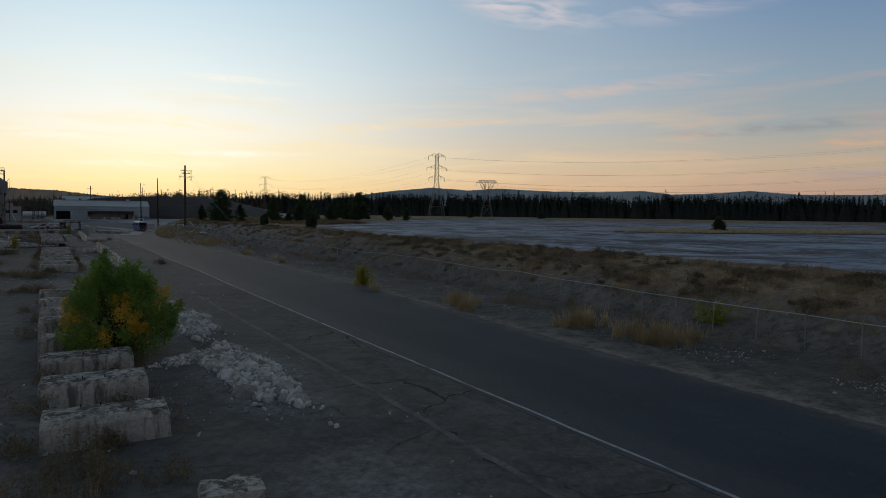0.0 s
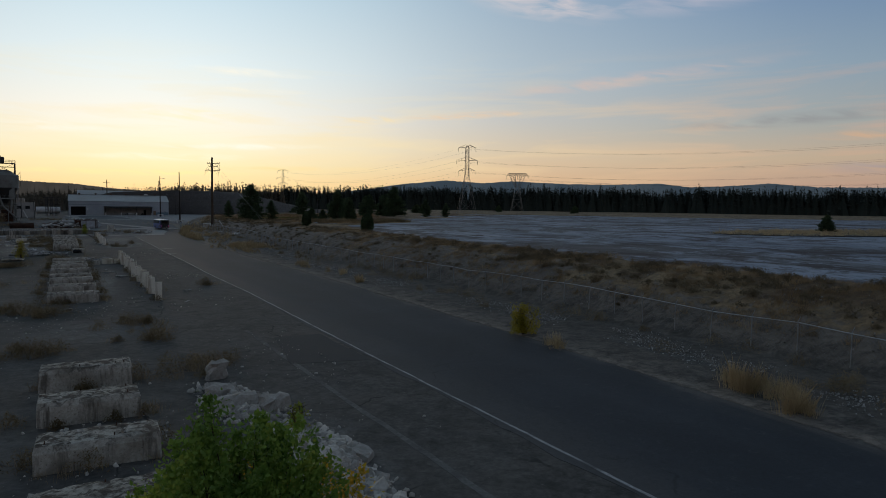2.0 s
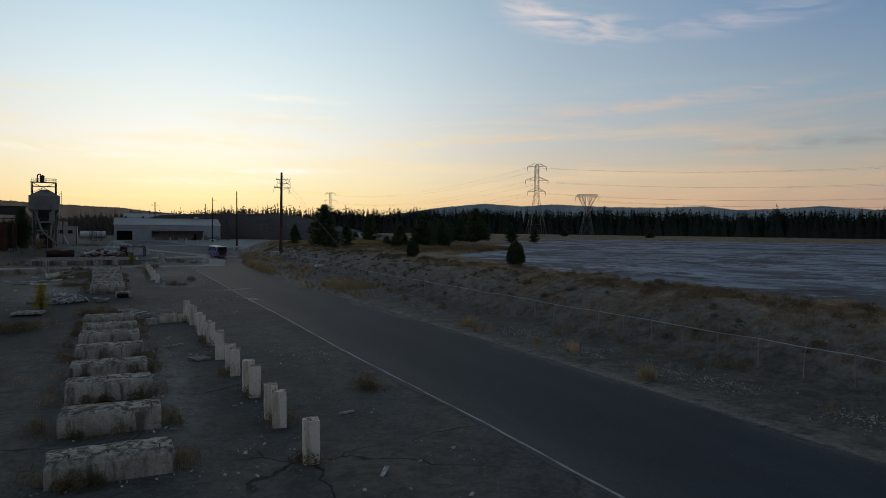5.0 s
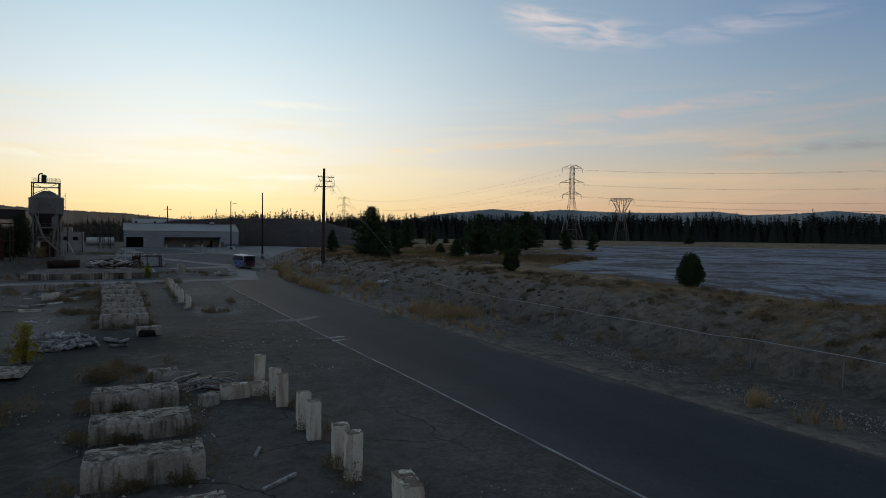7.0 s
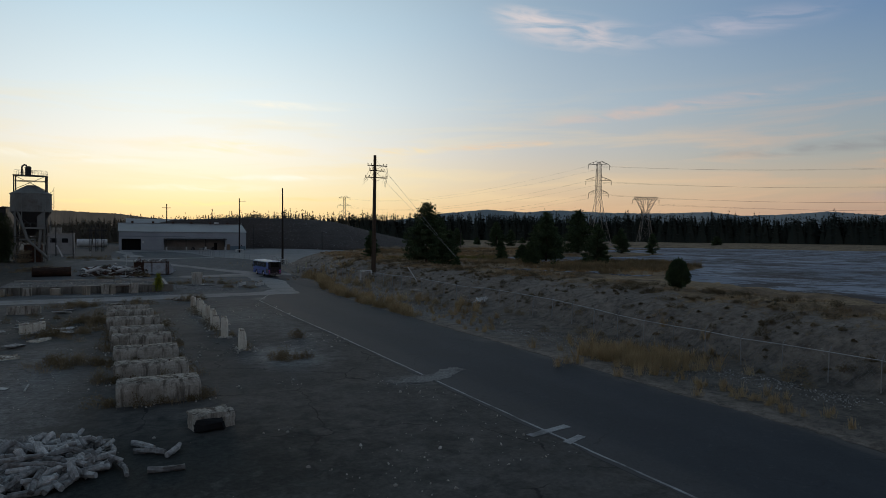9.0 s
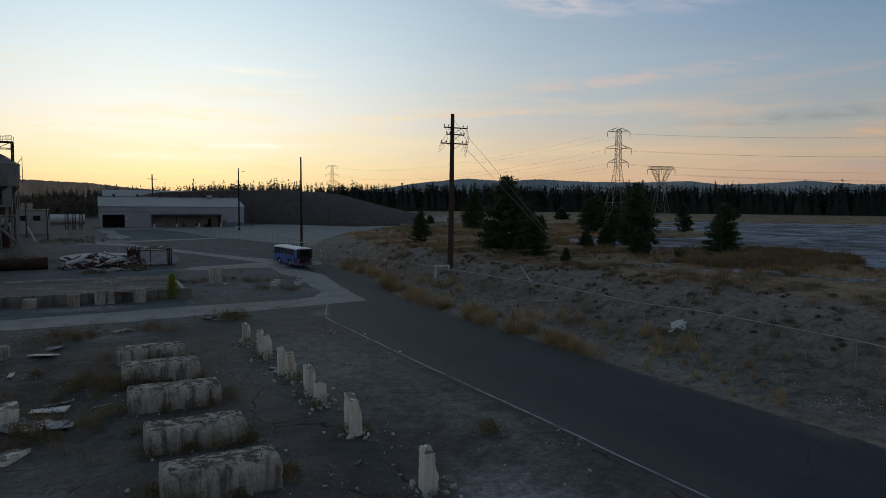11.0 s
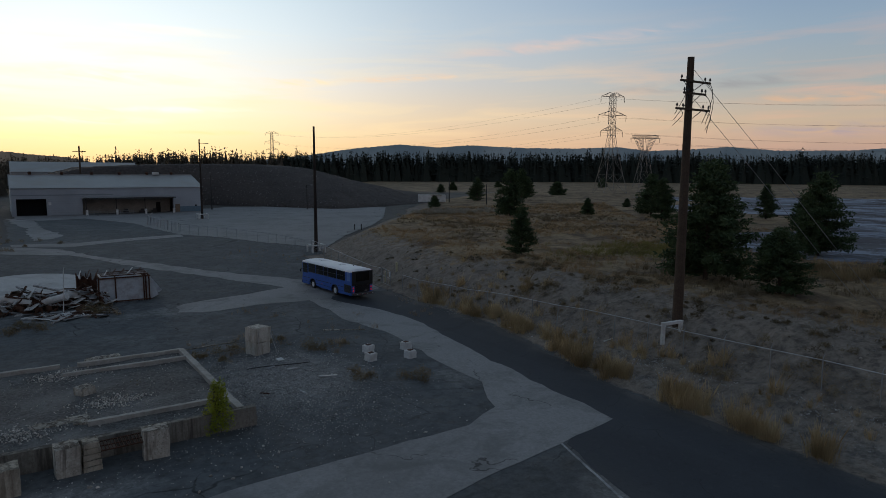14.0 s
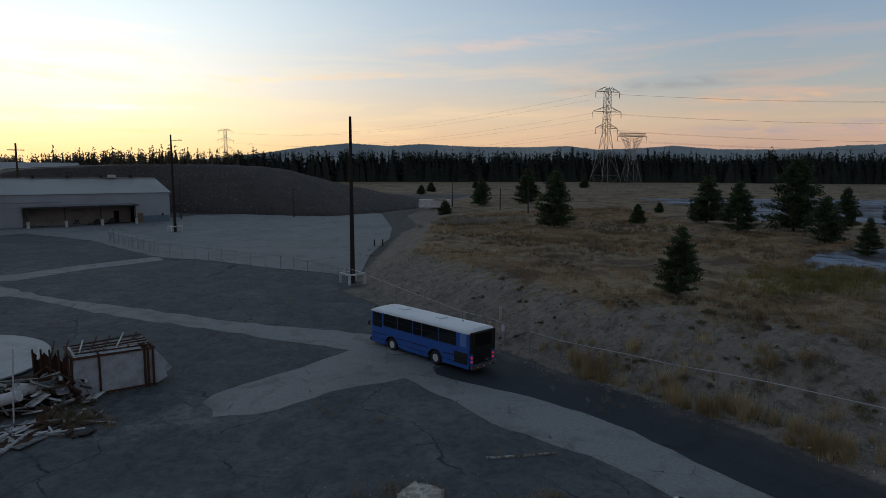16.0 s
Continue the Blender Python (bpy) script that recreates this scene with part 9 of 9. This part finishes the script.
    for i in range(7):
        bm = bmesh.new()
        y = -1.0 + i * 0.32
        tube(bm, (-2.3, y, 2.15), (2.0, y + r7.uniform(-.3, .3), 2.12 + r7.uniform(0, .12)), 0.04, 0.04, 6)
        part("pipe", bm, M_DRIFT if i % 2 else M_RUST, w)
    for x in (-2.3, -1.9):
        bm = bmesh.new()
        tube(bm, (x - 0.35, -0.6, 0.6), (x - 0.5, -0.6, 0.6), 0.28, 0.28, 14)
        part("flange", bm, M_DRIFT, w)


wreck()
rt = thing("rusted_tank", pose(-17.6, 273.2, H(-17.6, 273.2), 0, 0, 2), "long burnt and dented rusty tank lying on the ground", "tank")
bm = bmesh.new()
for k in range(11):
    tube(bm, (-3.3 + 0.6 * k, 0, 0.98), (-3.3 + 0.6 * (k + 1), 0, 0.98), 1.0, 1.0, 26, k in (0, 10))
for v in bm.verts:
    dent = float(wave(v.co.x * 1.3, v.co.y + 2 * v.co.z, 0.9, 83))
    v.co.z = max(0.02, v.co.z * (0.92 - 0.16 * max(0.0, dent))) if v.co.z > 0.9 else v.co.z
    v.co.y += 0.14 * dent
M_CHAR = surface("charred_rust", (0.022, 0.015, 0.012), (0.060, 0.034, 0.024), (0.10, 0.052, 0.032), 0.8, 4.0, 0.9, 0.1, bump=0.4, stain=0.6)
part("shell", bm, M_CHAR, rt)
for x in (-3.2, -1.2, 1.0, 3.2):
    bm = bmesh.new()
    tube(bm, (x - 0.06, 0, 0.94), (x + 0.06, 0, 0.94), 0.96, 0.96, 26)
    part("hoop", bm, M_CHAR, rt)
hp = heap(-6.0, 273.6, 7.0, 2.3, 0.0, 1.5, 1000, 0.15, 0.8, 31)
chunks("scrap_mound", hp, M_RUST, "tangled mound of rusted scrap and soil", 32, "scrap")
M_SCRAPS = [M_DRIFT, M_STEEL, M_RUST, M_WHITE, M_DRIFT, M_WOOD, M_RUST]
for i in range(300):
    L = r7.uniform(0.8, 3.2)
    bm = bmesh.new()
    kind = r7.random()
    if kind < 0.45:
        box(bm, (0, 0, 0), (L, r7.uniform(0.08, 0.22), r7.uniform(0.04, 0.14)))
    elif kind < 0.75:
        tube(bm, (-L / 2, 0, 0), (L / 2, 0, 0), r7.uniform(0.04, 0.11), None, 8)
    else:
        box(bm, (0, 0, 0), (L * 0.6, r7.uniform(0.4, 0.9), 0.03), jitter=0.05)
    o = part("scrap_beam" if kind < 0.45 else "scrap_pipe" if kind < 0.75 else "scrap_sheet", bm, M_SCRAPS[r7.randint(0, 6)])
    x = r7.uniform(-12.8, -0.3) if i < 250 else r7.uniform(-7, -0.4)
    y = 273.5 + r7.gauss(0, 1.3) if i < 250 else 268.9 + r7.gauss(0, 0.9)
    up = r7.uniform(0.3, 1.7) * max(0.12, 1 - abs(y - 273.5) / 2.6) * (1.25 if x > -9 else 0.9) if i < 250 else 0.1
    o.matrix_world = pose(x, y, H(x, y) + up, r7.uniform(-15, 15), r7.gauss(0, 18) if i < 250 else r7.gauss(0, 3), r7.uniform(0, 180))
    tagged(o, "bent pale scrap beam in a demolition heap" if kind < 0.45 else "scrap pipe in a demolition heap" if kind < 0.75 else "crumpled scrap sheet in a demolition heap", "scrap", "demolition heap")
for i, (x, y, rz) in enumerate([(-5.2, 272.0, -38), (-8.6, 273.0, -12), (-10.4, 272.8, 8), (-3.2, 273.2, 24), (-7.0, 274.2, 60)]):
    bm = bmesh.new()
    tube(bm, (-1.4, 0, 0.35), (1.4, 0, 0.35), 0.34, 0.34, 16)
    o = part("duct", bm, M_WHITE)
    o.matrix_world = pose(x, y, H(x, y) + 0.75, 0, 14 if i % 2 else -16, rz)
    tagged(o, "pale round steel duct lying in scrap", "duct")
bm = bmesh.new()
tube(bm, (0, 0, 0), (0.05, 0, 4.4), 0.045, 0.04, 7)
o = part("steel_post", bm, M_WHITE)
o.matrix_world = pose(-4.6, 271.0, H(-4.6, 271.0), 3, 2, 0)
tagged(o, "thin pale steel post standing in scrap", "post")
ring = [(-7.0 + 6.2 * math.cos(t), 285.0 + 6.6 * math.sin(t)) for t in np.linspace(0, 6.283, 40)[:-1]]
pad = sheet("concrete_pad", ring, 0.30, surface("pale_pad_concrete", (0.40, 0.40, 0.39), (0.50, 0.50, 0.485), (0.26, 0.25, 0.235), 0.35, 4.0, 0.9, bump=0.1, stain=0.6), step=2.0, kind="", label="pale round concrete tank pad", category="concrete pad")
sol = pad.modifiers.new("thickness", "SOLIDIFY")
sol.thickness, sol.offset = 0.5, -1

# ---- yard clutter ----
for i, (x, y, sx, sy, rz) in enumerate([(-12, 191, 2.0, 1.2, 10), (-14.5, 207, 3.0, 1.4, -8), (-10.2, 190, 1.6, 1.0, 35), (-11, 186, 1.6, 1.0, 60), (-5.8, 214.0, 1.6, 0.9, 20), (-7.9, 214.6, 1.3, 0.6, -10), (-12.5, 178, 2.2, 1.2, 15), (-9.6, 142.5, 2.6, 5.0, 0),
                                       (-1.6, 86.6, 0.9, 0.5, 20), (-3.2, 205.8, 0.8, 0.7, 10)]):
    bm = bmesh.new()
    tall = 0.9 if i in (0, 1) else 0.22
    rough_block(bm, (sx, sy, tall), 0.35, 0.03, 800 + i, 0.1)
    o = part("concrete_slab", bm, M_CONC if i % 3 else M_CONC_PALE)
    o.matrix_world = pose(x, y, H(x, y) - 0.03, 4 * (-1) ** i, 0, rz)
    tagged(o, "tilted concrete slab lying in the yard", "concrete slab")
for i in range(34):
    bm = bmesh.new()
    box(bm, (0, 0, 0), (r7.uniform(0.5, 1.8), r7.uniform(0.06, 0.5), r7.uniform(0.03, 0.12)), jitter=0.02)
    o = part("debris_board", bm, M_SCRAPS[r7.randint(0, 4)])
    if i < 9:
        x, y = r7.gauss(1.8, 0.7), r7.gauss(217.6, 0.5)
    elif i < 20:
        x, y = r7.uniform(-18, -9), r7.uniform(165, 212)
    elif i < 26:
        x, y = r7.uniform(3, 10), r7.uniform(235, 246)
    else:
        x, y = r7.uniform(-12, 8), r7.uniform(70, 215)
    o.matrix_world = pose(x, y, H(x, y) + 0.06, r7.uniform(-8, 8), r7.uniform(-4, 4), r7.uniform(0, 180))
    tagged(o, "weathered board lying on cracked asphalt", "debris")
for k in range(26):      # flattened heap of dark boards and wire
    bm = bmesh.new()
    L = r7.uniform(0.5, 1.9)
    box(bm, (0, 0, 0), (L, r7.uniform(0.05, 0.16), r7.uniform(0.03, 0.09)), jitter=0.015)
    o = part("board", bm, r7.choice((M_WOOD, M_WOOD, M_RUST, M_DRIFT)))
    x, y = r7.gauss(2.5, 1.3), r7.gauss(216.7, 0.5)
    o.matrix_world = pose(x, y, H(x, y) + r7.uniform(0.04, 0.32), r7.uniform(-20, 20), r7.gauss(0, 10), r7.uniform(0, 180))
    tagged(o, "dark splintered board in a low heap beside the paving", "board", "heap of dark boards")

# slatted pallet lying among the footings
pl = thing("pallet", pose(3.64, 112.07, H(3.64, 112.07) + 0.02, 0, 3, 24), "grey weathered wooden pallet lying on asphalt", "pallet")
for k in range(6):
    bm = bmesh.new()
    box(bm, (-0.5 + 0.2 * k, 0, 0.12), (0.11, 1.1, 0.025), jitter=0.006)
    part("slat", bm, M_DRIFT, pl)
for k in range(3):
    bm = bmesh.new()
    box(bm, (0, -0.48 + 0.48 * k, 0.055), (1.15, 0.09, 0.10), jitter=0.006)
    part("runner", bm, M_DRIFT, pl)

# gate posts with a sign, bollards, loose rail
for i, (x, y) in enumerate([(29.6, 268.0), (31.6, 268.8)]):
    gp = thing("bollard", pose(x, y, H(x, y)), "short yellow-white steel bollard by the gate", "bollard", "bollards by the gate")
    bm = bmesh.new()
    tube(bm, (0, 0, -0.2), (0, 0, 1.2), 0.13, 0.13, 12)
    tube(bm, (0, 0, 1.2), (0, 0, 1.26), 0.13, 0.06, 12)
    part("pipe", bm, surface("faded_yellow", (0.42, 0.37, 0.21), (0.5, 0.45, 0.28), (0.35, 0.33, 0.28), 1, 5, 0.7, bump=0), gp)
gp = thing("gate", pose(28.7, 265.2, H(28.7, 265.2), 0, 0, 80), "open chain-link gate leaf with a small warning sign", "gate")
bm = bmesh.new()
for x in (0, 1.5, 3.0):
    tube(bm, (x, 0, 0.05), (x, 0, 1.9), 0.035, 0.035, 6)
for z in (0.1, 1.0, 1.88):
    tube(bm, (0, 0, z), (3.0, 0, z), 0.03, 0.03, 6)
part("gate_frame", bm, M_STEEL, gp)
bm = bmesh.new()
box(bm, (0.4, -0.05, 1.45), (0.5, 0.02, 0.6))
sg = part("sign", bm, M_WHITE, gp, "small white warning sign with a red band")
bm = bmesh.new()
box(bm, (0.4, -0.064, 1.62), (0.46, 0.01, 0.16))
redp, N, L, bs = node_mat("faded_red")
bs.inputs["Base Color"].default_value = (0.35, 0.05, 0.04, 1)
part("band", bm, redp, sg)
for i, (x, y, L, rz) in enumerate([(32.6, 210.6, 3.3, 140), (27.5, 240.5, 1.9, -20), (31.5, 205.5, 3.0, -30), (29.5, 232.0, 2.2, 10)]):
    bm = bmesh.new()
    tube(bm, (-L / 2, 0, 0), (L / 2, 0, 0), 0.05, 0.05, 7)
    o = part("loose_rail", bm, M_WHITE)
    o.matrix_world = pose(x, y, H(x, y) + (0.95 if i == 0 else 0.06), 0, -55 if i == 0 else 0, rz)
    tagged(o, "pale loose pipe leaning against the fence" if i == 0 else "pale loose pipe lying on the verge", "pipe")
bm = bmesh.new()
rp = random.Random(17)
for k in range(16):      # torn folds heaped on each other
    m = Matrix.Translation((rp.gauss(0, 0.55), rp.gauss(0, 0.35), rp.uniform(0.05, 0.4))) @ Euler((rp.uniform(-.7, .7), rp.uniform(-.7, .7), rp.uniform(0, 3))).to_matrix().to_4x4()
    box(bm, (0, 0, 0), (rp.uniform(0.4, 1.1), rp.uniform(0.2, 0.6), 0.02), m, jitter=0.08)
o = part("plastic_sheet", bm, M_WHITE)
o.matrix_world = pose(32.5, 190.3, H(32.5, 190.3) + 0.02, 0, 0, 30)
tagged(o, "crumpled white plastic sheet lying behind the fence", "plastic sheet")
# white wrecked trailer beyond the parking lot
tr = thing("trailer", pose(103.5, 371.0, H(103.5, 371) + 0.1, 0, 0, -32), "battered white trailer body standing on a dirt rise", "trailer")
bm = bmesh.new()
box(bm, (0, 0, 1.2), (8.6, 2.4, 2.2), bevel=0.12, jitter=0.05)
part("body", bm, M_WHITE, tr)
bm = bmesh.new()
box(bm, (1.2, -1.0, 2.3), (3.6, 1.4, 0.2), jitter=0.15)
part("torn_panel", bm, M_CONC, tr, "torn sagging side panel")
for x in (-3.2, 3.2):
    bm = bmesh.new()
    box(bm, (x, 0, 0.05), (0.5, 2.0, 0.3))
    part("skid", bm, M_DARKSTEEL, tr)
for i, (x, y) in enumerate([(51.5, 320.5), (52.8, 320.0)]):
    b = thing("bollard", pose(x, y, H(x, y)), "short dark post standing in the parking lot", "bollard", "posts in the parking lot")
    bm = bmesh.new()
    tube(bm, (0, 0, -0.1), (0, 0, 1.2), 0.12, 0.12, 8)
    part("pipe", bm, M_DARKSTEEL, b)

# pale lumps over the slag heap and dark posts in the works yard
r11 = random.Random(44)
slag = []
for _ in range(2200):
    x = r11.uniform(40, 118)
    y = slag_toe(x) + r11.uniform(0.8, 0.95 * (430 - slag_toe(x)))
    slag.append((x, y, slag_top(x, y) + 0.05 - H(x, y), r11.choice((0.14, 0.18, 0.24, 0.34, 0.46))))
chunks("slag_lumps", slag, surface("slag_lump", (0.07, 0.064, 0.058), (0.24, 0.225, 0.21), None, 1.0, 4.0, 0.95, island=0.6), "pale lumps of slag strewn over the heap", 45, "rubble")
for i in range(12):
    bm = bmesh.new()
    L = r11.uniform(0.8, 2.1)
    box(bm, (0, 0, 0), (L, r11.uniform(0.5, 1.1), 0.04), jitter=0.09)
    o = part("scrap_sheet", bm, M_DRIFT if i % 4 else M_WHITE)
    x, y = r11.uniform(-15, -8.5), r11.uniform(182, 212)
    o.matrix_world = pose(x, y, H(x, y) + 0.14, r11.uniform(-6, 6), r11.uniform(-5, 5), r11.uniform(0, 180))
    tagged(o, "pale metal sheet lying flat in the yard", "scrap")
bm = bmesh.new()
for a, b in zip(range(10), range(1, 11)):
    f = lambda k: (0.9 * k, 0.12 * math.sin(k * 1.1), 0.05)
    tube(bm, f(a * 0.5), f(b * 0.5), 0.035, 0.035, 5, False)
o = part("old_hose", bm, M_DARKSTEEL)
o.matrix_world = pose(4.6, 243.2, H(4.6, 243.2) + 0.03, 0, 0, -8)
tagged(o, "long dark hose lying on gravel", "hose")
for x, y, L, rz in ((15.5, 250.2, 3.7, -29), (-1.2, 250.7, 15.0, 4.5)):
    bm = bmesh.new()
    n = int(L / 0.6)
    for k in range(n):
        box(bm, (-L / 2 + (k + 0.5) * L / n, 0, 0.04), (L / n, 0.15, 0.10), jitter=0.02)
    o = part("kerb", bm, M_CONC)
    o.matrix_world = pose(x, y, H(x, y) - 0.02, 0, 0, rz)
    tagged(o, "thin broken concrete kerb along the asphalt", "kerb")

# tangle of thin metal between the loose blocks
for i in range(22):
    bm = bmesh.new()
    L = r11.uniform(0.6, 2.2)
    p = [Vector((-L / 2, 0, 0)), Vector((-L * 0.1, r11.uniform(-.2, .2), r11.uniform(0, .25))), Vector((L / 2, r11.uniform(-.3, .3), r11.uniform(-.05, .2)))]
    path_tube(bm, p, r11.choice((0.02, 0.03, 0.045)), 5)
    o = part("bent_bar", bm, r11.choice((M_STEEL, M_RAIL, M_RUST, M_DRIFT)))
    x, y = r11.gauss(0.9, 0.9), r11.gauss(134.2, 0.9)
    o.matrix_world = pose(x, y, H(x, y) + r11.uniform(0.05, 0.45), 0, r11.uniform(-14, 14), r11.uniform(0, 180))
    tagged(o, "bent thin metal bar in a tangle of scrap", "scrap", "tangle of metal bars")
for i, (x, y, L, rz) in enumerate([(2.4, 118.0, 1.7, 38), (2.2, 121.5, 1.1, 70), (8.8, 96.0, 0.8, 10)]):
    bm = bmesh.new()
    box(bm, (0, 0, 0.05), (L, 0.14, 0.1), bevel=0.01, jitter=0.015)
    o = part("timber", bm, M_DRIFT)
    o.matrix_world = pose(x, y, H(x, y), 0, 0, rz)
    tagged(o, "grey timber lying on cracked asphalt", "timber")
